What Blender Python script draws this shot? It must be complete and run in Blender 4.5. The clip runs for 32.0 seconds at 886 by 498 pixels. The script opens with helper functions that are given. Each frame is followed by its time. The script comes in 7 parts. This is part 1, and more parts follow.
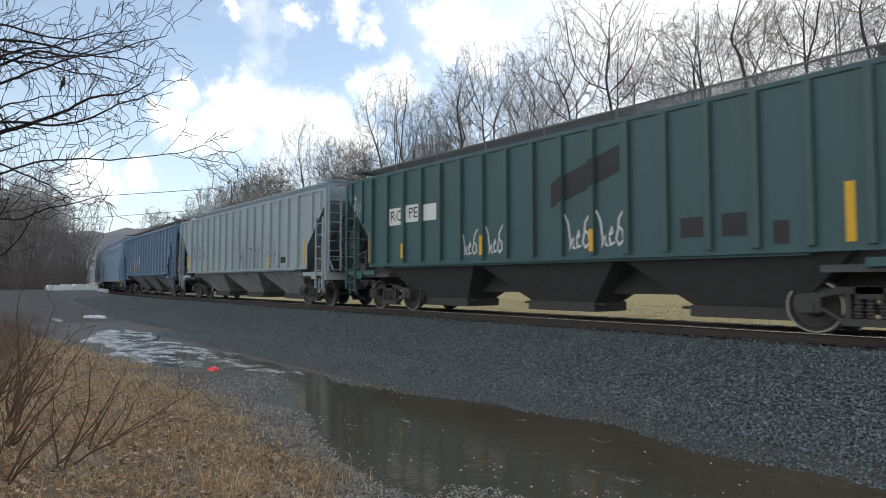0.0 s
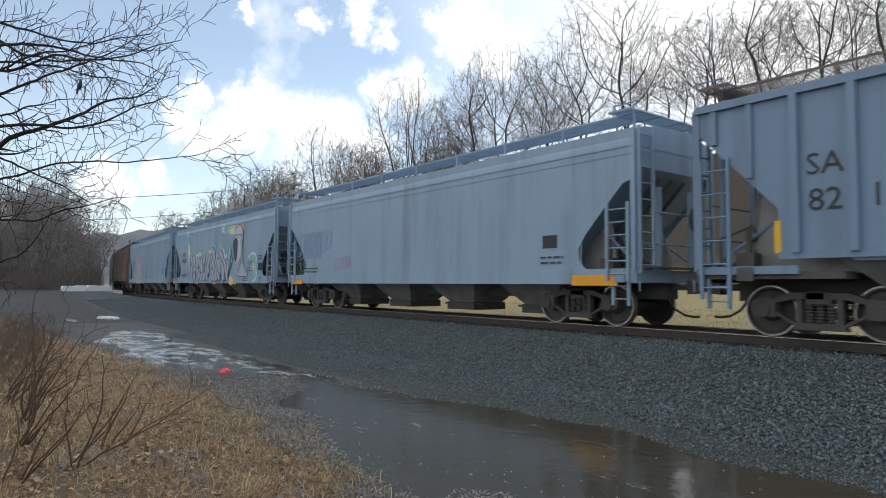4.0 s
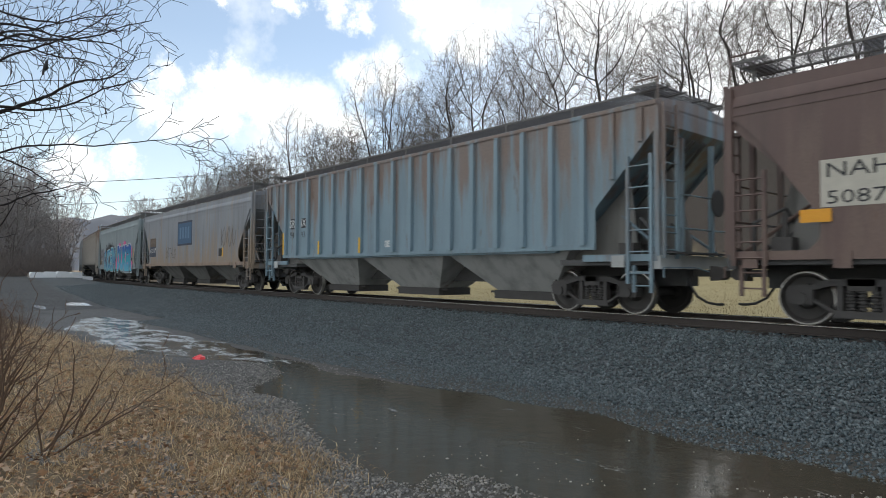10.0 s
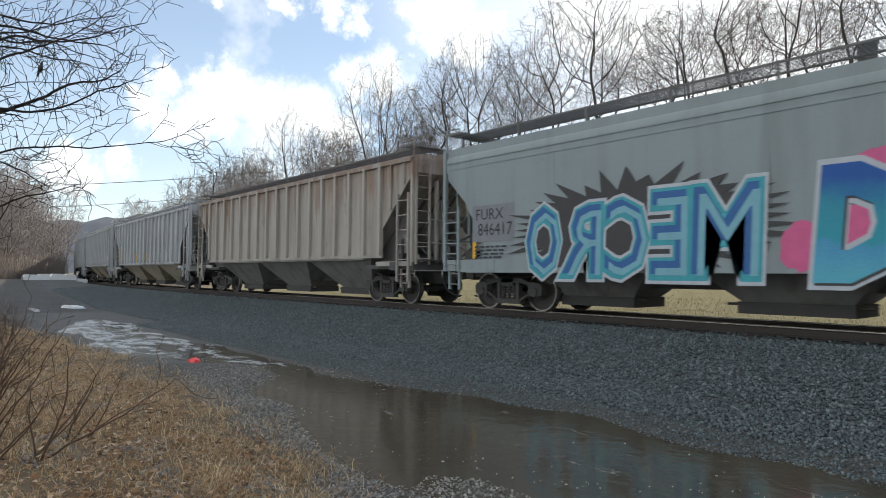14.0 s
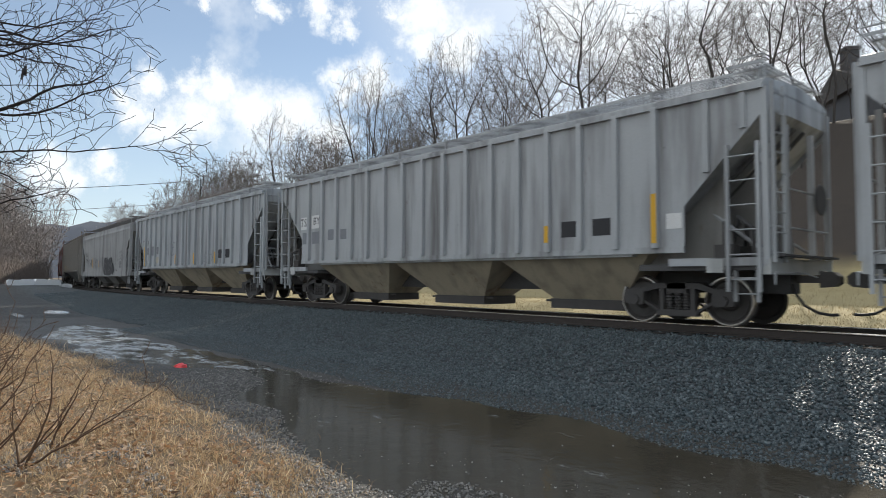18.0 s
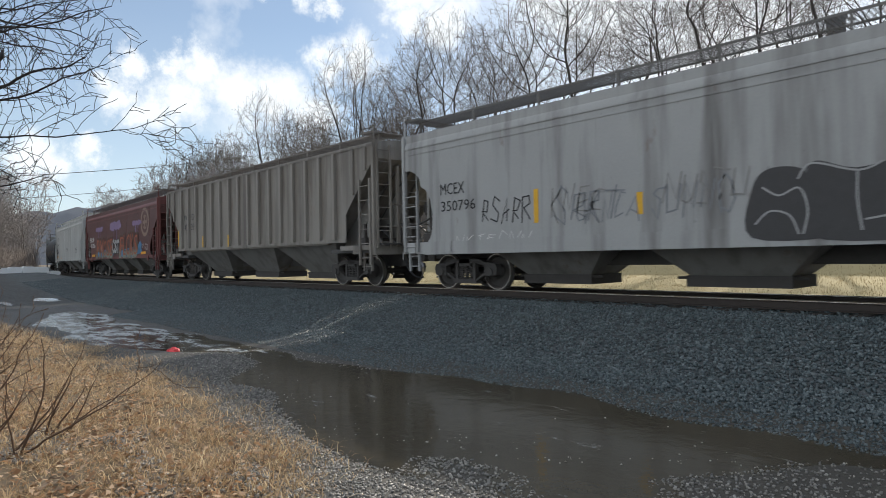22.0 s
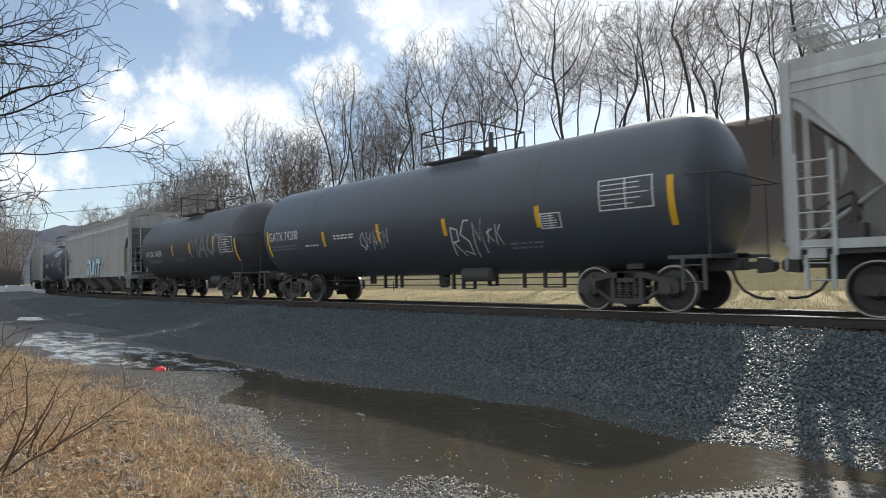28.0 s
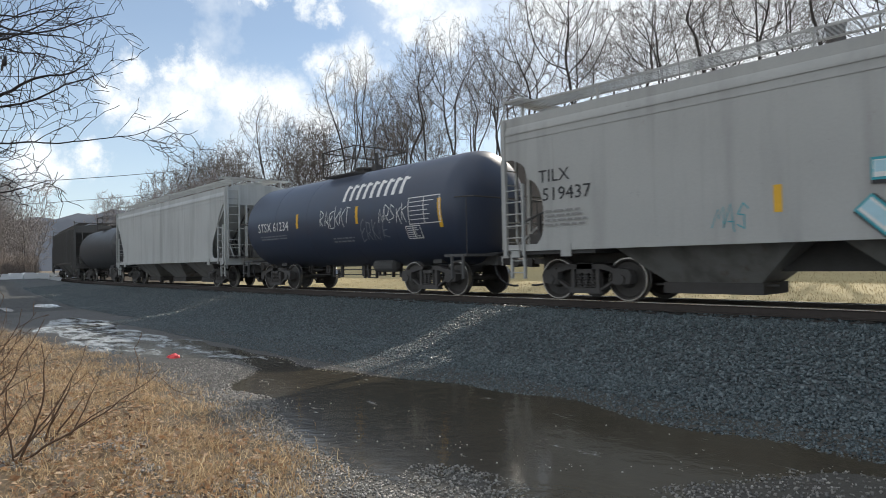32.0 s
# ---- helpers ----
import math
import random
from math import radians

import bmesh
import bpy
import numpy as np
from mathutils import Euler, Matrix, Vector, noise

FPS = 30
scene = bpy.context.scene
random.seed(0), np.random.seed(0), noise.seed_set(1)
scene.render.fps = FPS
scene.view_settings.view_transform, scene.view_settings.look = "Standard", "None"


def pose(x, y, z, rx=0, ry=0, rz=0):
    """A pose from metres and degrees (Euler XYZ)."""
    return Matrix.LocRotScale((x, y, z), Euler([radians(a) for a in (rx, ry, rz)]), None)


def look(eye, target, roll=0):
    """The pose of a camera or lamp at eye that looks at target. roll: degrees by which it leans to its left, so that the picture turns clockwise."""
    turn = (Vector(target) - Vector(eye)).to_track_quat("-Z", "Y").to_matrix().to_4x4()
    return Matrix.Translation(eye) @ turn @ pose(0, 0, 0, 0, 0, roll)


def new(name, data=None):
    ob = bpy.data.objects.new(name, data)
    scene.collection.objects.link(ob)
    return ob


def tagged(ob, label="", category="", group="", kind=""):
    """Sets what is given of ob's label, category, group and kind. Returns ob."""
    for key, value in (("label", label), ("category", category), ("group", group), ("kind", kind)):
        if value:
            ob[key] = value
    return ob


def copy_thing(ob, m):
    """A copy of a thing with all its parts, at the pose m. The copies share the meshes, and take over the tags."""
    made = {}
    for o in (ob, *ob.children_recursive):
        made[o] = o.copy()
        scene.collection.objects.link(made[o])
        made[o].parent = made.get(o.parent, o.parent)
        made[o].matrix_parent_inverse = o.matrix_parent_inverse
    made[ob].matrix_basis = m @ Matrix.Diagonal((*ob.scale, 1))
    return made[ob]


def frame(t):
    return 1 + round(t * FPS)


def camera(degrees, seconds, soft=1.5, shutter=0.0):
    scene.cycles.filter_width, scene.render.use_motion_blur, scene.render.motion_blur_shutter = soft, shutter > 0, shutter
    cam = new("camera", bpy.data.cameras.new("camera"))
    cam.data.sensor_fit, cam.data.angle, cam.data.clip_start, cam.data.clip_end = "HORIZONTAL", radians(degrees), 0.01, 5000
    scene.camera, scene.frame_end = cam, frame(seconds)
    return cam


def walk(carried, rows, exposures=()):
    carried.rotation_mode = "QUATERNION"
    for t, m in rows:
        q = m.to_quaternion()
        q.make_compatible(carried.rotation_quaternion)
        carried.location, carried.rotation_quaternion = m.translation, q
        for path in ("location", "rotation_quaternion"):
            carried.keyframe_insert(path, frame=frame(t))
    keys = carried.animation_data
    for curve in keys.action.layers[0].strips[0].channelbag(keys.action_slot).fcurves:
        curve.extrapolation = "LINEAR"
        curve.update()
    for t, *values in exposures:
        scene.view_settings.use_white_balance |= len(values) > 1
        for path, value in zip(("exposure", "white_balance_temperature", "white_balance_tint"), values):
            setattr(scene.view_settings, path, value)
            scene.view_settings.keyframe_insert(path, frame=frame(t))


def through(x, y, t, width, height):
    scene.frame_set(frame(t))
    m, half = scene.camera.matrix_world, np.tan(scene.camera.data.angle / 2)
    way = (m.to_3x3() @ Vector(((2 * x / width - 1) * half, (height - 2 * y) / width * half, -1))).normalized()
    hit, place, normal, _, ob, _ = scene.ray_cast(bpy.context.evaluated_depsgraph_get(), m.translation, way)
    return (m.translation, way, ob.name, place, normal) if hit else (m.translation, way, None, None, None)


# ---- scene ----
# The world's x axis runs along the straight track, the train travels towards +x, z = 0 is the top of the rails.
EYE = (0.00, -12.56, 0.868)
LOOKS = [
    (0, 92.99, 0.02, 50.67), (0.5, 92.90, 0.10, 50.59), (1, 92.77, 0.22, 50.35),
    (1.5, 93.12, 0.18, 50.80), (2, 93.26, -0.01, 50.97), (2.5, 93.34, 0.06, 51.13),
    (3, 93.41, -0.17, 51.37), (3.5, 93.33, -0.32, 51.63), (5.5, 93.34, -0.59, 51.54),
    (6, 93.49, -0.67, 51.48), (6.5, 93.42, -0.34, 51.27), (7, 92.77, -0.60, 49.81),
    (7.5, 92.60, -0.62, 49.66), (8, 92.40, -0.37, 49.88), (8.5, 92.06, -0.20, 49.90),
    (9, 91.91, -0.42, 49.77), (9.5, 91.99, -0.42, 49.57), (10, 92.06, -0.35, 49.55),
    (10.5, 92.23, -0.26, 49.51), (11, 92.25, -0.19, 49.55), (11.5, 92.25, -0.20, 49.48),
    (12, 92.28, -0.24, 49.47), (12.5, 92.28, -0.32, 49.38), (13, 92.29, -0.16, 49.39),
    (13.5, 92.36, -0.30, 49.28), (14, 92.30, -0.38, 49.17), (14.5, 92.33, -0.32, 48.94),
    (16.5, 92.37, -0.11, 48.97), (17, 92.45, 0.40, 48.96), (17.5, 92.49, 0.36, 48.82),
    (18, 92.64, -0.18, 48.14), (18.5, 92.74, 0.02, 48.23), (19, 92.43, -0.13, 48.29),
    (19.5, 92.59, 0.14, 48.38), (20, 92.67, 0.32, 48.06), (20.5, 92.35, 0.67, 47.83),
    (21, 91.15, 1.05, 47.64), (21.5, 90.81, 1.09, 47.50), (22, 90.66, 1.13, 47.30),
    (22.5, 90.69, 0.96, 46.81), (23, 90.74, 0.89, 46.72), (23.5, 90.89, 0.83, 46.62),
    (24, 91.16, 0.75, 46.49), (24.5, 91.33, 0.98, 46.45), (25, 91.47, 0.86, 46.40),
    (25.5, 91.70, 0.73, 46.38), (27.5, 92.09, 0.86, 46.19), (28, 92.16, 1.36, 46.33),
    (28.5, 92.00, 1.68, 46.26), (29, 91.62, 1.87, 46.29), (29.5, 91.10, 1.81, 46.18),
    (30, 90.71, 1.74, 46.17), (30.5, 90.46, 1.71, 46.16), (31, 90.51, 1.53, 46.55),
    (31.5, 91.00, 1.25, 47.29), (32, 91.26, 1.05, 47.36),
]
cam = camera(70, 32.0, soft=0.9, shutter=0.15)
walk(cam, [(t, pose(*EYE, rx, ry, rz)) for t, rx, ry, rz in LOOKS],
     exposures=[(0, 0.36, 6500, 8), (14.4, 0.36, 6500, 8), (16.6, 0.02, 6250, 8), (32, 0.02, 6250, 8)])

# ---- light: sky with broken cloud, low winter sun behind the train ----
SUN_AZ, SUN_EL = 108.0, 31.8          # degrees, counter-clockwise from +x
sun_dir = Vector((math.cos(radians(SUN_AZ)) * math.cos(radians(SUN_EL)),
                  math.sin(radians(SUN_AZ)) * math.cos(radians(SUN_EL)), math.sin(radians(SUN_EL))))
sun = new("sun", bpy.data.lights.new("sun", "SUN"))
sun.data.energy, sun.data.angle, sun.data.color = 4.4, radians(0.6), (1.0, 0.89, 0.745)
sun.matrix_world = look((0, 0, 50), Vector((0, 0, 50)) - sun_dir)

world = bpy.data.worlds.new("sky")
scene.world = world
world.use_nodes = True


def node(tree, kind, **values):
    n = tree.nodes.new(kind)
    for key, value in values.items():
        n.inputs[key.replace("_", " ")].default_value = value
    return n


def ramp(tree, source, stops):
    n = tree.nodes.new("ShaderNodeValToRGB")
    while len(n.color_ramp.elements) < len(stops):
        n.color_ramp.elements.new(0.5)
    for e, (at, c) in zip(n.color_ramp.elements, stops):
        e.position, e.color = at, c if len(c) == 4 else (*c, 1)
    tree.links.new(source, n.inputs["Fac"])
    return n


def mix(tree, fac, a, b, blend="MIX"):
    n = tree.nodes.new("ShaderNodeMix")
    n.data_type, n.blend_type = "RGBA", blend
    for value, socket in ((fac, n.inputs[0]), (a, n.inputs[6]), (b, n.inputs[7])):
        if isinstance(value, bpy.types.NodeSocket):
            tree.links.new(value, socket)
        else:
            socket.default_value = value if isinstance(value, (int, float)) or len(value) == 4 else (*value, 1)
    return n.outputs[2]


def build_sky():
    t = world.node_tree
    t.nodes.clear()
    sky = t.nodes.new("ShaderNodeTexSky")
    sky.sky_type, sky.sun_disc = "NISHITA", False
    sky.sun_elevation, sky.sun_rotation = radians(SUN_EL), radians(90 - SUN_AZ)
    sky.air_density, sky.dust_density, sky.ozone_density = 1.0, 0.15, 2.5
    co = t.nodes.new("ShaderNodeTexCoord")
    sep = t.nodes.new("ShaderNodeSeparateXYZ")
    t.links.new(co.outputs["Generated"], sep.inputs[0])
    zc = t.nodes.new("ShaderNodeMath")
    zc.operation, zc.inputs[1].default_value = "MAXIMUM", 0.0
    t.links.new(sep.outputs["Z"], zc.inputs[0])
    # the direction, ruffled, from which each heap of cloud is measured
    ruffle = node(t, "ShaderNodeTexNoise", Scale=13.0, Detail=10.0, Roughness=0.66)
    t.links.new(co.outputs["Generated"], ruffle.inputs["Vector"])
    mid = t.nodes.new("ShaderNodeVectorMath")
    mid.operation, mid.inputs[1].default_value = "SUBTRACT", (0.5, 0.5, 0.5)
    t.links.new(ruffle.outputs["Color"], mid.inputs[0])
    amount = t.nodes.new("ShaderNodeVectorMath")
    amount.operation, amount.inputs[1].default_value = "MULTIPLY", (0.15, 0.15, 0.13)
    t.links.new(mid.outputs[0], amount.inputs[0])
    way = t.nodes.new("ShaderNodeVectorMath")
    t.links.new(co.outputs["Generated"], way.inputs[0])
    t.links.new(amount.outputs[0], way.inputs[1])
    total = None
    for x, y, z, r in HEAPS:
        far = t.nodes.new("ShaderNodeVectorMath")
        far.operation, far.inputs[1].default_value = "DISTANCE", (x, y, z)
        t.links.new(way.outputs[0], far.inputs[0])
        near = t.nodes.new("ShaderNodeMapRange")
        near.inputs["From Min"].default_value, near.inputs["From Max"].default_value = r * 1.30, r * 0.30
        near.interpolation_type = "SMOOTHSTEP"
        t.links.new(far.outputs["Value"], near.inputs["Value"])
        if total is None:
            total = near.outputs[0]
        else:
            top = t.nodes.new("ShaderNodeMath")
            top.operation = "MAXIMUM"
            t.links.new(total, top.inputs[0])
            t.links.new(near.outputs[0], top.inputs[1])
            total = top.outputs[0]
    # scattered cloud over the rest of the sky
    rest = node(t, "ShaderNodeTexNoise", Scale=3.2, Detail=7.0, Roughness=0.56)
    t.links.new(co.outputs["Generated"], rest.inputs["Vector"])
    # more of it overhead and to the north
    tip = t.nodes.new("ShaderNodeVectorMath")
    tip.operation, tip.inputs[1].default_value = "DOT_PRODUCT", (0.0, -0.5, 0.9)
    t.links.new(co.outputs["Generated"], tip.inputs[0])
    more = t.nodes.new("ShaderNodeMapRange")
    more.inputs["From Min"].default_value, more.inputs["From Max"].default_value = 0.30, 0.62
    more.inputs["To Min"].default_value, more.inputs["To Max"].default_value = -0.02, 0.17
    t.links.new(tip.outputs["Value"], more.inputs["Value"])
    cover = t.nodes.new("ShaderNodeMath")
    t.links.new(rest.outputs["Fac"], cover.inputs[0])
    t.links.new(more.outputs[0], cover.inputs[1])
    other = ramp(t, cover.outputs[0], [(0.55, (0, 0, 0)), (0.70, (0.95, 0.95, 0.95))])
    both = t.nodes.new("ShaderNodeMath")
    both.operation = "MAXIMUM"
    t.links.new(total, both.inputs[0])
    t.links.new(other.outputs["Color"], both.inputs[1])
    # haze towards the horizon and a wide glow of thin cloud round the sun
    low = ramp(t, zc.outputs[0], [(0.0, (0.72, 0.72, 0.72)), (0.16, (0.42, 0.42, 0.42)), (0.34, (0.24, 0.24, 0.24)), (0.9, (0.16, 0.16, 0.16))])
    dot = t.nodes.new("ShaderNodeVectorMath")
    dot.operation = "DOT_PRODUCT"
    dot.inputs[1].default_value = sun_dir
    t.links.new(co.outputs["Generated"], dot.inputs[0])
    veil = ramp(t, dot.outputs["Value"], [(0.80, (0, 0, 0)), (0.985, (0.6, 0.6, 0.6))])
    c1 = mix(t, low.outputs["Color"], sky.outputs["Color"], (7.6, 8.3, 8.7))
    c2 = mix(t, veil.outputs["Color"], c1, (11.0, 10.8, 10.4))
    c3 = mix(t, both.outputs[0], c2, (9.3, 9.4, 9.5))
    bg = t.nodes.new("ShaderNodeBackground")
    bg.inputs["Strength"].default_value = 0.113
    t.links.new(c3, bg.inputs["Color"])
    out = t.nodes.new("ShaderNodeOutputWorld")
    t.links.new(bg.outputs[0], out.inputs["Surface"])


# heaps of cumulus: direction and width
HEAPS = [
    (-0.866, 0.333, 0.373, 0.018), (-0.826, 0.406, 0.391, 0.026), (-0.793, 0.468, 0.390, 0.028), (-0.781, 0.499, 0.375, 0.024),
    (-0.723, 0.566, 0.395, 0.023), (-0.700, 0.601, 0.385, 0.039), (-0.722, 0.598, 0.348, 0.030), (-0.685, 0.639, 0.348, 0.042),
    (-0.808, 0.509, 0.296, 0.035), (-0.778, 0.550, 0.305, 0.038), (-0.921, 0.281, 0.268, 0.026), (-0.904, 0.330, 0.273, 0.029),
    (-0.891, 0.365, 0.270, 0.040), (-0.909, 0.344, 0.235, 0.045), (-0.883, 0.401, 0.242, 0.050), (-0.860, 0.453, 0.236, 0.050),
    (-0.839, 0.499, 0.218, 0.046), (-0.929, 0.304, 0.212, 0.036), (-0.938, 0.257, 0.232, 0.032), (-0.961, 0.236, 0.145, 0.028),
    (-0.974, 0.174, 0.148, 0.034), (-0.553, 0.741, 0.381, 0.064), (-0.495, 0.796, 0.350, 0.088), (-0.376, 0.875, 0.304, 0.140),
]
build_sky()

# ---- materials ----


def material(name, rough=0.8, metal=0.0):
    m = bpy.data.materials.new(name)
    m.use_nodes = True
    t = m.node_tree
    b = t.nodes["Principled BSDF"]
    b.inputs["Roughness"].default_value, b.inputs["Metallic"].default_value = rough, metal
    return m, t, b


def noise_at(t, scale, detail=4.0, stretch=(1, 1, 1), space="Object", rough=0.55):
    co = t.nodes.new("ShaderNodeTexCoord")
    mp = t.nodes.new("ShaderNodeMapping")
    mp.inputs["Scale"].default_value = stretch
    n = node(t, "ShaderNodeTexNoise", Scale=scale, Detail=detail, Roughness=rough)
    t.links.new(co.outputs[space], mp.inputs["Vector"])
    t.links.new(mp.outputs[0], n.inputs["Vector"])
    return n.outputs["Fac"]


def bump(t, b, height, strength, distance):
    n = t.nodes.new("ShaderNodeBump")
    n.inputs["Strength"].default_value, n.inputs["Distance"].default_value = strength, distance
    t.links.new(height, n.inputs["Height"])
    t.links.new(n.outputs[0], b.inputs["Normal"])


def shade(c, k):
    return tuple(min(1.0, x * k) for x in c)


def plain(name, col, rough=0.7, metal=0.0, scale=6.0, vary=0.25, bumpy=0.15):
    """A surface of one colour with grain and blotches."""
    m, t, b = material(name, rough, metal)
    coarse, fine = noise_at(t, scale), noise_at(t, scale * 9, 3.0)
    c = mix(t, coarse, shade(col, 1 - vary), shade(col, 1 + vary))
    c = mix(t, 0.35, c, mix(t, fine, shade(col, 0.55), shade(col, 1.45)))
    t.links.new(c, b.inputs["Base Color"])
    if bumpy:
        bump(t, b, fine, bumpy, 0.01)
    return m


RUST, RUST_DARK = (0.20, 0.085, 0.035), (0.07, 0.035, 0.022)


def paint(name, col, rust=0.15, grime=0.4, rough=0.5, grime_col=(0.06, 0.05, 0.045), fall=None):
    """Weathered car paint: faded blotches, grime running down, rust in streaks and spots."""
    m, t, b = material(name, rough)
    fade = noise_at(t, 0.55, 5.0)
    run = noise_at(t, 2.2, 5.0, (1.0, 1.0, 0.09))
    fine = noise_at(t, 26.0, 4.0)
    c = mix(t, fade, shade(col, 0.80), shade(col, 1.18))
    c = mix(t, 0.22, c, mix(t, fine, shade(col, 0.6), shade(col, 1.35)))
    g = ramp(t, run, [(0.46, (0, 0, 0)), (0.74, (grime, grime, grime))])
    c = mix(t, g.outputs["Color"], c, grime_col)
    specks = noise_at(t, 7.0, 7.0, (1.0, 1.0, 0.7), rough=0.72)
    sc = ramp(t, specks, [(0.66, (0, 0, 0)), (0.74, (0.6, 0.6, 0.6))])
    c = mix(t, sc.outputs["Color"], c, shade(grime_col, 0.7))
    if fall:
        # another colour that runs down from the roof, or creeps up from the sill, in streaks
        tint, z0, z1, most = fall
        co = t.nodes.new("ShaderNodeTexCoord")
        sep = t.nodes.new("ShaderNodeSeparateXYZ")
        t.links.new(co.outputs["Object"], sep.inputs[0])
        rise = t.nodes.new("ShaderNodeMapRange")
        rise.inputs["From Min"].default_value, rise.inputs["From Max"].default_value = z0, z1
        rise.inputs["To Max"].default_value = 0.6
        t.links.new(sep.outputs["Z"], rise.inputs["Value"])
        streak = noise_at(t, 3.0, 6.0, (1.0, 1.0, 0.12), rough=0.6)
        sharp = t.nodes.new("ShaderNodeMath")
        sharp.operation, sharp.inputs[1].default_value, sharp.inputs[2].default_value = "MULTIPLY_ADD", 2.4, -0.85
        t.links.new(streak, sharp.inputs[0])
        both = t.nodes.new("ShaderNodeMath")
        t.links.new(rise.outputs[0], both.inputs[0])
        t.links.new(sharp.outputs[0], both.inputs[1])
        cover = ramp(t, both.outputs[0], [(0.50, (0, 0, 0)), (0.98, (most, most, most))])
        c = mix(t, cover.outputs["Color"], c, mix(t, fine, shade(tint, 0.6), shade(tint, 1.3)))
    spots = noise_at(t, 1.3, 9.0, (1.0, 1.0, 0.35), rough=0.68)
    r = ramp(t, spots, [(0.68 - 0.30 * rust, (0, 0, 0)), (0.80 - 0.24 * rust, (1, 1, 1))])
    rc = mix(t, fine, RUST_DARK, RUST)
    c = mix(t, r.outputs["Color"], c, rc)
    t.links.new(c, b.inputs["Base Color"])
    bump(t, b, spots, 0.12, 0.01)
    return m


M_BAY = paint("weathered_bay", (0.25, 0.243, 0.23), 0.2, 0.6)
M_STEEL = plain("dark_steel", (0.068, 0.063, 0.060), 0.75, 0.0, 5.0, 0.3)
M_WALK = plain("weathered_galvanised", (0.15, 0.145, 0.14), 0.7, 0.0, 4.0, 0.3)
M_UNDER = plain("underframe_grime", (0.088, 0.086, 0.085), 0.85, 0.0, 3.0, 0.35)
M_WHEEL = plain("wheel_steel", (0.068, 0.062, 0.058), 0.6, 0.3, 8.0, 0.2)
M_TREAD = plain("polished_tread", (0.45, 0.43, 0.41), 0.28, 1.0, 20.0, 0.15, 0.02)
M_RAIL = plain("rail_head", (0.80, 0.78, 0.75), 0.20, 1.0, 14.0, 0.15, 0.02)
M_RAILSIDE = plain("rusty_rail", (0.052, 0.042, 0.037), 0.85, 0.0, 9.0, 0.3)
M_TIE = plain("creosoted_tie", (0.050, 0.043, 0.038), 0.9, 0.0, 7.0, 0.35, 0.4)
M_BARK = plain("bark", (0.070, 0.062, 0.057), 0.95, 0.0, 3.0, 0.35, 0.5)
M_TWIG = plain("twig", (0.15, 0.128, 0.112), 0.95, 0.0, 2.0, 0.3, 0.0)
M_DARKBARK = plain("dark_bark", (0.024, 0.020, 0.019), 0.95, 0.0, 5.0, 0.3, 0.3)
M_BRUSH = plain("brush_stem", (0.12, 0.075, 0.048), 0.9, 0.0, 5.0, 0.3, 0.0)
M_BRIAR = plain("briar_stem", (0.15, 0.105, 0.080), 0.9, 0.0, 3.0, 0.35, 0.0)
# twig colour with distance haze mixed in, for the far clump
M_HAZETWIG = plain("haze_paled_twig", (0.30, 0.27, 0.255), 0.95, 0.0, 2.0, 0.3, 0.0)
# far undergrowth: its brown is lightened to include the haze
M_HAZEWOOD = plain("haze_paled_underwood", (0.20, 0.168, 0.15), 0.9, 0.0, 3.0, 0.35, 0.0)
M_WHITE = plain("white_marking", (0.72, 0.72, 0.70), 0.6, 0.0, 5.0, 0.12, 0.05)
M_BLACK = plain("black_marking", (0.025, 0.025, 0.028), 0.6, 0.0, 5.0, 0.2, 0.05)
M_YELLOW = plain("reflector_yellow", (0.72, 0.40, 0.02), 0.45, 0.0, 9.0, 0.15, 0.05)
M_ORANGE = plain("reflector_orange", (0.75, 0.33, 0.02), 0.45, 0.0, 9.0, 0.15, 0.05)
M_ICE = plain("thin_ice", (0.30, 0.32, 0.34), 0.15, 0.0, 1.5, 0.35, 0.1)
M_SACK = plain("white_wrap", (0.78, 0.80, 0.82), 0.5, 0.0, 2.0, 0.1, 0.3)
M_BAG = plain("red_plastic", (0.75, 0.06, 0.07), 0.35, 0.0, 12.0, 0.15, 0.2)
M_WIRE = plain("cable", (0.10, 0.10, 0.10), 0.7)
M_HOUSE = plain("house_siding", (0.115, 0.115, 0.12), 0.85, 0.0, 1.0, 0.2)
M_ROOF = plain("house_roof", (0.11, 0.105, 0.10), 0.9, 0.0, 1.5, 0.2)
M_BIRD = plain("bird_feathers", (0.02, 0.02, 0.022), 0.6)


def island_mat(name, cols, rough=0.9, through=0.0):
    """Loose pieces, each with a shade of its own."""
    m, t, b = material(name, rough)
    geo = t.nodes.new("ShaderNodeNewGeometry")
    r = ramp(t, geo.outputs["Random Per Island"], [(i / max(1, len(cols) - 1), c) for i, c in enumerate(cols)])
    fine = noise_at(t, 60.0, 2.0)
    t.links.new(mix(t, 0.3, r.outputs["Color"], mix(t, fine, (0.02, 0.02, 0.02), (0.5, 0.5, 0.5)), "OVERLAY"), b.inputs["Base Color"])
    if through:
        thin = t.nodes.new("ShaderNodeBsdfTranslucent")
        t.links.new(r.outputs["Color"], thin.inputs["Color"])
        blend = node(t, "ShaderNodeMixShader", Fac=through)
        t.links.new(b.outputs[0], blend.inputs[1])
        t.links.new(thin.outputs[0], blend.inputs[2])
        t.links.new(blend.outputs[0], t.nodes["Material Output"].inputs["Surface"])
    return m


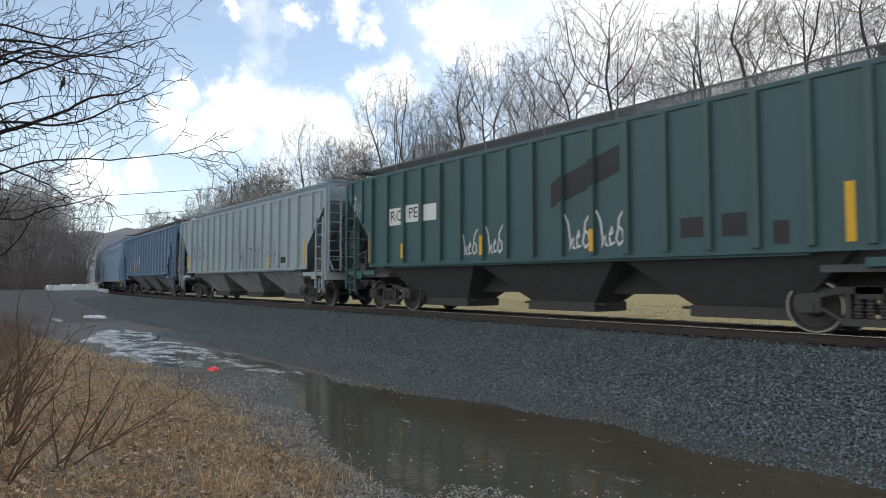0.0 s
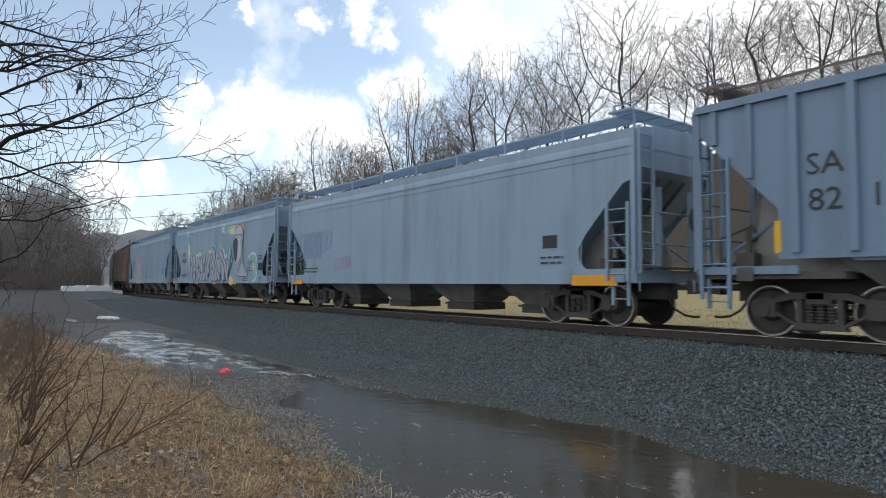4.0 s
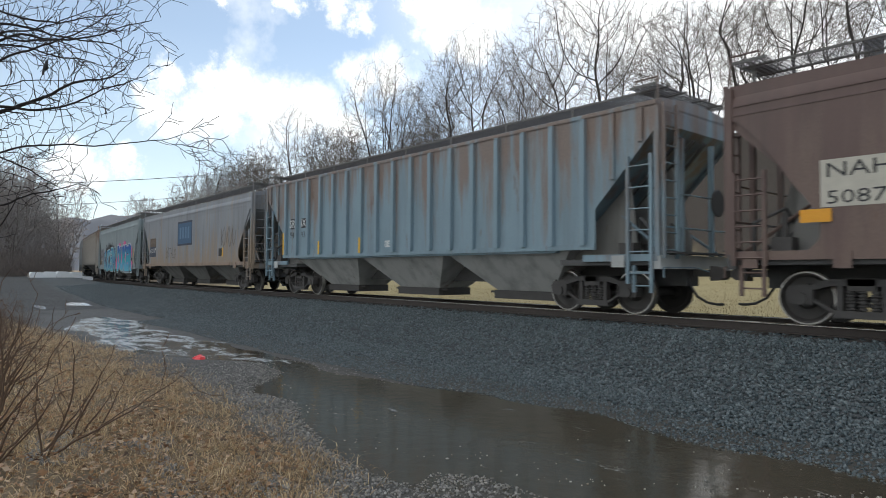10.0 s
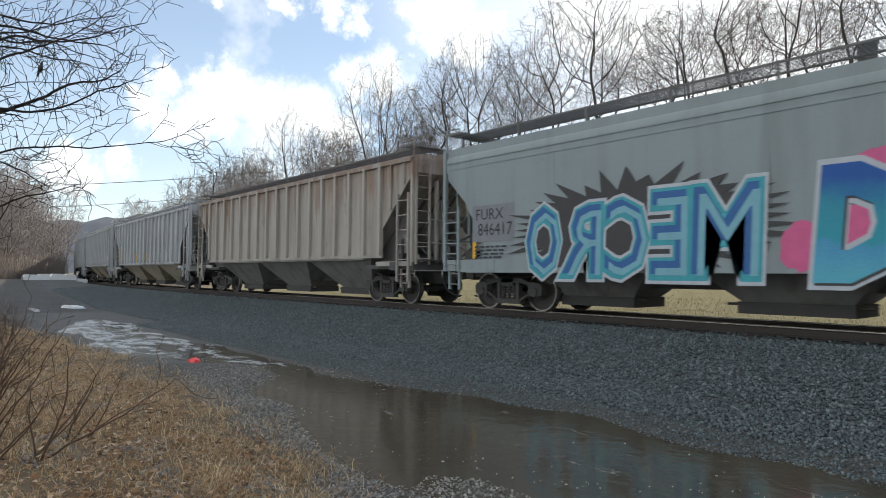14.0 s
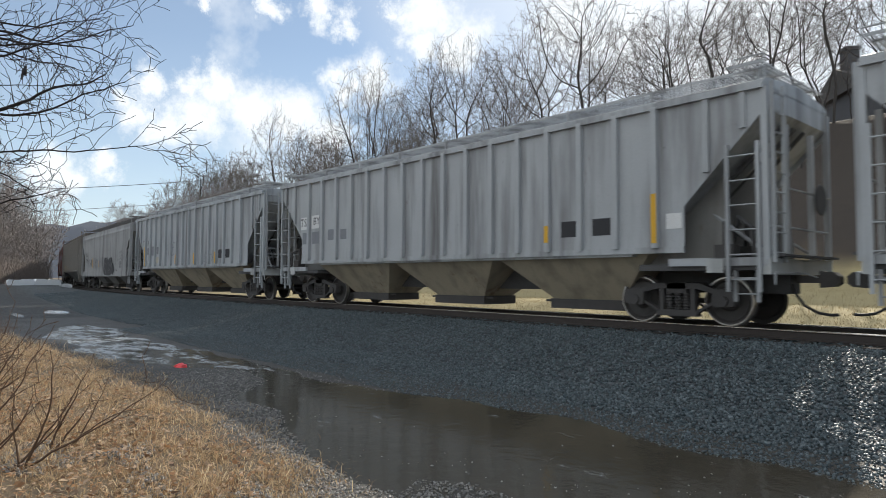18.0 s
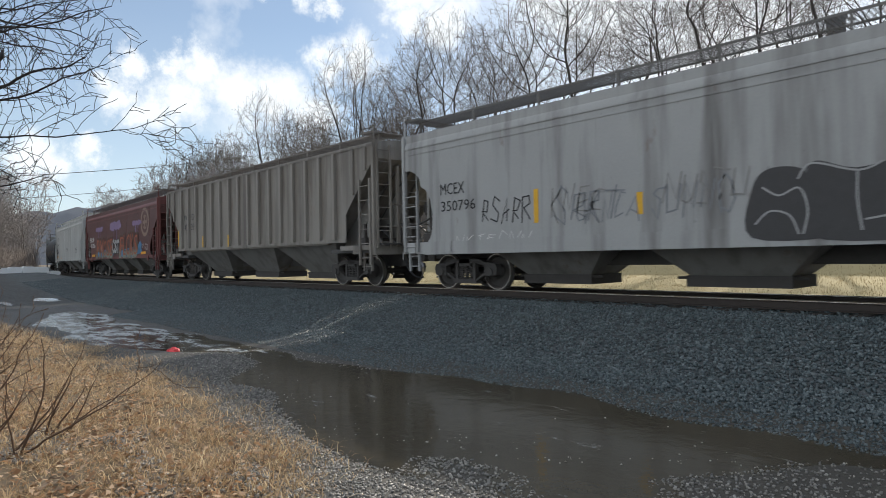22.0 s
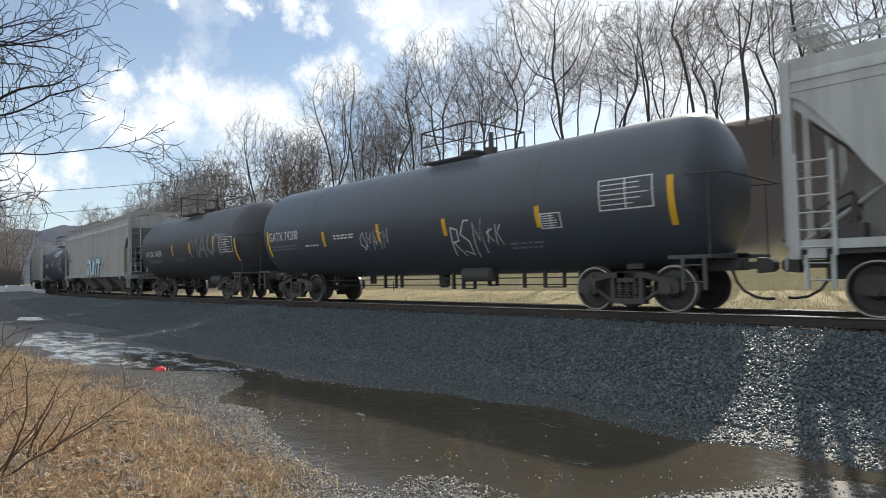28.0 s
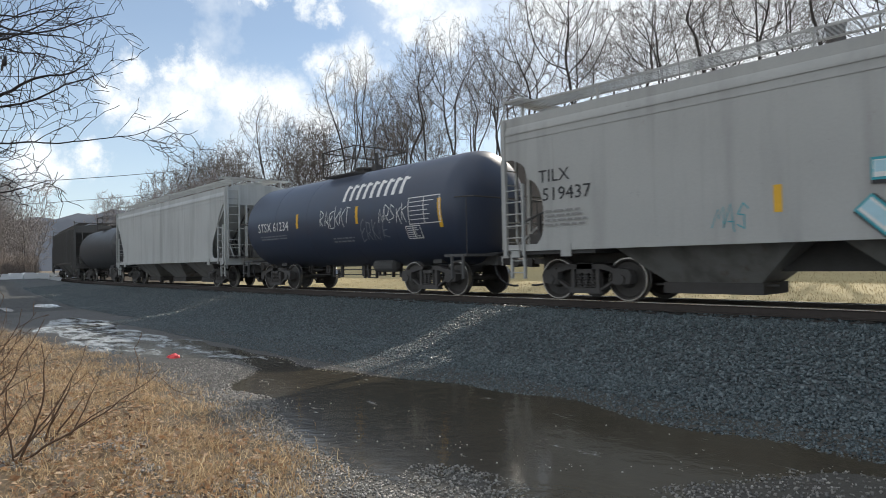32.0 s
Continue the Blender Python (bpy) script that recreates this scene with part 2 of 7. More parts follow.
M_BALLAST = island_mat("ballast_stone", [(0.026, 0.038, 0.043), (0.064, 0.090, 0.100), (0.080, 0.106, 0.115), (0.175, 0.21, 0.22), (0.040, 0.048, 0.051), (0.110, 0.142, 0.152)], 0.38)
M_GRAVEL = island_mat("gravel_stone", [(0.10, 0.098, 0.094), (0.20, 0.192, 0.18), (0.31, 0.29, 0.262), (0.15, 0.142, 0.13), (0.48, 0.455, 0.415)], 0.40)
M_GRASS = island_mat("dry_grass", [(0.43, 0.295, 0.165), (0.63, 0.475, 0.28), (0.87, 0.72, 0.49), (0.15, 0.098, 0.058), (0.54, 0.365, 0.205), (0.30, 0.21, 0.13)], through=0.45)
M_MEADOW = island_mat("meadow_straw", [(0.33, 0.265, 0.14), (0.40, 0.325, 0.175), (0.46, 0.385, 0.22), (0.27, 0.22, 0.12)], through=0.45)
M_LEAF = island_mat("dry_leaf", [(0.25, 0.13, 0.068), (0.46, 0.275, 0.145), (0.76, 0.61, 0.45), (0.085, 0.050, 0.034), (0.55, 0.325, 0.17)], through=0.45)
M_FOAM = island_mat("ice_flake", [(0.25, 0.25, 0.23), (0.42, 0.42, 0.40), (0.16, 0.14, 0.11)], 0.5)

# ---- shaping helpers ----


class Shape:
    """Collects faces of one mesh."""

    def __init__(self):
        self.v, self.f, self.smooth = [], [], False

    def add(self, verts, faces):
        k = len(self.v)
        self.v += [tuple(p) for p in verts]
        self.f += [tuple(i + k for i in q) for q in faces]
        return self

    def box(self, x0, x1, y0, y1, z0, z1):
        p = [(x, y, z) for x in (x0, x1) for y in (y0, y1) for z in (z0, z1)]
        return self.add(p, [(0, 1, 3, 2), (4, 6, 7, 5), (0, 4, 5, 1), (2, 3, 7, 6), (0, 2, 6, 4), (1, 5, 7, 3)])

    def prism(self, poly, y0, y1):
        """A polygon of (x, z), drawn out from y0 to y1."""
        n = len(poly)
        p = [(x, y0, z) for x, z in poly] + [(x, y1, z) for x, z in poly]
        return self.add(p, [tuple(range(n)), tuple(range(2 * n - 1, n - 1, -1))] +
                        [((i + 1) % n, i, n + i, n + (i + 1) % n) for i in range(n)])

    def bar(self, a, b, r, n=6, r2=None):
        """A round bar from a to b."""
        a, b = Vector(a), Vector(b)
        d = (b - a).normalized()
        u = d.orthogonal().normalized()
        w = d.cross(u)
        r2 = r if r2 is None else r2
        ring = [(math.cos(2 * math.pi * i / n), math.sin(2 * math.pi * i / n)) for i in range(n)]
        p = [a + (u * c + w * s) * r for c, s in ring] + [b + (u * c + w * s) * r2 for c, s in ring]
        return self.add(p, [(i, (i + 1) % n, n + (i + 1) % n, n + i) for i in range(n)] +
                        [tuple(range(n - 1, -1, -1)), tuple(range(n, 2 * n))])

    def pipe(self, points, r, n=6):
        """A round bar bent along points, in one piece."""
        pts = [Vector(p) for p in points]
        v, u = [], None
        for k, p in enumerate(pts):
            a = (p - pts[k - 1]).normalized() if k else (pts[1] - p).normalized()
            b = (pts[k + 1] - p).normalized() if k < len(pts) - 1 else a
            d = (a + b).normalized()
            u = (u - d * u.dot(d)).normalized() if u and (u - d * u.dot(d)).length > 0.1 else d.orthogonal().normalized()
            w = d.cross(u)
            k2 = r / max(0.5, d.dot(a))
            v += [p + (u * math.cos(2 * math.pi * i / n) + w * math.sin(2 * math.pi * i / n)) * k2 for i in range(n)]
        m = len(pts) - 1
        return self.add(v, [(j * n + i, j * n + (i + 1) % n, (j + 1) * n + (i + 1) % n, (j + 1) * n + i) for j in range(m) for i in range(n)] +
                        [tuple(range(n - 1, -1, -1)), tuple(range(m * n, m * n + n))])

    def lathe(self, profile, axis="y", n=24, at=(0, 0, 0), caps=True):
        """A profile of (along, radius) turned round an axis."""
        rows = []
        for along, r in profile:
            ring = []
            for i in range(n):
                c, s = math.cos(2 * math.pi * i / n) * r, math.sin(2 * math.pi * i / n) * r
                q = (c, along, s) if axis == "y" else (along, c, s) if axis == "x" else (c, s, along)
                ring.append(tuple(q[k] + at[k] for k in range(3)))
            rows.append(ring)
        p = [q for ring in rows for q in ring]
        f = [(j * n + i, j * n + (i + 1) % n, (j + 1) * n + (i + 1) % n, (j + 1) * n + i)
             for j in range(len(rows) - 1) for i in range(n)]
        if caps:
            f += [tuple(range(n - 1, -1, -1)), tuple(range((len(rows) - 1) * n, len(rows) * n))]
        return self.add(p, f)

    def mesh(self, name, mat, smooth=False, fix=True):
        me = bpy.data.meshes.new(name)
        me.from_pydata(self.v, [], self.f)
        if fix:
            bm = bmesh.new()
            bm.from_mesh(me)
            bmesh.ops.recalc_face_normals(bm, faces=bm.faces)
            bm.to_mesh(me)
            bm.free()
        me.materials.append(mat)
        if smooth:
            me.shade_smooth()
            me.set_sharp_from_angle(angle=radians(38))
        return me


def curve(path, n=5, closed=False):
    """A smooth line through the points of a path."""
    pts = [Vector(p) for p in path]
    m = len(pts)
    out = []
    for i in range(m if closed else m - 1):
        p0, p1, p2, p3 = (pts[(i + d) % m] if closed else pts[min(max(i + d, 0), m - 1)] for d in (-1, 0, 1, 2))
        for k in range(n):
            u = k / n
            out.append(tuple(0.5 * (2 * p1 + (p2 - p0) * u + (2 * p0 - 5 * p1 + 4 * p2 - p3) * u * u + (3 * p1 - p0 - 3 * p2 + p3) * u ** 3)))
    return out if closed else out + [tuple(pts[-1])]


def part(name, shape, mat, parent=None, label="", smooth=False):
    """One mesh object, under a thing or a part."""
    ob = new(name, shape.mesh(name, mat, smooth) if isinstance(shape, Shape) else shape)
    ob.parent = parent
    return tagged(ob, label)


def empty(name, label, category, group=""):
    return tagged(new(name), label, category, group)


def quick_mesh(name, v, f, mat):
    """A mesh from arrays of corners and equal faces."""
    v, f = np.asarray(v, dtype=np.float32), np.asarray(f, dtype=np.int32)
    me = bpy.data.meshes.new(name)
    me.vertices.add(len(v))
    me.vertices.foreach_set("co", v.ravel())
    k = f.shape[1]
    me.loops.add(f.size)
    me.loops.foreach_set("vertex_index", f.ravel())
    me.polygons.add(len(f))
    me.polygons.foreach_set("loop_start", np.arange(0, f.size, k, dtype=np.int32))
    me.materials.append(mat)
    me.update(calc_edges=True)
    return me


# ---- the track's line and the lie of the land ----
JOINTS = [-18.8, -37.4, -55.2, -72.9, -90.4, -108.5, -127.2, -145.8, -164.4, -182.4, -200.6, -219.5, -237.8, -256.2, -274.7, -293.0, -311.4, -329.6, -347.5, -360.6, -379.0, -392.8, -410.5]
SPEEDS = [12.35, 12.01, 12.33, 11.86, 11.84, 11.06, 10.89, 10.65, 10.85]
BEND_AT, RADIUS = -23.9, 375.6


def on_track(s, side=0.0):
    """Place and heading at s metres along the track, side metres off its middle."""
    if s >= BEND_AT:
        return s, side, 0.0
    a = (BEND_AT - s) / RADIUS
    return BEND_AT - (RADIUS - side) * math.sin(a), RADIUS - (RADIUS - side) * math.cos(a), -a


def off_track(x, y):
    """How far points lie from the track's middle, negative on the camera's side (arrays)."""
    bend = RADIUS - np.hypot(x - BEND_AT, y - RADIUS)
    return np.where(x >= BEND_AT, y, bend)


def smooth01(a, b, x):
    u = np.clip((x - a) / (b - a), 0, 1)
    return u * u * (3 - 2 * u)


WATER_Z = -0.862


def wobble(x, y, size):
    return (np.sin(x / size * 1.7 + 0.3) + np.sin(y / size * 2.3 + x / size * 0.9 + 1.1) + np.sin(x / size * 0.6 - y / size * 1.2 + 2.0)) / 3


def land(x, y):
    """Height of the ground (arrays)."""
    x, y = np.asarray(x, dtype=float), np.asarray(y, dtype=float)
    n = off_track(x, y)
    near = np.interp(n, [-40, -16, -12.5, -9.6, -9.1, -8.5, -6.7, -6.1, -4.7, -2.2, -1.55, 1.6, 2.4, 3.6, 6, 12, 14, 20, 26, 31, 40, 60, 120, 400],
                     [-0.2, -0.55, -0.70, -0.80, -0.83, -0.83, -0.83, -0.83, -0.74, -0.26, -0.20, -0.20, -0.27, -0.42, -0.36, -0.05, 0.5, 4.9, 9.4, 10.6, 11.2, 12.0, 13.0, 14.0])
    # the wooded bank is lower round the bend
    near = np.where(n > 12, -0.05 + (near + 0.05) * np.interp(x, [-100, -50], [0.45, 1.0]), near)
    # the pool: a shallow basin between its two shores, with a spit of gravel
    shore_a = np.interp(x, [-26, -22, -17, -15, -13.2, -12.2, -11, -10, -9.2, -8.6, -7.6, -6.4, -5.4, -4.8, -4.4, -3.9, -3.2, -2.6, -2.3, -1.9, -1.4, -0.6],
                        [-7.0, -8.6, -9.2, -9.1, -8.5, -7.8, -7.3, -7.75, -8.45, -8.75, -8.7, -9.05, -9.3, -9.1, -8.75, -8.55, -8.4, -8.0, -7.55, -7.05, -6.8, -6.6])
    shore_b = np.interp(x, [-26, -22, -16, -13, -11, -9.5, -8, -6.5, -5.5, -4.6, -3.8, -3, -2.2, -1.4, -0.6],
                        [-7.0, -6.6, -6.55, -6.75, -7.05, -6.85, -6.6, -6.05, -6.15, -6.2, -6.4, -6.45, -6.2, -6.2, -6.2])
    inside = np.minimum(np.minimum(n - shore_a, shore_b - n), np.minimum(x + 26, -0.6 - x))
    basin = WATER_Z - 0.09 * np.clip(inside, -0.35, 0.7)
    near = np.where((n > -9.6) & (n < -5.4), basin + (near - basin) * np.maximum(smooth01(-9.3, -9.6, n), smooth01(-6.1, -5.4, n)), near)
    # level gravel yard rising towards the crossing at the far end
    far = smooth01(-26, -70, x) * np.where(n < -1.5, 1, 0)
    near = near + far * np.clip(0.20 - near, 0, 2) * smooth01(-1.2, -3.2, n)
    fine = 0.022 * wobble(x, y, 0.55) + 0.04 * wobble(x, y, 2.7)
    calm = smooth01(1.7, 3.0, np.abs(n))
    return near + fine * calm + 0.9 * wobble(x, y, 60.0) * smooth01(40, 140, np.hypot(x, y)) * (n > 5)


def axis_marks(spans):
    out = []
    for a, b, step in spans:
        out += list(np.arange(a, b, step))
    return np.array(out + [spans[-1][1]])


def build_ground():
    xs = np.r_[axis_marks([(-2600, -600, 250), (-600, -150, 30), (-150, -60, 4), (-60, -26, 0.6), (-26, 3, 0.16), (3, 12, 0.6), (12, 80, 5), (80, 600, 60), (600, 2600, 250)])]
    ys = np.r_[axis_marks([(-2600, -600, 250), (-600, -100, 40), (-100, -30, 6), (-30, -15, 1.0), (-15, -9.6, 0.2), (-9.6, -1.4, 0.12), (-1.4, 4, 0.25), (4, 30, 1.0), (30, 130, 5), (130, 600, 50), (600, 2600, 250)])]
    X, Y = np.meshgrid(xs, ys, indexing="ij")
    Z = land(X, Y)
    v = np.stack([X, Y, Z], -1).reshape(-1, 3)
    i, j = np.meshgrid(np.arange(len(xs) - 1), np.arange(len(ys) - 1), indexing="ij")
    a = (i * len(ys) + j).ravel()
    f = np.stack([a, a + len(ys), a + len(ys) + 1, a + 1], -1)
    me = quick_mesh("ground", v, f, ground_material())
    me.shade_smooth()
    n = off_track(X, Y).ravel()
    x, y = v[:, 0], v[:, 1]
    edge = 0.35 * wobble(x, y, 0.8) + 0.25 * wobble(x, y, 0.27)
    verge = np.interp(x, [-60, -30, -17, -12, -6, -4.6, -3.6, -2.5, 3], [-12, -10.6, -9.25, -8.9, -9.5, -9.75, -10.6, -13.5, -16])
    grass = smooth01(0.25, -0.25, n - verge + edge) + smooth01(3.3, 4.2, n + edge)
    stone = smooth01(-6.4, -5.2, n + edge) * smooth01(3.6, 3.0, n)
    wet = smooth01(0.05, 0.0, v[:, 2] - WATER_Z - 0.035 + 0.02 * edge) * (n < -5) * (x > -30) * (x < 6)
    floor = me.attributes.new("leaf_floor", "FLOAT", "POINT")
    floor.data.foreach_set("value", smooth01(14.6, 16.4, n + edge).astype(np.float32))
    layer = me.color_attributes.new("zone", "FLOAT_COLOR", "POINT")
    layer.data.foreach_set("color", np.stack([np.clip(grass, 0, 1), stone, wet, smooth01(3.0, 4.0, n + edge) * smooth01(16.4, 14.6, n + edge) * smooth01(-62, -40, x)], -1).astype(np.float32).ravel())
    tagged(new("ground", me), "packed gravel yard with dry winter grass and a ballast bank", "ground", kind="structure")


def ground_material():
    m, t, b = material("ground_cover", 0.9)
    zone = t.nodes.new("ShaderNodeVertexColor")
    zone.layer_name = "zone"
    sep = t.nodes.new("ShaderNodeSeparateColor")
    t.links.new(zone.outputs["Color"], sep.inputs[0])
    big, mid, fine, grit = noise_at(t, 0.35), noise_at(t, 2.5, 6.0), noise_at(t, 18.0, 6.0), noise_at(t, 55.0, 3.0)
    gravel = mix(t, big, (0.028, 0.030, 0.031), (0.054, 0.055, 0.054))
    gravel = mix(t, 0.55, gravel, mix(t, grit, (0.012, 0.013, 0.014), (0.13, 0.13, 0.127)))
    lumps = ramp(t, noise_at(t, 7.0, 6.0, rough=0.7), [(0.38, (0.35, 0.35, 0.35)), (0.64, (1.5, 1.5, 1.5))])
    gravel = mix(t, 1.0, gravel, lumps.outputs["Color"], "MULTIPLY")
    straw = mix(t, mid, (0.075, 0.055, 0.036), (0.21, 0.155, 0.095))
    straw = mix(t, 0.45, straw, mix(t, fine, (0.025, 0.019, 0.013), (0.27, 0.21, 0.135)))
    stone = mix(t, mid, (0.035, 0.040, 0.044), (0.060, 0.068, 0.073))
    stone = mix(t, 0.5, stone, mix(t, grit, (0.02, 0.023, 0.025), (0.17, 0.19, 0.20)))
    stone = mix(t, 0.8, stone, lumps.outputs["Color"], "MULTIPLY")
    pale = mix(t, mid, (0.33, 0.27, 0.13), (0.48, 0.40, 0.21))
    pale = mix(t, 0.3, pale, mix(t, fine, (0.16, 0.12, 0.06), (0.46, 0.39, 0.23)))
    c = mix(t, sep.outputs[1], gravel, stone)
    c = mix(t, sep.outputs[0], c, straw)
    c = mix(t, zone.outputs["Alpha"], c, pale)
    woods = t.nodes.new("ShaderNodeAttribute")
    woods.attribute_name = "leaf_floor"
    litter = mix(t, mid, (0.030, 0.025, 0.021), (0.068, 0.052, 0.040))
    c = mix(t, woods.outputs["Fac"], c, mix(t, 0.4, litter, mix(t, fine, (0.015, 0.012, 0.010), (0.11, 0.085, 0.062))))
    c = mix(t, sep.outputs[2], c, mix(t, mid, (0.030, 0.027, 0.022), (0.055, 0.048, 0.038)))
    t.links.new(c, b.inputs["Base Color"])
    r = mix(t, sep.outputs[2], (0.9, 0.9, 0.9), (0.6, 0.6, 0.6))
    t.links.new(r, b.inputs["Roughness"])
    bump(t, b, mix(t, 0.5, mix(t, fine, (0, 0, 0), (1, 1, 1)), mix(t, grit, (0, 0, 0), (1, 1, 1))), 0.7, 0.03)
    return m


def build_water():
    m, t, b = material("muddy_water", 0.11)
    mud = noise_at(t, 0.8, 5.0)
    t.links.new(mix(t, mud, (0.046, 0.041, 0.030), (0.074, 0.063, 0.046)), b.inputs["Base Color"])
    b.inputs["IOR"].default_value = 1.33
    ripple = noise_at(t, 5.0, 3.0)
    bump(t, b, ripple, 0.2, 0.02)
    # scum and thin ice, thickest at the far end
    co = t.nodes.new("ShaderNodeTexCoord")
    sep = t.nodes.new("ShaderNodeSeparateXYZ")
    t.links.new(co.outputs["Object"], sep.inputs[0])
    end = t.nodes.new("ShaderNodeMapRange")
    end.inputs["From Min"].default_value, end.inputs["From Max"].default_value = -7.0, -17.0
    end.inputs["To Min"].default_value, end.inputs["To Max"].default_value = -0.07, 0.10
    t.links.new(sep.outputs["X"], end.inputs["Value"])
    flakes = t.nodes.new("ShaderNodeMath")
    t.links.new(noise_at(t, 0.9, 12.0, (1.3, 2.8, 1.0), rough=0.76), flakes.inputs[0])
    t.links.new(end.outputs[0], flakes.inputs[1])
    scum = ramp(t, flakes.outputs[0], [(0.555, (0, 0, 0)), (0.66, (0.8, 0.8, 0.8))])
    ice = t.nodes.new("ShaderNodeBsdfDiffuse")
    ice.inputs["Color"].default_value = (0.42, 0.45, 0.47, 1)
    blend = t.nodes.new("ShaderNodeMixShader")
    t.links.new(scum.outputs["Color"], blend.inputs[0])
    t.links.new(b.outputs[0], blend.inputs[1])
    t.links.new(ice.outputs[0], blend.inputs[2])
    t.links.new(blend.outputs[0], t.nodes["Material Output"].inputs["Surface"])
    s = Shape()
    xs = np.arange(-29, 7.1, 1.0)
    for a, c in zip(xs, xs[1:]):
        y0, y1 = -9.6, -5.6
        s.add([(a, y0, WATER_Z), (c, y0, WATER_Z), (c, y1, WATER_Z), (a, y1, WATER_Z)], [(0, 1, 2, 3)])
    tagged(part("water", s, m), "shallow muddy pool of standing water beside the ballast", "puddle", kind="structure")


build_ground()
build_water()


def build_track():
    marks = [60, 30, BEND_AT] + [BEND_AT - 4 * k for k in range(1, 52)]
    for side in (-0.755, 0.755):
        for name, mat, prof in (("rail", M_RAILSIDE, [(-0.075, -0.172), (-0.075, -0.155), (-0.012, -0.14), (-0.012, -0.04), (-0.036, -0.03), (-0.036, -0.016), (0.036, -0.016), (0.036, -0.03), (0.012, -0.04), (0.012, -0.14), (0.075, -0.155), (0.075, -0.172)]),
                                ("rail_head", M_RAIL, [(-0.038, -0.020), (-0.038, -0.010), (-0.027, 0.0), (0.027, 0.0), (0.038, -0.010), (0.038, -0.020)])):
            s = Shape()
            rows = []
            for k in marks:
                row = []
                for dy, z in prof:
                    x, y, _ = on_track(k, side + dy)
                    row.append((x, y, z))
                rows.append(row)
            n = len(prof)
            s.add([p for row in rows for p in row],
                  [(j * n + i, j * n + (i + 1) % n, (j + 1) * n + (i + 1) % n, (j + 1) * n + i) for j in range(len(rows) - 1) for i in range(n)])
            if name == "rail":
                rail = tagged(part(name, s, mat), "rusty steel rail with a polished head", "rail", "rails of the track", "structure")
            else:
                part(name, s, mat, rail, "shiny worn running surface")
    tie = Shape().box(-0.115, 0.115, -1.30, 1.30, -0.35, -0.175).mesh("tie", M_TIE)
    bed = tagged(new("track_bed"), "row of dark creosoted wooden ties under the rails", "railway ties", kind="structure")
    for k in range(190):
        x, y, a = on_track(6 - 0.52 * k)
        ob = new("tie", tie)
        ob.parent = bed
        ob.matrix_basis = pose(x, y, random.uniform(-0.01, 0.0), 0, 0, math.degrees(a) + random.uniform(-1.0, 1.0))


build_track()

# ---- the train ----
TEXTS = {}


def lettering(text, size, fat=0.0, shear=0.0, narrow=1.0):
    """A flat mesh of characters in the x-z plane, facing -y, centred."""
    key = (text, size, fat, shear, narrow)
    if key not in TEXTS:
        cu = bpy.data.curves.new("lettering", "FONT")
        cu.body, cu.size, cu.offset, cu.shear, cu.align_x, cu.align_y = text, size, fat, shear, "CENTER", "CENTER"
        cu.resolution_u = 2
        ob = bpy.data.objects.new("lettering", cu)
        me = bpy.data.meshes.new_from_object(ob)
        me.transform(Matrix.Rotation(radians(90), 4, "X") @ Matrix.Diagonal((narrow, 1, 1, 1)))
        bpy.data.objects.remove(ob)
        TEXTS[key] = me
    return TEXTS[key].copy()


def letters(parent, text, x, y, z, size, mat, fat=0.0, shear=0.0, narrow=1.0, name="lettering", label=""):
    me = lettering(text, size, fat, shear, narrow)
    me.materials.clear()
    me.materials.append(mat)
    ob = new(name, me)
    ob.parent, ob.location = parent, (x, y, z)
    return tagged(ob, label)


def wheelset_mesh():
    s = Shape()
    s.bar((0, -0.72, 0), (0, 0.72, 0), 0.085, 12)
    for sg in (-1, 1):
        prof = [(-0.065, 0.10), (-0.065, 0.15), (-0.02, 0.19), (-0.015, 0.36), (-0.065, 0.40), (-0.065, 0.452), (0.035, 0.458), (0.045, 0.485), (0.065, 0.485), (0.065, 0.40), (0.02, 0.36), (0.015, 0.19), (0.05, 0.15), (0.05, 0.10)]
        s.lathe([(sg * -a, r) for a, r in prof], "y", 28, (0, sg * 0.755, 0))
        s.bar((0, sg * 0.80, 0), (0, sg * 1.05, 0), 0.10, 10)
    return s.mesh("wheelset", M_WHEEL, True)


def tread_mesh(sg):
    s = Shape().lathe([(sg * 0.062, 0.425), (sg * 0.0668, 0.43), (sg * 0.0668, 0.452), (sg * 0.06, 0.4545), (sg * -0.034, 0.4605), (sg * -0.036, 0.44)], "y", 32, (0, sg * 0.755, 0), False)
    return s.mesh("tread", M_TREAD, True)


def side_frame_mesh():
    s = Shape()
    for sg in (-1, 1):
        s.prism([(sg * 0.70, 0.36), (sg * 0.70, 0.62), (sg * 0.76, 0.70), (sg * 1.08, 0.66), (sg * 1.13, 0.56), (sg * 1.10, 0.38), (sg * 1.0, 0.36)], 0.90, 1.09)
        s.prism([(sg * 0.70, 0.40), (sg * 0.78, 0.50), (sg * 0.38, 0.27), (sg * 0.30, 0.16)], 0.92, 1.06)
        s.prism([(sg * 0.27, 0.20), (sg * 0.36, 0.20), (sg * 0.36, 0.70), (sg * 0.27, 0.70)], 0.92, 1.06)
        s.bar((sg * 0.89, 1.09, 0.457), (sg * 0.89, 1.13, 0.457), 0.105, 12)
    s.prism([(-0.80, 0.66), (-0.45, 0.79), (0.45, 0.79), (0.80, 0.66), (0.80, 0.58), (0.40, 0.68), (-0.40, 0.68), (-0.80, 0.58)], 0.91, 1.08)
    s.prism([(-0.42, 0.16), (0.42, 0.16), (0.38, 0.28), (-0.38, 0.28)], 0.90, 1.09)
    return s.mesh("side_frame", M_STEEL)


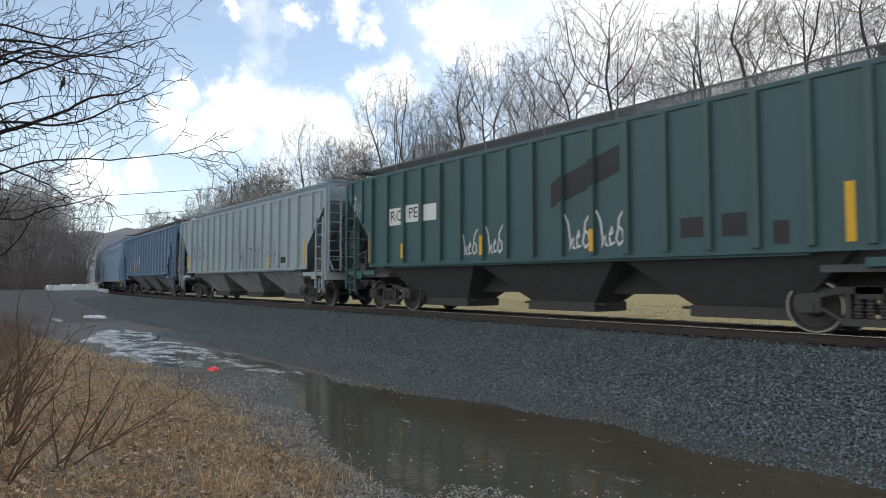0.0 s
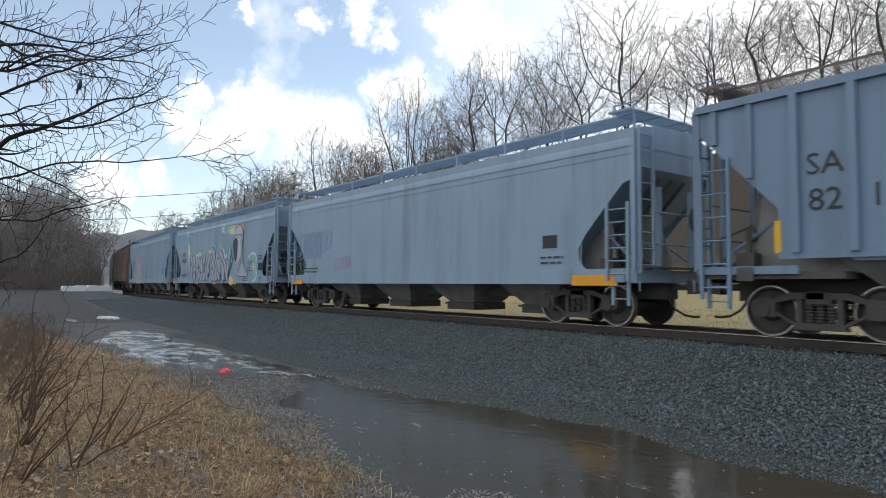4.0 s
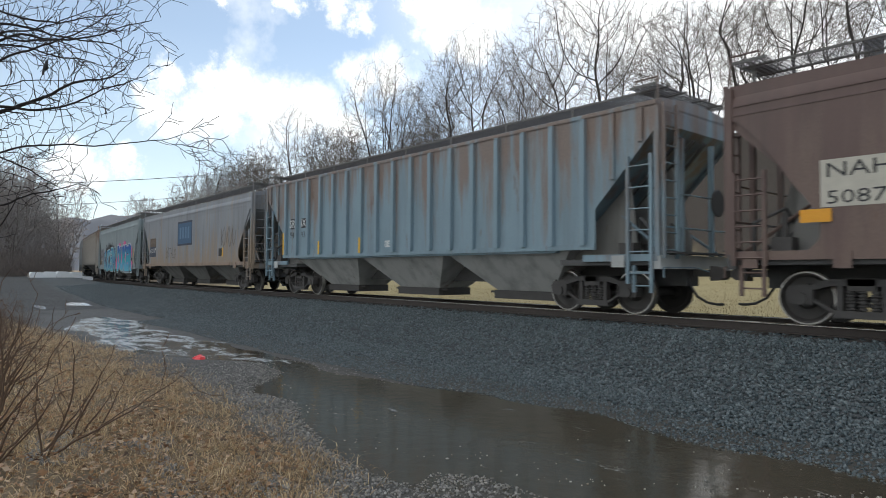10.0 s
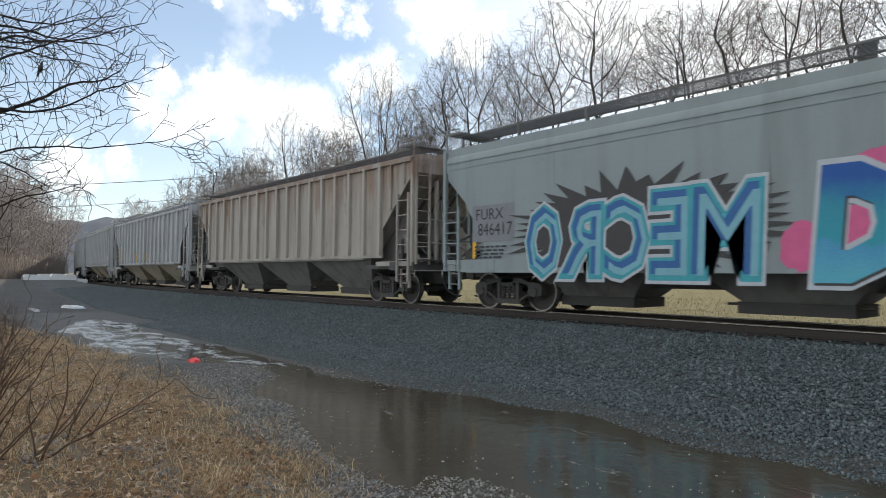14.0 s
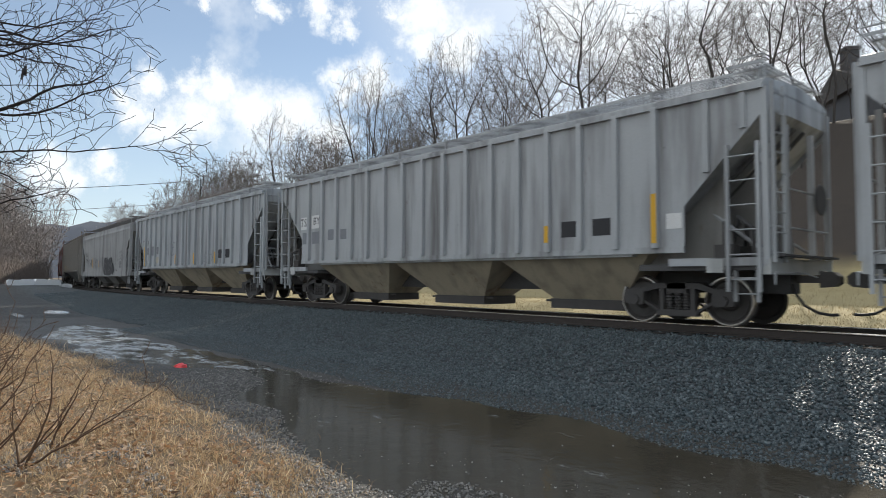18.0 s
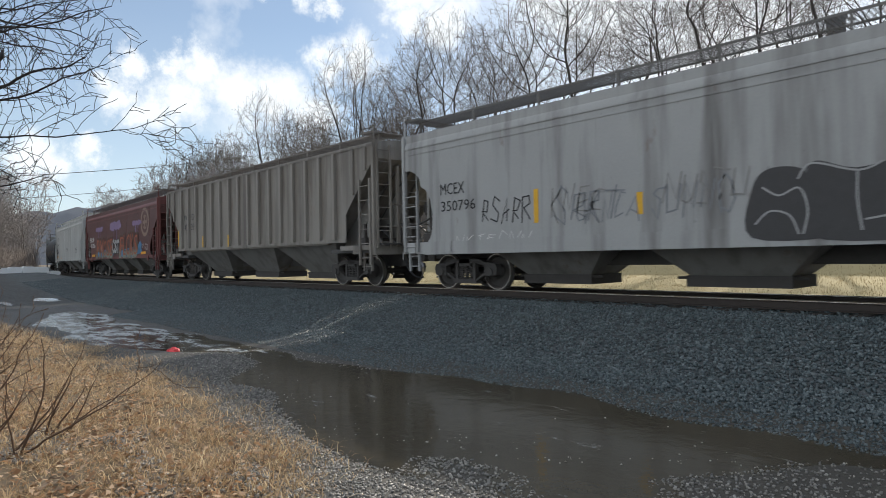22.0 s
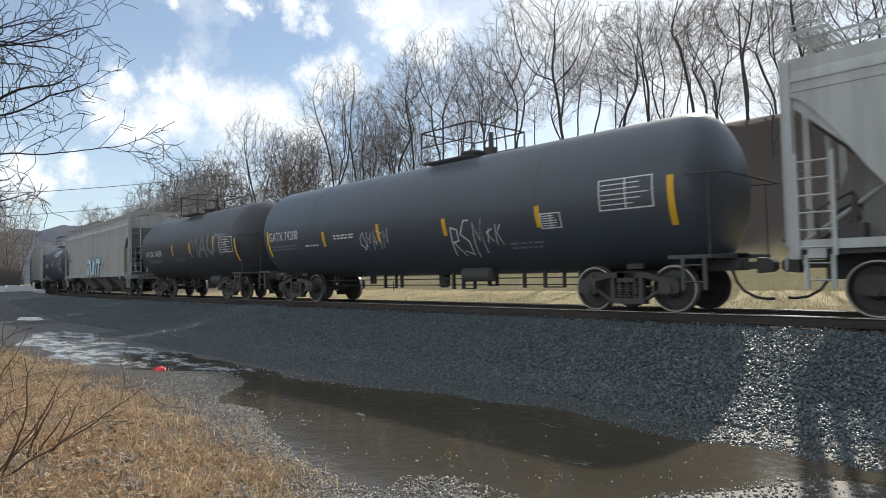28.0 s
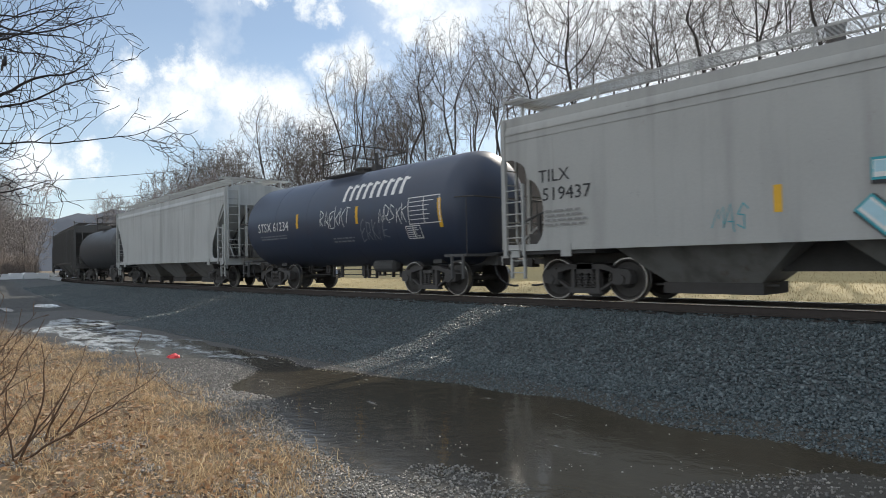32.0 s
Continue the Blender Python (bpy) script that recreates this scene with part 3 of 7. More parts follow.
def spring_mesh():
    prof = []
    for k in range(6):
        prof += [(0.285 + k * 0.055, 0.045), (0.295 + k * 0.055, 0.072), (0.318 + k * 0.055, 0.072), (0.33 + k * 0.055, 0.045)]
    return Shape().lathe(prof, "z", 10).mesh("spring", M_STEEL)


def bolster_mesh():
    s = Shape().box(-0.20, 0.20, -1.08, 1.08, 0.60, 0.80)
    s.box(-0.95, 0.95, -0.55, 0.55, 0.40, 0.47)
    return s.mesh("bolster", M_STEEL)


def coupler_mesh():
    s = Shape().box(0.0, 0.42, -0.07, 0.07, 0.80, 0.94)
    s.prism([(0.40, 0.72), (0.40, 1.02), (0.62, 0.99), (0.70, 0.92), (0.70, 0.80), (0.62, 0.74)], -0.15, 0.14)
    return s.mesh("coupler", M_STEEL)


def hose_mesh():
    return Shape().pipe([(0.02, -0.32, 0.78), (0.08, -0.31, 0.58), (0.20, -0.29, 0.40), (0.40, -0.26, 0.28), (0.60, -0.24, 0.25), (0.72, -0.23, 0.26)], 0.028, 6).mesh("air_hose", M_BLACK, True)


WHEELS, ME = [], {}


def shared(key, maker):
    if key not in ME:
        ME[key] = maker()
    return ME[key]


def running_gear(car, half, gauge_x):
    """Trucks, wheels, couplers and hoses."""
    for sg in (-1, 1):
        for dx in (-0.89, 0.89):
            w = new("wheelset", shared("wheelset", wheelset_mesh))
            w.parent = car
            w.matrix_parent_inverse = pose(sg * gauge_x + dx, 0, 0.458, 0, random.uniform(0, 360), 0)
            WHEELS.append(w)
            for side in (-1, 1):
                tr = new("tread", shared(("tread", side), lambda: tread_mesh(side)))
                tr.parent = w
                tagged(tr, "bright worn steel rim")
        for flip in (0, 180):
            o = new("side_frame", shared("side_frame", side_frame_mesh))
            o.parent, o.matrix_basis = car, pose(sg * gauge_x, 0, 0, 0, 0, flip)
            for dx in (-0.17, 0.0, 0.17):
                o = new("spring", shared("spring", spring_mesh))
                o.parent, o.location = car, (sg * gauge_x + dx, 1.0 if flip else -1.0, 0)
        o = new("bolster", shared("bolster", bolster_mesh))
        o.parent, o.location = car, (sg * gauge_x, 0, 0)
        for key, maker in (("coupler", coupler_mesh), ("air_hose", hose_mesh)):
            o = new(key, shared(key, maker))
            o.parent, o.matrix_basis = car, pose(sg * (half - 0.05), 0, 0, 0, 0, 0 if sg > 0 else 180)


def ladder(parent, x, y, z0, z1, width, mat, rungs, along="x", name="ladder"):
    s = Shape()
    for d in (0, width):
        p = (x + d, y) if along == "x" else (x, y + d)
        s.box(p[0] - 0.03, p[0] + 0.03, p[1] - 0.03, p[1] + 0.03, z0, z1)
    for k in range(rungs):
        z = z0 + (k + 0.5) * (z1 - z0) / rungs
        q = (x + width, y, z) if along == "x" else (x, y + width, z)
        s.bar((x, y, z), q, 0.016, 5)
    return part(name, s, mat, parent)


def walkway_mesh(half, y, wide, z):
    """A grating of slats on two edge bars."""
    s = Shape()
    s.box(-half, half, y, y + 0.035, z - 0.02, z + 0.02)
    s.box(-half, half, y + wide - 0.035, y + wide, z - 0.02, z + 0.02)
    n = int(half * 2 / 0.08)
    for k in range(n):
        x = -half + 0.08 * k
        s.box(x, x + 0.018, y + 0.035, y + wide - 0.035, z - 0.014, z + 0.014)
    return s


PITCH = 0.86          # from rib to rib


def hopper(spec):
    """A covered hopper car, its middle at the origin, its front towards +x."""
    round_side, half, col = spec["round"], spec["half"], spec["mat"]
    car = empty("hopper_car", spec["label"], "railway car", "cars of the freight train")
    trim = spec.get("trim", col)
    low = spec.get("low", col)
    w = 1.53
    eave = spec.get("eave", 4.22)
    sill_top = 1.25 if round_side else 1.42
    swept = round_side and spec.get("bays", 3) == 3 and not spec.get("scoop")
    zc = 3.40 if swept else 2.95 if round_side else 3.55
    # body: end sheets above, slope sheets running in underneath
    lift = 0.75 if spec.get("scoop") else 0.05 if swept else 0.42 if round_side else 0.25
    xs = half - (zc + lift - 1.3) * 1.02
    b = Shape().prism([(half, eave - 0.05), (half, zc + lift), (xs, 1.30), (-xs, 1.30), (-half, zc + lift), (-half, eave - 0.05)], -w + 0.04, w - 0.04)
    part("body", b, spec.get("end", col), car)
    # side sheets with cut corners
    ex = half + 0.01
    if round_side:
        cut = [(ex, zc + 0.15), (ex - 0.25, zc + 0.08), (ex - 0.75, zc - 0.42), (ex - 1.25, zc - 0.95), (ex - 1.45, zc - 1.25), (ex - 1.42, 1.42), (ex - 1.25, sill_top)]
        if swept:
            cut = curve([(ex, zc + 0.16), (ex - 0.22, zc + 0.05), (ex - 0.62, zc - 0.42), (ex - 0.98, zc - 0.98), (ex - 1.32, zc - 1.45), (ex - 1.46, zc - 1.78), (ex - 1.40, 1.40), (ex - 1.25, sill_top)], 3)
        if spec.get("scoop"):
            cut = [(ex, zc + 0.25), (ex - 0.30, zc + 0.24), (ex - 0.62, zc + 0.05), (ex - 0.70, zc - 0.20), (ex - 0.92, zc - 0.34), (ex - 1.08, zc - 0.62), (ex - 1.15, zc - 1.05), (ex - 1.10, 1.45), (ex - 0.95, sill_top)]
            cut = curve(cut, 3)
    else:
        cut = [(ex, zc + 0.12), (ex - 0.06, zc + 0.12), (ex - 1.45, 2.2), (ex - 1.45, sill_top)]
    top = eave - 0.42 if round_side else eave
    outline = [(ex, top)] + cut + [(-x, z) for x, z in reversed(cut)] + [(-ex, top)]
    for sg in (-1, 1):
        part("side_sheet", Shape().prism(outline, sg * w, sg * (w - 0.03)), col, car)
    # roof
    if round_side:
        prof = [(w, top), (w - 0.01, top + 0.10), (w - 0.07, top + 0.24), (w - 0.20, top + 0.36), (w - 0.42, eave + 0.02), (0.55, eave + 0.10), (0.0, eave + 0.12)]
    else:
        prof = [(w + 0.03, top - 0.06), (w + 0.03, top + 0.02), (w - 0.15, top + 0.08), (0.5, eave + 0.16), (0.0, eave + 0.18)]
    ring = [(-y, z) for y, z in prof] + [(y, z) for y, z in reversed(prof[:-1])]
    n = len(ring)
    s = Shape().add([(x, y, z) for x in (-ex, ex) for y, z in ring], [(i, i + 1, n + i + 1, n + i) for i in range(n - 1)] + [tuple(range(n)), tuple(range(2 * n - 1, n - 1, -1))])
    part("roof", s, trim, car, smooth=round_side)
    if round_side:
        for dz, out in ((0.0, 0.018), (-0.16, 0.012)):
            part("seam", Shape().box(-ex, ex, -w - out, -w + 0.01, top + dz - 0.02, top + dz + 0.02), trim, car)
    # ribs or sheet joints
    if round_side:
        for k in range(-3, 4):
            part("weld_seam", Shape().box(k * half / 3.6 - 0.012, k * half / 3.6 + 0.012, -w - 0.004, -w + 0.01, sill_top, top), col, car)
    else:
        count = spec.get("ribs", 15)
        rib = Shape().prism([(-0.06, sill_top + 0.03), (0.06, sill_top + 0.03), (0.06, eave - 0.08), (-0.06, eave - 0.08)], -0.105, 0.0).mesh("rib", spec.get("rib", col))
        for k in range(count):
            o = new("rib", rib)
            o.parent, o.location = car, ((k - (count - 1) / 2) * PITCH, -w, 0)
        if spec.get("chord"):
            part("top_chord", Shape().box(-ex, ex, -w - 0.085, -w + 0.01, eave - 0.13, eave - 0.02), trim, car)
        for sx in (-1, 1):
            for dx in (1.0, 0.35):
                z0 = 2.2 + (1.45 - dx) / 1.39 * (zc - 2.08) + 0.1
                part("rib", Shape().box(sx * (ex - dx) - 0.05, sx * (ex - dx) + 0.05, -w - 0.065, -w, z0, eave - 0.08), col, car)
    # sills
    if round_side:
        deep = 1.10 if spec.get("thin") else 0.92
        part("side_sill", Shape().prism([(-ex, sill_top), (ex, sill_top), (ex, max(1.0, deep)), (ex - 0.9, deep), (-ex + 0.9, deep), (-ex, max(1.0, deep))], -w - 0.02, -w + 0.05), spec.get("sill", trim), car)
        for sx in (-1, 1):
            for at in (0.35, 1.75):
                part("jacking_pad", Shape().box(sx * (ex - at) - 0.13, sx * (ex - at) + 0.13, -w - 0.04, -w - 0.015, 0.96, 1.24).bar((sx * (ex - at), -w - 0.045, 1.08), (sx * (ex - at), -w - 0.02, 1.08), 0.04, 8), spec.get("sill", trim), car)
        part("side_sill", Shape().box(-ex, ex, w - 0.05, w + 0.02, 0.98, sill_top), spec.get("sill", trim), car)
    else:
        part("side_sill", Shape().box(-ex + 1.45, ex - 1.45, -w - 0.03, -w + 0.04, sill_top - 0.07, sill_top + 0.05), col, car)
        for sx in (-1, 1):
            x0, x1 = sorted((sx * (ex - 1.75), sx * ex))
            part("end_sill", Shape().box(x0, x1, -w - 0.02, -w + 0.06, 1.10, 1.24), col, car)
            part("jacking_pad", Shape().box((x0 + x1) / 2 - 0.15, (x0 + x1) / 2 + 0.15, -w - 0.04, -w - 0.015, 0.98, 1.22).bar(((x0 + x1) / 2, -w - 0.045, 1.08), ((x0 + x1) / 2, -w - 0.02, 1.08), 0.045, 8), low, car)
    part("center_sill", Shape().box(-half + 0.1, half - 0.1, -0.24, 0.24, 0.60, 1.12), M_UNDER, car)
    for sx in (-1, 1):
        x0, x1 = sorted((sx * (half - 2.4), sx * (half + 0.05)))
        part("end_platform", Shape().box(x0, x1, -w + 0.06, w - 0.06, 1.02, 1.14), M_UNDER, car)
        x0, x1 = sorted((sx * (half - 0.10), sx * (half + 0.06)))
        part("end_beam", Shape().box(x0, x1, -w, w, 0.95, 1.22), low, car)
    # hopper bays with outlet gates
    bays = spec.get("bays", 3)
    reach = xs - 0.25 if bays == 3 else xs + 0.2
    step = 2 * reach / bays * spec.get("spread", 1.0 if bays == 4 else 1.06 if round_side else 1.11)
    low_mat = spec.get("bay", M_BAY)
    for k in range(bays):
        c = (k - (bays - 1) / 2) * step
        a0, a1, z0, z1 = step / 2 * 1.02, 0.50 if bays == 4 else 0.21 * step, 1.45, 0.36
        p = [(c + sx * a0, sy * 1.46, z0) for sx, sy in ((-1, -1), (1, -1), (1, 1), (-1, 1))] + [(c + sx * a1, sy * 0.52, z1) for sx, sy in ((-1, -1), (1, -1), (1, 1), (-1, 1))]
        bay = part("hopper_bay", Shape().add(p, [(0, 1, 5, 4), (1, 2, 6, 5), (2, 3, 7, 6), (3, 0, 4, 7), (7, 6, 5, 4), (0, 3, 2, 1)]), low_mat, car)
        part("outlet_gate", Shape().box(c - a1 - 0.10, c + a1 + 0.10, -0.62, 0.62, 0.18, 0.40).bar((c - a1 - 0.33, -0.5, 0.35), (c + a1 + 0.33, -0.5, 0.35), 0.03), M_STEEL, bay)
    # end frames: posts, ladders, braces
    for sx in (-1, 1):
        xe = sx * (half + 0.0)
        for y in (-w + 0.02, w - 0.02):
            part("corner_post", Shape().box(xe - 0.05, xe + 0.05, y - 0.05, y + 0.05, 1.2, eave - 0.1), trim, car)
        for y in (-0.62, 0.62):
            part("end_post", Shape().box(xe - 0.05, xe + 0.05, y - 0.04, y + 0.04, 1.12, zc + 0.05), trim, car)
        part("slope_brace", Shape().bar((xe, -0.62, 1.2), (sx * (half - 1.4), -0.5, 2.0), 0.04), M_UNDER, car)
        x0 = xe - 0.62 if sx > 0 else xe + 0.08
        ladder(car, x0, -w - 0.05, 1.0 if round_side else 0.65, zc - 0.35 if not round_side else 2.62, 0.52, trim, 6)
        ladder(car, x0 + 0.08, -w + 0.05, 0.48, 1.02, 0.38, trim, 2, name="step")
        ladder(car, xe + sx * 0.10, -w + 0.08, 1.15, eave - 0.02, 0.48, trim, 9, along="y")
        for y in (-1.15, 1.15):
            part("end_strut", Shape().bar((xe, y, 1.2), (sx * (half - 1.25), y * 0.8, 2.15), 0.035), trim, car)
        part("cross_rail", Shape().bar((xe, -w + 0.05, 1.78), (xe, w - 0.05, 1.78), 0.022, 5), trim, car)
        part("crossover_plate", Shape().box(min(xe, xe + sx * 0.22), max(xe, xe + sx * 0.22), -w + 0.15, w - 0.15, 1.25, 1.29), M_UNDER, car)
        part("uncoupling_lever", Shape().pipe([(xe + sx * 0.12, -w + 0.02, 0.78), (xe + sx * 0.12, -w + 0.02, 0.98), (xe + sx * 0.16, -0.35, 0.98), (xe + sx * 0.3, -0.1, 0.90)], 0.014, 5), trim, car)
        part("brake_pipe", Shape().pipe([(sx * (half - 2.3), -0.55, 1.22), (sx * (half - 0.6), -0.55, 1.25), (xe + sx * 0.05, -0.42, 1.05)], 0.022, 5), M_UNDER, car)
        part("grab_bar", Shape().bar((xe + sx * 0.08, -w + 0.6, 2.45), (xe + sx * 0.08, w - 0.1, 2.45), 0.018, 5), trim, car)
    # webs that carry the slope sheets on the centre sill
    for sx in (-1, 1):
        x0, x1, x2 = sx * (half - 0.12), sx * (half - 0.55), sx * (xs + 0.1)
        part("center_web", Shape().prism([(x0, 1.12), (x0, 1.55), (x1, zc + lift - 0.62), (x2, 1.42), (x2, 1.12)], -0.03, 0.03), spec.get("end_low", M_BAY), car)
        for y in (-0.95, 0.95):
            part("side_web", Shape().prism([(sx * (half - 0.75), 1.12), (sx * (half - 0.95), zc + lift - 1.02), (x2, 1.40), (x2, 1.12)], y - 0.02, y + 0.02), spec.get("end_low", M_BAY), car)
        for y in (-0.48, 0.0, 0.48):
            part("stiffener", Shape().bar((sx * (half - 0.06), y, zc + lift - 0.15), (sx * (xs + 0.15), y * 1.5, 1.36), 0.045, 5), M_UNDER, car)
        for y in (-1.25, -0.35):
            part("valve", Shape().box(min(sx * (half - 0.95), sx * (half - 0.62)), max(sx * (half - 0.95), sx * (half - 0.62)), y - 0.14, y + 0.14, 1.14, 1.48).bar((sx * (half - 0.8), y, 1.45), (sx * (half - 0.8), y, 1.9), 0.05, 7), M_STEEL, car)
        for y0, y1 in ((-0.25, 0.45), (-1.3, -0.62)):
            part("end_pipe", Shape().pipe([(sx * (half - 0.3), y0, 1.15), (sx * (half - 0.3), y0, 1.75), (sx * (half - 0.7), (y0 + y1) / 2, 2.0), (sx * (half - 1.0), y1, 1.3)], 0.03, 6), M_UNDER, car)
    part("brake_wheel", Shape().lathe([(half + 0.16, 0.27), (half + 0.18, 0.30), (half + 0.20, 0.27)], "x", 18, (0, 0.55, 2.35)), M_UNDER, car)
    part("brake_cylinder", Shape().lathe([(half - 1.7, 0.16), (half - 1.0, 0.16)], "x", 12, (0, -0.75, 1.45)), M_UNDER, car)
    part("air_reservoir", Shape().lathe([(-half + 0.9, 0.10), (-half + 0.95, 0.2), (-half + 1.85, 0.2), (-half + 1.9, 0.10)], "x", 14, (0, -0.7, 1.42)), M_UNDER, car)
    # roof walk and hatches
    zr = eave + 0.36
    walk_mat = spec.get("walk", trim)
    for y in (-1.12, 0.40):
        key = ("walk", round(half, 1), y, walk_mat.name)
        o = new("roof_walk", shared(key, lambda: walkway_mesh(half - 0.02, y, 0.72, zr).mesh("roof_walk", walk_mat)))
        o.parent = car
    for k in range(9):
        x = -half + 0.25 + k * (2 * half - 0.5) / 8
        for y in (-1.10, 1.10):
            part("walk_bracket", Shape().box(x - 0.025, x + 0.025, y - 0.03, y + 0.03, eave - 0.02, zr + 0.03), walk_mat, car)
    for sx in (-1, 1):
        x0, x1 = sorted((sx * (half - 0.62), sx * (half - 0.03)))
        o = Shape()
        for j in range(7):
            o.box(x0 + 0.09 * j, x0 + 0.09 * j + 0.035, -w + 0.05, w - 0.05, zr - 0.015, zr + 0.012)
        part("end_walk", o.box(x0, x1, -w + 0.03, -w + 0.06, zr - 0.03, zr + 0.02), walk_mat, car)["kind"] = "stuff"
        part("hand_rail", Shape().pipe([(sx * half, -w + 0.05, eave - 0.1), (sx * half, -w + 0.05, zr + 0.12), (sx * (half - 0.5), -w + 0.05, zr + 0.12), (sx * (half - 0.5), -w + 0.05, zr)], 0.018, 5), trim, car)
    part("hatch_cover", Shape().prism([(-half + 0.5, eave + 0.10), (half - 0.5, eave + 0.10), (half - 0.5, eave + 0.26), (-half + 0.5, eave + 0.26)], -0.32, 0.32), walk_mat, car)
    running_gear(car, half, half - 1.85)
    return car


TANK_FOOT = 0.80          # the lowest of a tank's shell


def tank(spec):
    """A tank car."""
    half, r, col = spec["half"], spec["r"], spec["mat"]
    car = empty("tank_car", spec["label"], "railway car", "cars of the freight train")
    zc = TANK_FOOT + r
    prof, nose = [], 0.75
    for k in range(9):
        a = math.pi / 2 * k / 8
        prof.append((-(half + 0.05 - nose) - nose * math.cos(a), max(0.03, r * math.sin(a))))
    body = prof + [(-x, q) for x, q in reversed(prof)]
    part("tank", Shape().lathe(body, "x", 56, (0, 0, zc)), col, car, smooth=True)
    for x in (-half * 0.55, -half * 0.2, half * 0.2, half * 0.55):
        part("tank_band", Shape().lathe([(x - 0.012, r + 0.004), (x + 0.012, r + 0.004)], "x", 56, (0, 0, zc)), col, car)
    for sx in (-1, 1):
        x0, x1 = sorted((sx * (half - 2.9), sx * (half + 0.05)))
        part("stub_sill", Shape().box(x0, x1, -0.28, 0.28, 0.78, 1.12), M_UNDER, car)
        part("saddle", Shape().box(sx * (half - 1.85) - 0.18, sx * (half - 1.85) + 0.18, -0.7, 0.7, 0.86, 1.10), M_UNDER, car)
        x0, x1 = sorted((sx * (half - 0.75), sx * (half + 0.05)))
        part("end_platform", Shape().box(x0, x1, -1.45, 1.45, 1.02, 1.09), M_UNDER, car)
        x0, x1 = sx * (half - 0.62), sx * (half + 0.30)
        part("end_rail", Shape().pipe([(x0, -1.40, zc + 0.20), (x1, -1.40, zc + 0.16), (x1, 1.40, zc + 0.16), (x0, 1.40, zc + 0.20)], 0.015, 5), M_STEEL, car)
        for y in (-1.40, 1.40):
            part("end_post", Shape().bar((sx * (half + 0.02), y, 1.05), (sx * (half + 0.02), y, zc + 0.18), 0.013, 5), M_STEEL, car)
        ladder(car, sx * half - 0.45 if sx > 0 else sx * half + 0.05, -1.47, 0.45, 1.05, 0.4, M_UNDER, 2, name="step")
    # piping and brake rods below
    for y, z in ((-0.42, 0.70), (-0.30, 0.53)):
        part("brake_rod", Shape().bar((-half + 2.9, y, z), (half - 2.9, y, z), 0.016, 5), M_STEEL, car)
    span = half - 3.0
    for u, wide, deep in ((-0.93, 0.18, 0.60), (-0.55, 0.16, 0.58), (-0.42, 0.52, 0.44), (-0.27, 0.0, 0.46), (0.15, 0.0, 0.42), (0.22, 0.42, 0.42), (0.40, 0.26, 0.50), (0.62, 0.0, 0.46), (0.74, 0.55, 0.46), (0.93, 0.30, 0.48)):
        x = u * span
        s = Shape().box(x - 0.035, x + 0.035, -0.45, -0.37, deep, 0.92)
        if wide:
            s.box(x + wide - 0.025, x + wide + 0.025, -0.45, -0.37, deep, 0.92)
            s.box(x, x + wide, -0.43, -0.39, deep, deep + 0.03)
        part("rod_hanger", s, M_STEEL, car)
    part("outlet_valve", Shape().lathe([(0.45, 0.10), (0.50, 0.16), (0.95, 0.16), (1.15, 0.28)], "z", 14), M_UNDER, car)
    part("air_reservoir", Shape().lathe([(1.4, 0.1), (1.45, 0.2), (2.4, 0.2), (2.45, 0.1)], "x", 14, (0, -0.6, 0.82)), M_UNDER, car)
    # manway, platform and its rails
    zt, at, lp = zc + r, spec.get("top", 0.0), 0.95
    part("manway", Shape().lathe([(zt - 0.1, 0.30), (zt + 0.12, 0.30), (zt + 0.12, 0.36), (zt + 0.18, 0.36), (zt + 0.22, 0.20)], "z", 20, (at, 0, 0)), M_STEEL, car)
    part("valve_box", Shape().box(at + 0.55, at + 0.78, -0.12, 0.12, zt - 0.05, zt + 0.22).bar((at + 0.66, 0, zt + 0.2), (at + 0.66, 0, zt + 0.62), 0.07, 8), M_STEEL, car)
    s = walkway_mesh(lp, -1.05, 0.62, zt - 0.12)
    s.v = [(x + at, y, z) for x, y, z in s.v]
    s.add(*[[(x, -y, z) for x, y, z in s.v], [tuple(reversed(q)) for q in s.f]])
    part("platform", s, M_STEEL, car)
    for y in (-1.05, 1.05):
        part("guard_rail", Shape().pipe([(at - lp, y, zt - 0.12), (at - lp, y, zt + 0.72), (at + lp, y, zt + 0.72), (at + lp, y, zt - 0.12)], 0.022, 5), M_STEEL, car)
        part("guard_rail", Shape().pipe([(at - lp, y, zt + 0.32), (at + lp, y, zt + 0.32)], 0.018, 5), M_STEEL, car)
    for x in (at - lp, at + lp):
        part("guard_rail", Shape().pipe([(x, -1.05, zt + 0.72), (x, 1.05, zt + 0.72)], 0.022, 5), M_STEEL, car)
    running_gear(car, half, half - 1.85)
    return car

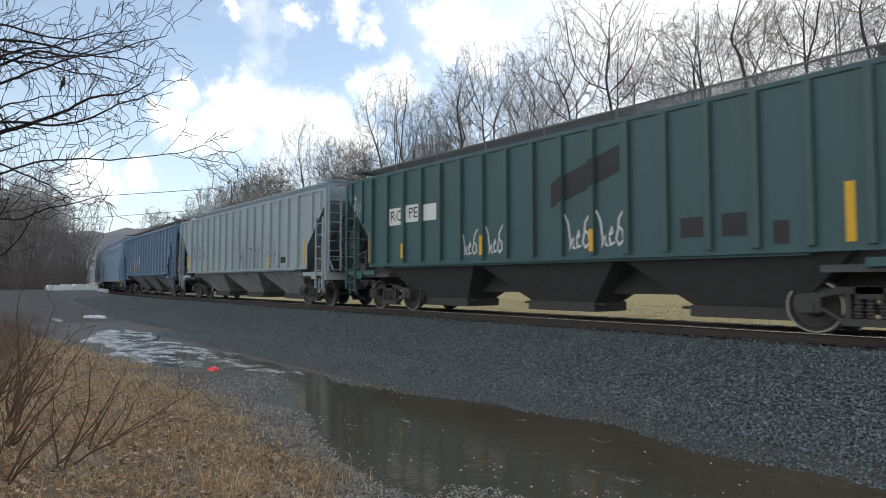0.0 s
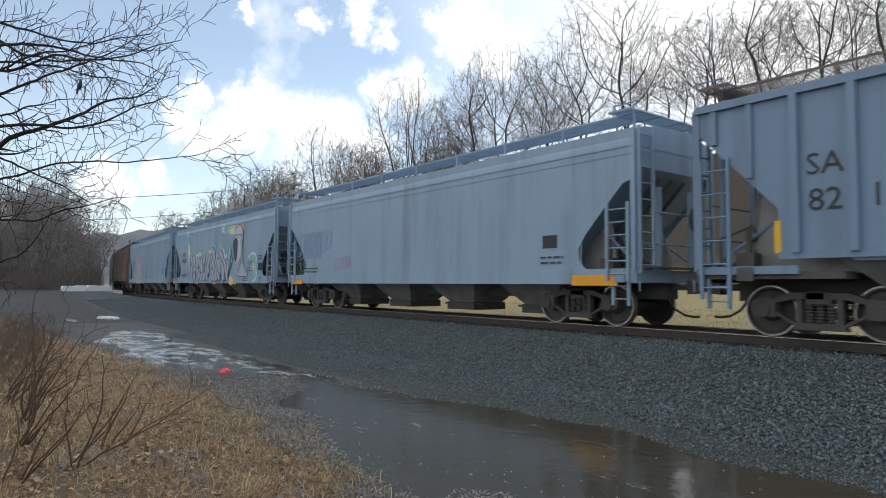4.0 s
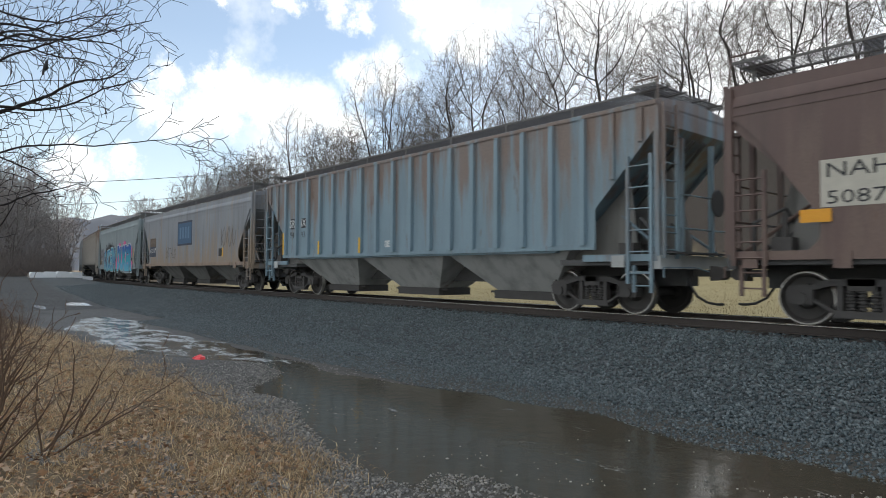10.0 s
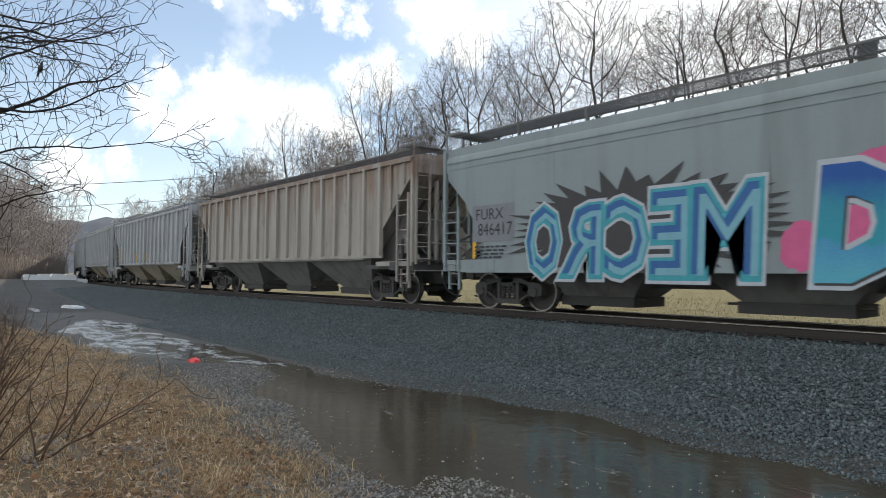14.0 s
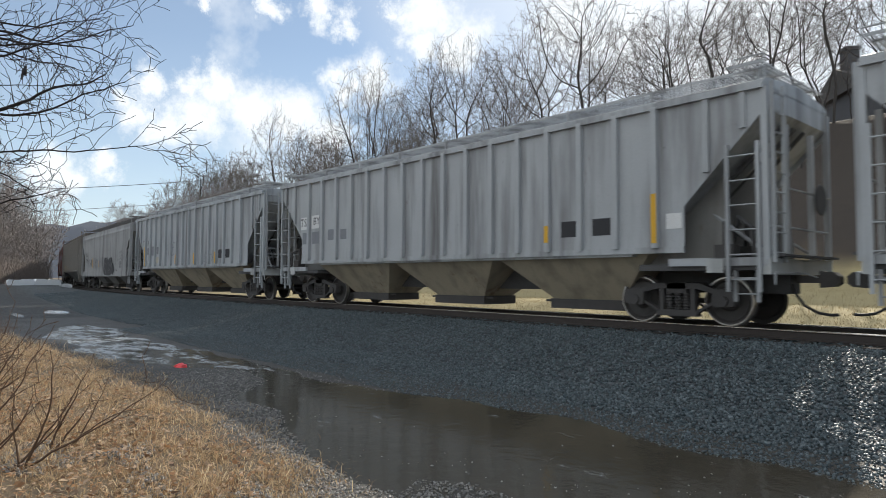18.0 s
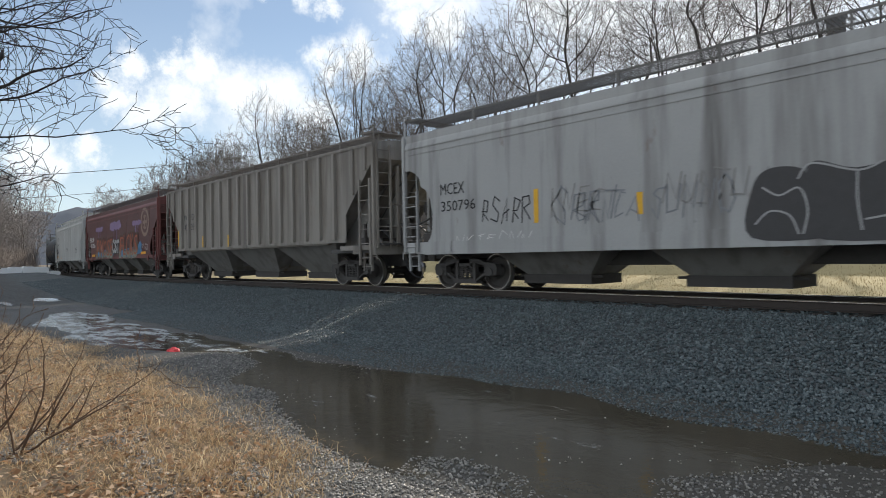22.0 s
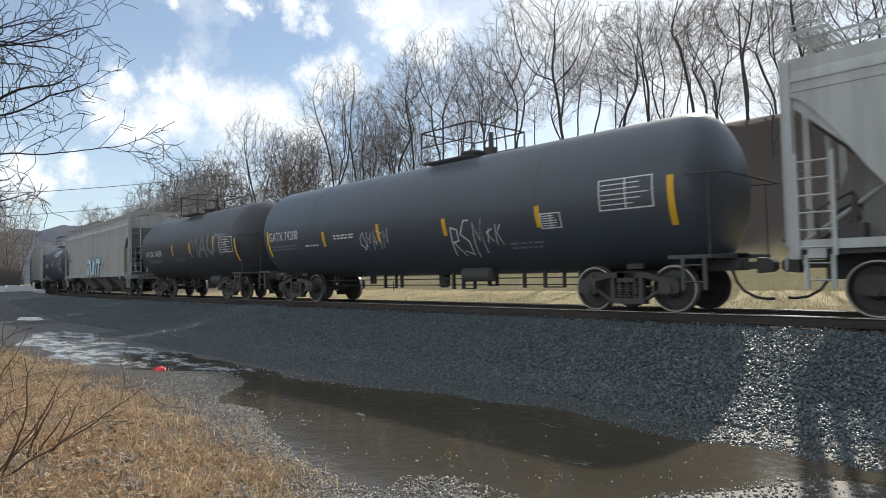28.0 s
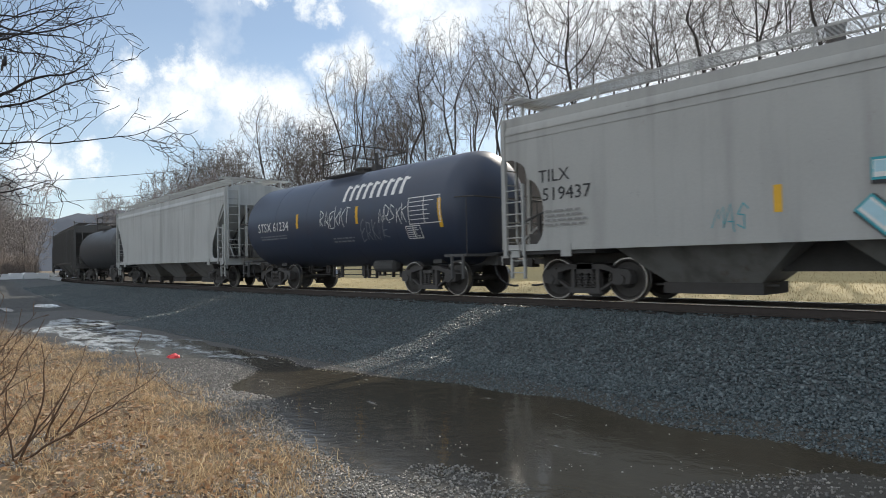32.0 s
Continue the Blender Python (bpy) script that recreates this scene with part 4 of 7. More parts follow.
# What is painted and stuck on the cars' sides, in each car's own metres: kind, from x, to x, from z, to z.
MARKS = {}
MARKS[1] = [
    ('t', -5.93, -5.28, 2.61, 3.09, 'RC', 'WP'), ('t', -5.11, -4.49, 2.65, 3.12, 'PE', 'WP'), ('p', -4.28, -3.65, 2.62, 3.09, 'white'), ('s', 0.54, 2.38, 3.31, 3.19, 'black'),
    ('v', -2.57, -1.95, 1.53, 2.22, 'white'), ('v', -1.63, -1.02, 1.54, 2.28, 'white'), ('v', 0.94, 1.64, 1.54, 2.36, 'white'), ('v', 1.80, 2.5, 1.56, 2.38, 'white'),
    ('p', 3.73, 4.2, 1.7, 2.07, 'black'), ('p', 4.53, 4.97, 1.68, 2.09, 'black'), ('p', 5.41, 5.67, 1.5, 1.9, 'black'), ('y', 6.5, 6.64, 1.49, 2.43),
    ('y', 1.81, 1.94, 1.52, 2), ('y', -1.93, -1.78, 1.56, 2.05), ('y', -5.36, -5.19, 1.57, 2.01), ('y', -7.65, -7.45, 1.5, 2.43),
    ('g', -8.07, -7.64, 2.95, 3.69, 'white'),
]
MARKS[2] = [
    ('t', -6.29, -4.5, 2.48, 2.74, 'NO KL', 'black'), ('t', -6.28, -4.5, 2.06, 2.35, '83 30 81', 'black'), ('g', 0.46, 3.01, 1.41, 2.42, 'black'), ('g', 3.25, 4.38, 1.69, 2.13, 'black'),
    ('p', 4.85, 5.41, 1.63, 1.88, 'black'), ('y', 6.84, 6.99, 1.46, 2.39), ('y', 3.78, 3.92, 1.46, 1.91), ('y', -7.32, -7.07, 1.57, 2.31),
    ('y', -4.15, -3.94, 1.44, 1.84),
]
MARKS[3] = [
    ('t', -6.13, -5.55, 2.68, 3.05, 'SA', 'black'), ('t', -6.18, -4.09, 2.09, 2.47, '82 17 11', 'black'), ('p', -3.83, -1.32, 1.58, 2.02, 'faded'),
    ('p', -3.8, -1.4, 2.04, 2.64, 'cream'), ('p', 0.64, 1.28, 1.64, 1.98, 'cream'), ('y', 1.28, 1.48, 1.5, 2.01), ('y', 3.94, 4.08, 1.51, 1.97),
    ('p', 3.43, 3.84, 1.64, 1.98, 'black'), ('p', 4.25, 4.69, 1.64, 1.95, 'black'), ('p', 6.51, 6.89, 1.72, 1.94, 'black'), ('y', -7.08, -6.91, 1.45, 2),
]
MARKS[4] = [
    ('p', -6.9, -5.4, 1.85, 2.85, 'paintout'), ('n', -6.7, -5.6, 1.3, 1.55, 'dark'), ('n', 5.6, 6.3, 1.35, 1.6, 'dark'), ('p', 5.65, 6.1, 1.75, 2.05, 'black'), ('o', -7.9, -6.9, 0.89, 1.06), ('g', -4.3, -3.2, 1.4, 1.9, 'magenta'),
    ('o', 6.54, 7.75, 0.89, 1.12), ('g', -7.74, -4.57, 1.96, 2.86, 'blue'),
]
MARKS[5] = [
    ('t', -6.26, -5.6, 2.45, 2.69, 'AEX', 'dark'), ('t', -6.34, -5.35, 2.1, 2.35, '24275', 'dark'), ('w', -4.36, 2.4, 0.89, 2.83, 'purpleblue'), ('f', 2.83, 4.65, 1.27, 3.63),
    ('r', -5.55, -4.25, 1.65, 3.88), ('r', 1.18, 4.21, 3.27, 4.08), ('r', 5.31, 5.98, 1.2, 2.15), ('g', 4.8, 5.47, 1.74, 1.97, 'black'), ('n', 4.9, 5.4, 1.45, 1.68, 'dark'), ('n', 6.2, 6.7, 1.95, 2.2, 'dark'), ('p', 6.2, 6.75, 1.5, 1.82, 'black'), ('n', -6.3, -5.2, 1.3, 1.5, 'dark'), ('n', -2.5, -1.6, 1.27, 1.45, 'ice'), ('n', 1.5, 2.2, 1.0, 1.2, 'dark'), ('n', 4.3, 5.0, 1.0, 1.2, 'dark'), ('n', 6.2, 6.7, 1.1, 1.25, 'dark'),
    ('g', -6.15, -4.48, 1.26, 1.75, 'magenta'), ('o', -8.27, -7.28, 0.9, 1.07), ('o', -3.39, -2.84, 0.88, 1), ('o', -0.21, 0.3, 0.87, 0.98),
    ('o', 2.98, 3.38, 0.86, 0.99),
]
MARKS[6] = [
    ('t', -6.62, -5.96, 2.4, 2.66, 'AEX', 'dark'), ('t', -6.62, -5.74, 1.93, 2.22, '24291', 'dark'), ('B', -4.99, -1.74, 1.15, 2.85), ('n', -6.6, -5.5, 1.3, 1.45, 'dark'), ('n', -0.7, -0.2, 1.25, 1.4, 'dark'), ('n', 0.0, 0.5, 1.3, 1.5, 'dark'), ('n', 6.0, 6.5, 1.5, 1.9, 'black'), ('p', -6.75, -5.5, 1.8, 2.75, 'paintout'), ('g', -1.66, -1.08, 1.56, 1.97, 'red'),
    ('g', -6.15, -5.27, 1.52, 1.76, 'red'), ('g', -0.88, -0.44, 1.58, 1.75, 'red'), ('o', -8.44, -7.48, 0.89, 1.05), ('o', -5.7, -5.18, 0.89, 1.02),
    ('o', -3.46, -2.94, 0.87, 1), ('o', 7.17, 8.11, 0.88, 1.03),
]
MARKS[7] = [
    ('p', -7.2, -5.79, 1.92, 2.67, 'cream'), ('t', -7.12, -5.9, 2.37, 2.61, 'NAHX', 'black'), ('t', -7.11, -5.89, 1.95, 2.17, '508762', 'black'), ('o', -7.5, -7.04, 1.69, 1.9),
    ('o', -4.83, -4.35, 1.5, 1.61), ('o', -1.98, -1.47, 1.49, 1.61), ('o', 1.19, 1.52, 1.49, 1.62), ('o', 3.84, 4.35, 1.5, 1.61),
    ('g', -1.07, 1.16, 1.3, 1.99, 'teal'), ('b', 4.61, 5.08, 1.56, 1.89, 'white'),
]
MARKS[8] = [
    ('p', -6.57, -6.06, 2.42, 2.8, 'black'), ('p', -5.76, -5.24, 2.43, 2.78, 'black'), ('t', -6.5, -6.11, 2.45, 2.74, 'SR', 'white'), ('t', -5.71, -5.3, 2.46, 2.74, 'IX', 'white'),
    ('t', -6.52, -6.11, 2.06, 2.3, '94', 'black'), ('t', -5.71, -5.33, 2.07, 2.29, '93', 'black'), ('g', -5.02, -4.44, 1.64, 1.94, 'blue'), ('y', -7.6, -7.37, 1.46, 2.3),
    ('y', -4.4, -4.24, 1.45, 1.91), ('y', -1.8, -1.66, 1.44, 1.93), ('b', -0.45, -0.17, 1.61, 1.78, 'white'),
]
MARKS[9] = [
    ('p', -1.54, 0.89, 2.17, 3.45, 'navy'), ('q', -1.44, 0.79, 2.27, 3.35, 'dim'), ('p', -7.04, -5.75, 2.25, 2.75, 'brownish'), ('p', -7.04, -5.75, 1.65, 2.25, 'navy'), ('t', -6.95, -5.81, 2.38, 2.66, 'NAHX', 'rusty'), ('t', -6.94, -5.8, 1.86, 2.14, '62107', 'white'),
    ('g', 5.05, 6.87, 1.93, 2.82, 'smoke'), ('g', -3.65, -1.84, 1.47, 2.15, 'smoke'), ('p', 4.78, 5.21, 1.53, 1.88, 'black'), ('y', 5.2, 5.34, 1.51, 1.91),
]
MARKS[10] = [
    ('n', -7.1, -6.0, 1.25, 1.6, 'dark'), ('p', 5.85, 6.3, 1.35, 1.68, 'black'),
    ('p', -7.21, -5.78, 1.68, 2.59, 'gray'), ('t', -7.09, -6.15, 2.21, 2.49, 'FURX', 'black'), ('t', -7.01, -5.85, 1.81, 2.13, '846417', 'black'), ('y', -7.27, -7.01, 1.27, 2.22),
    ('w', -5.51, 0.02, 0.85, 2.56, 'teal'), ('w', 0.69, 6.27, 0.88, 2.52, 'bluepink'), ('y', 6.53, 6.82, 1.31, 2.27),
]
MARKS[12] = [
    ('p', -7.36, -6.78, 2.52, 2.99, 'white'), ('p', -6.65, -6.05, 2.52, 2.96, 'white'), ('t', -7.31, -6.83, 2.58, 2.93, 'TS', 'black'), ('t', -6.58, -6.11, 2.57, 2.91, 'BY', 'black'),
    ('y', -6.88, -6.7, 1.74, 2.56), ('y', -1.87, -1.74, 1.52, 2.04), ('y', 0.95, 1.06, 1.52, 2.02), ('g', -3.37, -2.1, 1.66, 2.26, 'gray'),
    ('g', -1.63, -1.12, 1.61, 2.15, 'black'), ('g', -0.64, -0.19, 1.54, 2.09, 'black'), ('g', 0.19, 0.7, 1.6, 2.1, 'gray'), ('p', -5.06, -4.47, 1.69, 2.06, 'cream'),
]
MARKS[13] = [
    ('p', -6.95, -6.5, 2.02, 2.42, 'gray'), ('p', -6.3, -5.85, 2.02, 2.42, 'gray'), ('p', -5.3, -4.85, 2.1, 2.45, 'gray'), ('p', -4.55, -4.2, 2.1, 2.42, 'gray'),
    ('y', 6.26, 6.38, 1.54, 2.48), ('y', 3.9, 4.01, 1.65, 2.02), ('p', 4.21, 4.64, 1.75, 2.09, 'black'), ('p', 5.01, 5.44, 1.75, 2.1, 'black'),
    ('p', 6.65, 6.96, 1.8, 2.09, 'white'), ('p', -7.06, -6.59, 2.52, 2.95, 'white'), ('p', -6.35, -5.86, 2.53, 2.98, 'white'), ('t', -7, -6.63, 2.61, 2.89, 'TS', 'black'),
    ('t', -6.28, -5.91, 2.64, 2.9, 'BY', 'black'),
]
MARKS[14] = [
    ('p', -6.3, -5.9, 2.1, 2.5, 'gray'), ('p', -5.5, -4.95, 2.05, 2.55, 'gray'), ('p', -4.6, -4.3, 2.1, 2.5, 'gray'),
    ('t', -6.99, -5.96, 2.62, 2.89, 'TS BY', 'black'), ('y', -6.62, -6.42, 1.51, 2.54), ('y', -1.61, -1.47, 1.53, 1.99), ('y', 1.19, 1.32, 1.49, 2.01),
    ('y', 3.77, 3.89, 1.5, 1.99), ('p', 4.04, 4.48, 1.71, 2.08, 'black'), ('p', 4.83, 5.27, 1.71, 2.08, 'black'), ('g', -2.95, -1.69, 1.87, 2.68, 'gray'),
    ('g', 2.37, 3.51, 1.49, 2.06, 'gray'), ('p', -4.79, -4.13, 1.63, 1.95, 'cream'),
]
MARKS[15] = [
    ('t', -7.07, -6.2, 2.41, 2.71, 'MCEX', 'black'), ('t', -7.04, -5.82, 1.99, 2.26, '350796', 'black'), ('D', 0.65, 4.0, 1.05, 2.24), ('t', 4.2, 5.1, 1.12, 1.36, 'CLOUTS', 'film'), ('g', -3.6, -2.2, 1.6, 2.3, 'smear'), ('g', -2.9, -1.4, 1.5, 2.1, 'gray'), ('g', -1.2, 0.4, 1.5, 2.2, 'gray'), ('g', -0.9, 0.6, 1.7, 2.3, 'smear'), ('g', 4.3, 5.6, 1.7, 2.4, 'smear'), ('g', 5.6, 6.9, 1.9, 2.5, 'film'), ('b', 5.7, 6.2, 1.5, 1.85, 'film'), ('g', -5.63, -4.06, 1.61, 2.27, 'black'),
    ('g', -6.54, -4.08, 1.1, 1.41, 'white'), ('g', -3.44, -1.79, 1.49, 2.25, 'gray'), ('y', -4.06, -3.82, 1.57, 2.32), ('y', -1.5, -1.32, 1.6, 2.03),
]
MARKS[16] = [
    ('t', -6.25, -4.97, 2.71, 2.98, 'MC EX', 'dark'), ('t', -6.23, -4.94, 2.26, 2.55, '45 350', 'dark'), ('y', -7.28, -7.1, 1.57, 2.31), ('y', -4.08, -3.96, 1.47, 1.94),
    ('y', -1.51, -1.4, 1.43, 1.91),
]
MARKS[17] = [
    ('t', -7.24, -6.08, 2.26, 2.6, 'BNSF', 'white'), ('t', -7.09, -5.75, 1.88, 2.18, '451331', 'white'), ('w', -5.23, -0.85, 1.27, 2.38, 'orange'), ('w', -0.85, 0.81, 1.49, 2.29, 'whiteonly'),
    ('w', 0.92, 4.85, 1.25, 2.48, 'orange'), ('k', 4.52, 5.5, 1.35, 2.05, 'blue'), ('k', 4.6, 5.6, 1.25, 1.7, 'blue'), ('u', -5.41, -3.67, 2.59, 3.25), ('u', -1.37, 0.94, 2.18, 3.45),
    ('u', 3.78, 5.4, 2.57, 3.22), ('c', 5.6, 6.8, 2.24, 3.79), ('o', -6.69, -5.71, 1.3, 1.45), ('o', 2.99, 3.6, 1.31, 1.43),
    ('o', 5.45, 6.38, 1.3, 1.44), ('g', 5.66, 5.98, 1.62, 1.88, 'white'), ('g', 6.17, 6.75, 1.49, 1.91, 'white'),
]
MARKS[18] = [
    ('n', -6.9, -5.8, 1.75, 2.1, 'dark'), ('n', 4.6, 5.4, 1.7, 2.1, 'dark'), ('n', -1.0, 0.2, 1.9, 2.2, 'smear'),
    ('t', -6.92, -5.9, 2.86, 3.2, 'GACX', 'dark'), ('t', -6.88, -5.79, 2.38, 2.65, '75442', 'dark'), ('o', -6.96, -6.34, 1.43, 1.55), ('o', -4.53, -3.95, 1.31, 1.4),
]
MARKS[19] = [
    ('n', -3.3, -2.2, 1.95, 2.12, 'white'), ('n', 3.6, 4.6, 1.35, 1.55, 'gray'), ('n', -7.2, -5.4, 1.75, 1.95, 'gray'), ('n', -5.0, -4.2, 1.8, 1.9, 'white'),
    ('y', 7.55, 7.76, 1.65, 2.57), ('y', 4.49, 4.66, 1.81, 2.28), ('y', 1.52, 1.72, 1.8, 2.23), ('y', -1.16, -1, 1.79, 2.28),
    ('y', -3.97, -3.75, 1.78, 2.24), ('y', -7.45, -7.26, 1.58, 2.45), ('b', 6.15, 7.3, 2.03, 2.62, 'white'), ('b', 4.64, 5.16, 1.78, 2.09, 'white'),
    ('g', -1.97, -0.65, 1.61, 2.13, 'white'), ('g', 1.71, 2.87, 1.31, 2.12, 'white'), ('g', 2.96, 3.49, 1.5, 2.01, 'white'), ('t', -7.25, -5.36, 2.07, 2.38, 'GATX 74200', 'white'),
]
MARKS[20] = [
    ('n', -4.4, -2.5, 1.65, 1.82, 'gray'), ('n', -0.8, 0.3, 1.62, 1.82, 'gray'),
    ('t', -4.48, -2.38, 1.95, 2.21, 'VTGX 17478', 'white'), ('w', 1.14, 4.7, 1.73, 2.71, 'ghost'), ('y', 5.45, 5.65, 1.52, 2.38), ('y', 3.45, 3.63, 1.94, 2.59),
    ('y', 0.97, 1.13, 1.96, 2.45), ('y', -1.06, -0.88, 1.94, 2.42), ('b', 4.1, 5.29, 1.9, 2.48, 'white'),
]
MARKS[21] = [
    ('n', -7.3, -6.2, 1.6, 2.0, 'smear'), ('n', 2.6, 3.5, 1.6, 2.0, 'smear'), ('g', -3.6, -3.0, 1.35, 1.8, 'teal'), ('y', -2.6, -2.46, 1.6, 2.05),
    ('t', -7.47, -6.64, 2.57, 2.85, 'TILX', 'black'), ('t', -7.37, -6.12, 2.16, 2.45, '519437', 'black'), ('w', -1.34, 2.2, 1.24, 2.24, 'paleblue'), ('y', 7.33, 7.54, 1.57, 2.47),
    ('y', 4.33, 4.47, 1.61, 2.05), ('g', 3.56, 4.51, 2.14, 2.36, 'red'),
]
MARKS[22] = [
    ('n', -4.6, -2.6, 1.8, 1.98, 'gray'), ('n', 0.2, 1.4, 1.55, 1.75, 'gray'),
    ('t', -4.7, -2.46, 2.08, 2.41, 'STSX 61234', 'white'), ('h', 0.85, 4, 2.78, 3.38, 'white'), ('g', -0.42, 1.35, 2.01, 2.64, 'white'), ('g', 2.78, 4.06, 2.02, 2.53, 'white'),
    ('g', 1.78, 3.16, 1.58, 2.19, 'gray'), ('b', 4.13, 5.39, 1.94, 2.65, 'white'), ('y', -1.98, -1.72, 2.14, 2.62), ('y', 1.56, 1.79, 2.09, 2.62),
    ('y', 5.23, 5.53, 1.8, 2.56), ('b', 3.92, 4.52, 1.56, 1.89, 'white'),
]
COLOURS = {
    "white": M_WHITE, "black": M_BLACK, "orange": M_ORANGE, "dark": plain("dark_lettering", (0.05, 0.055, 0.07)),
    "cream": plain("cream_patch", (0.50, 0.47, 0.40)), "faded": plain("faded_orange", (0.42, 0.22, 0.11)), "blue": plain("blue_paint", (0.10, 0.22, 0.38)), "navy": plain("navy_patch", (0.045, 0.055, 0.08)),
    "gray": plain("gray_spray", (0.22, 0.23, 0.25)), "green": plain("green_spray", (0.10, 0.16, 0.15)), "red": plain("red_spray", (0.42, 0.07, 0.06)),
    "magenta": plain("magenta_spray", (0.55, 0.10, 0.36)), "rusty": plain("faded_lettering", (0.21, 0.16, 0.12)),
    "teal": plain("teal_spray", (0.06, 0.34, 0.40)), "sky": plain("pale_blue_spray", (0.42, 0.62, 0.70)), "deep": plain("deep_blue_spray", (0.04, 0.13, 0.33)),
    "pink": plain("pink_spray", (0.62, 0.12, 0.27)), "lilac": plain("lilac_spray", (0.24, 0.17, 0.29)), "slate": plain("slate_spray", (0.25, 0.29, 0.37)),
    "steel": plain("blue_gray_spray", (0.36, 0.40, 0.47)), "flame": plain("orange_spray", (0.33, 0.105, 0.06)), "ghost": plain("faded_spray", (0.17, 0.17, 0.18)),
    "mint": plain("yellow_green_spray", (0.50, 0.58, 0.32)), "coral": plain("coral_spray", (0.55, 0.30, 0.25)), "aqua": plain("aqua_spray", (0.20, 0.42, 0.50)),
    "paintout": plain("paint_out_patch", (0.20, 0.27, 0.37), 0.6), "smoke": plain("thin_dark_spray", (0.12, 0.095, 0.075)), "pearl": plain("pearl_gray_spray", (0.47, 0.50, 0.54)), "leaf": plain("soft_green_spray", (0.25, 0.47, 0.36)), "lemon": plain("soft_yellow_spray", (0.60, 0.60, 0.42)), "peach": plain("soft_orange_spray", (0.62, 0.45, 0.35)), "ice": plain("white_spray", (0.46, 0.50, 0.53)), "ash": plain("ash_spray", (0.36, 0.36, 0.36)), "brownish": plain("brown_sign", (0.12, 0.085, 0.065)), "paleblue": plain("pale_blue_bar", (0.11, 0.19, 0.29)), "dim": plain("dim_blue_panel", (0.055, 0.11, 0.19)), "emblem": plain("tan_emblem", (0.28, 0.20, 0.16)),
}


def graded(name, stops, z0, z1):
    """Spray paint that shades from one colour to another from the bottom of a piece to its top."""
    m, t, b = material(name, 0.6)
    co = t.nodes.new("ShaderNodeTexCoord")
    sep = t.nodes.new("ShaderNodeSeparateXYZ")
    t.links.new(co.outputs["Object"], sep.inputs[0])
    rise = t.nodes.new("ShaderNodeMapRange")
    rise.inputs["From Min"].default_value, rise.inputs["From Max"].default_value = z0, z1
    t.links.new(sep.outputs["Z"], rise.inputs["Value"])
    blur = t.nodes.new("ShaderNodeMath")
    blur.operation, blur.inputs[1].default_value, blur.inputs[2].default_value = "MULTIPLY_ADD", 0.35, -0.17
    t.links.new(noise_at(t, 2.2, 4.0), blur.inputs[0])
    both = t.nodes.new("ShaderNodeMath")
    t.links.new(rise.outputs[0], both.inputs[0])
    t.links.new(blur.outputs[0], both.inputs[1])
    c = ramp(t, both.outputs[0], stops)
    t.links.new(mix(t, 0.25, c.outputs["Color"], noise_at(t, 30.0, 3.0), "OVERLAY"), b.inputs["Base Color"])
    return m


COLOURS["surf"] = graded("teal_to_blue_spray", [(0.0, (0.10, 0.40, 0.52)), (0.28, (0.07, 0.30, 0.50)), (0.34, (0.03, 0.30, 0.38)), (0.65, (0.03, 0.26, 0.36)), (0.95, (0.012, 0.085, 0.33))], 0.88, 2.5)
COLOURS["ember"] = graded("rust_to_pale_spray", [(0.0, (0.22, 0.23, 0.19)), (0.16, (0.20, 0.19, 0.15)), (0.30, (0.21, 0.085, 0.055)), (0.7, (0.17, 0.055, 0.038)), (1.0, (0.12, 0.04, 0.03))], 1.25, 2.45)
COLOURS["film"] = plain("worn_dark_spray", (0.055, 0.054, 0.056), 0.7)
COLOURS["smear"] = plain("gray_smear", (0.25, 0.245, 0.24), 0.8)
COLOURS["rose"] = plain("rose_spray", (0.36, 0.10, 0.11), 0.7)
COLOURS["fog"] = plain("faint_white_spray", (0.33, 0.40, 0.45), 0.7)
SKELETON = {
    "O": [[(.5, 0), (.1, .2), (.05, .7), (.4, 1), (.8, .85), (.95, .4), (.75, .05), (.5, 0)]],
    "E": [[(.9, .95), (.15, 1), (.1, .5), (.15, 0), (.95, .05)], [(.1, .5), (.8, .55)]],
    "M": [[(0, 0), (.12, 1), (.5, .35), (.85, 1), (1, 0)]],
    "N": [[(.05, 0), (.1, 1), (.85, .05), (.95, 1)]],
    "K": [[(.1, 1), (.15, 0)], [(.9, 1), (.2, .5), (1, 0)]],
    "R": [[(.1, 0), (.1, 1), (.8, .9), (.75, .55), (.15, .45), (.95, 0)]],
    "S": [[(.9, .9), (.3, 1), (.1, .7), (.85, .4), (.7, 0), (.05, .1)]],
    "U": [[(.05, 1), (.1, .2), (.5, 0), (.9, .2), (.95, 1)]],
    "J": [[(.2, 1), (.95, 1)], [(.7, 1), (.7, .2), (.4, 0), (.05, .25)]],
    "T": [[(0, 1), (1, .95)], [(.5, .97), (.5, 0)]],
    "C": [[(.95, .85), (.5, 1), (.1, .6), (.2, .1), (.9, .1)]],
    "I": [[(.45, 1), (.5, 0)]],
    "A": [[(0, 0), (.45, 1), (.95, 0)], [(.2, .35), (.8, .35)]],
}


TALL_TAG = [[(0, 1), (.14, .75), (.22, .3), (.18, .05), (.3, .3), (.34, .42), (.33, .1), (.4, .08)], [(.45, .3), (.58, .42), (.55, .55), (.46, .35), (.5, .1), (.62, .15)],
            [(1, 1), (.8, .75), (.78, .55), (.92, .45), (.95, .2), (.8, .08), (.7, .25), (.78, .5)]]


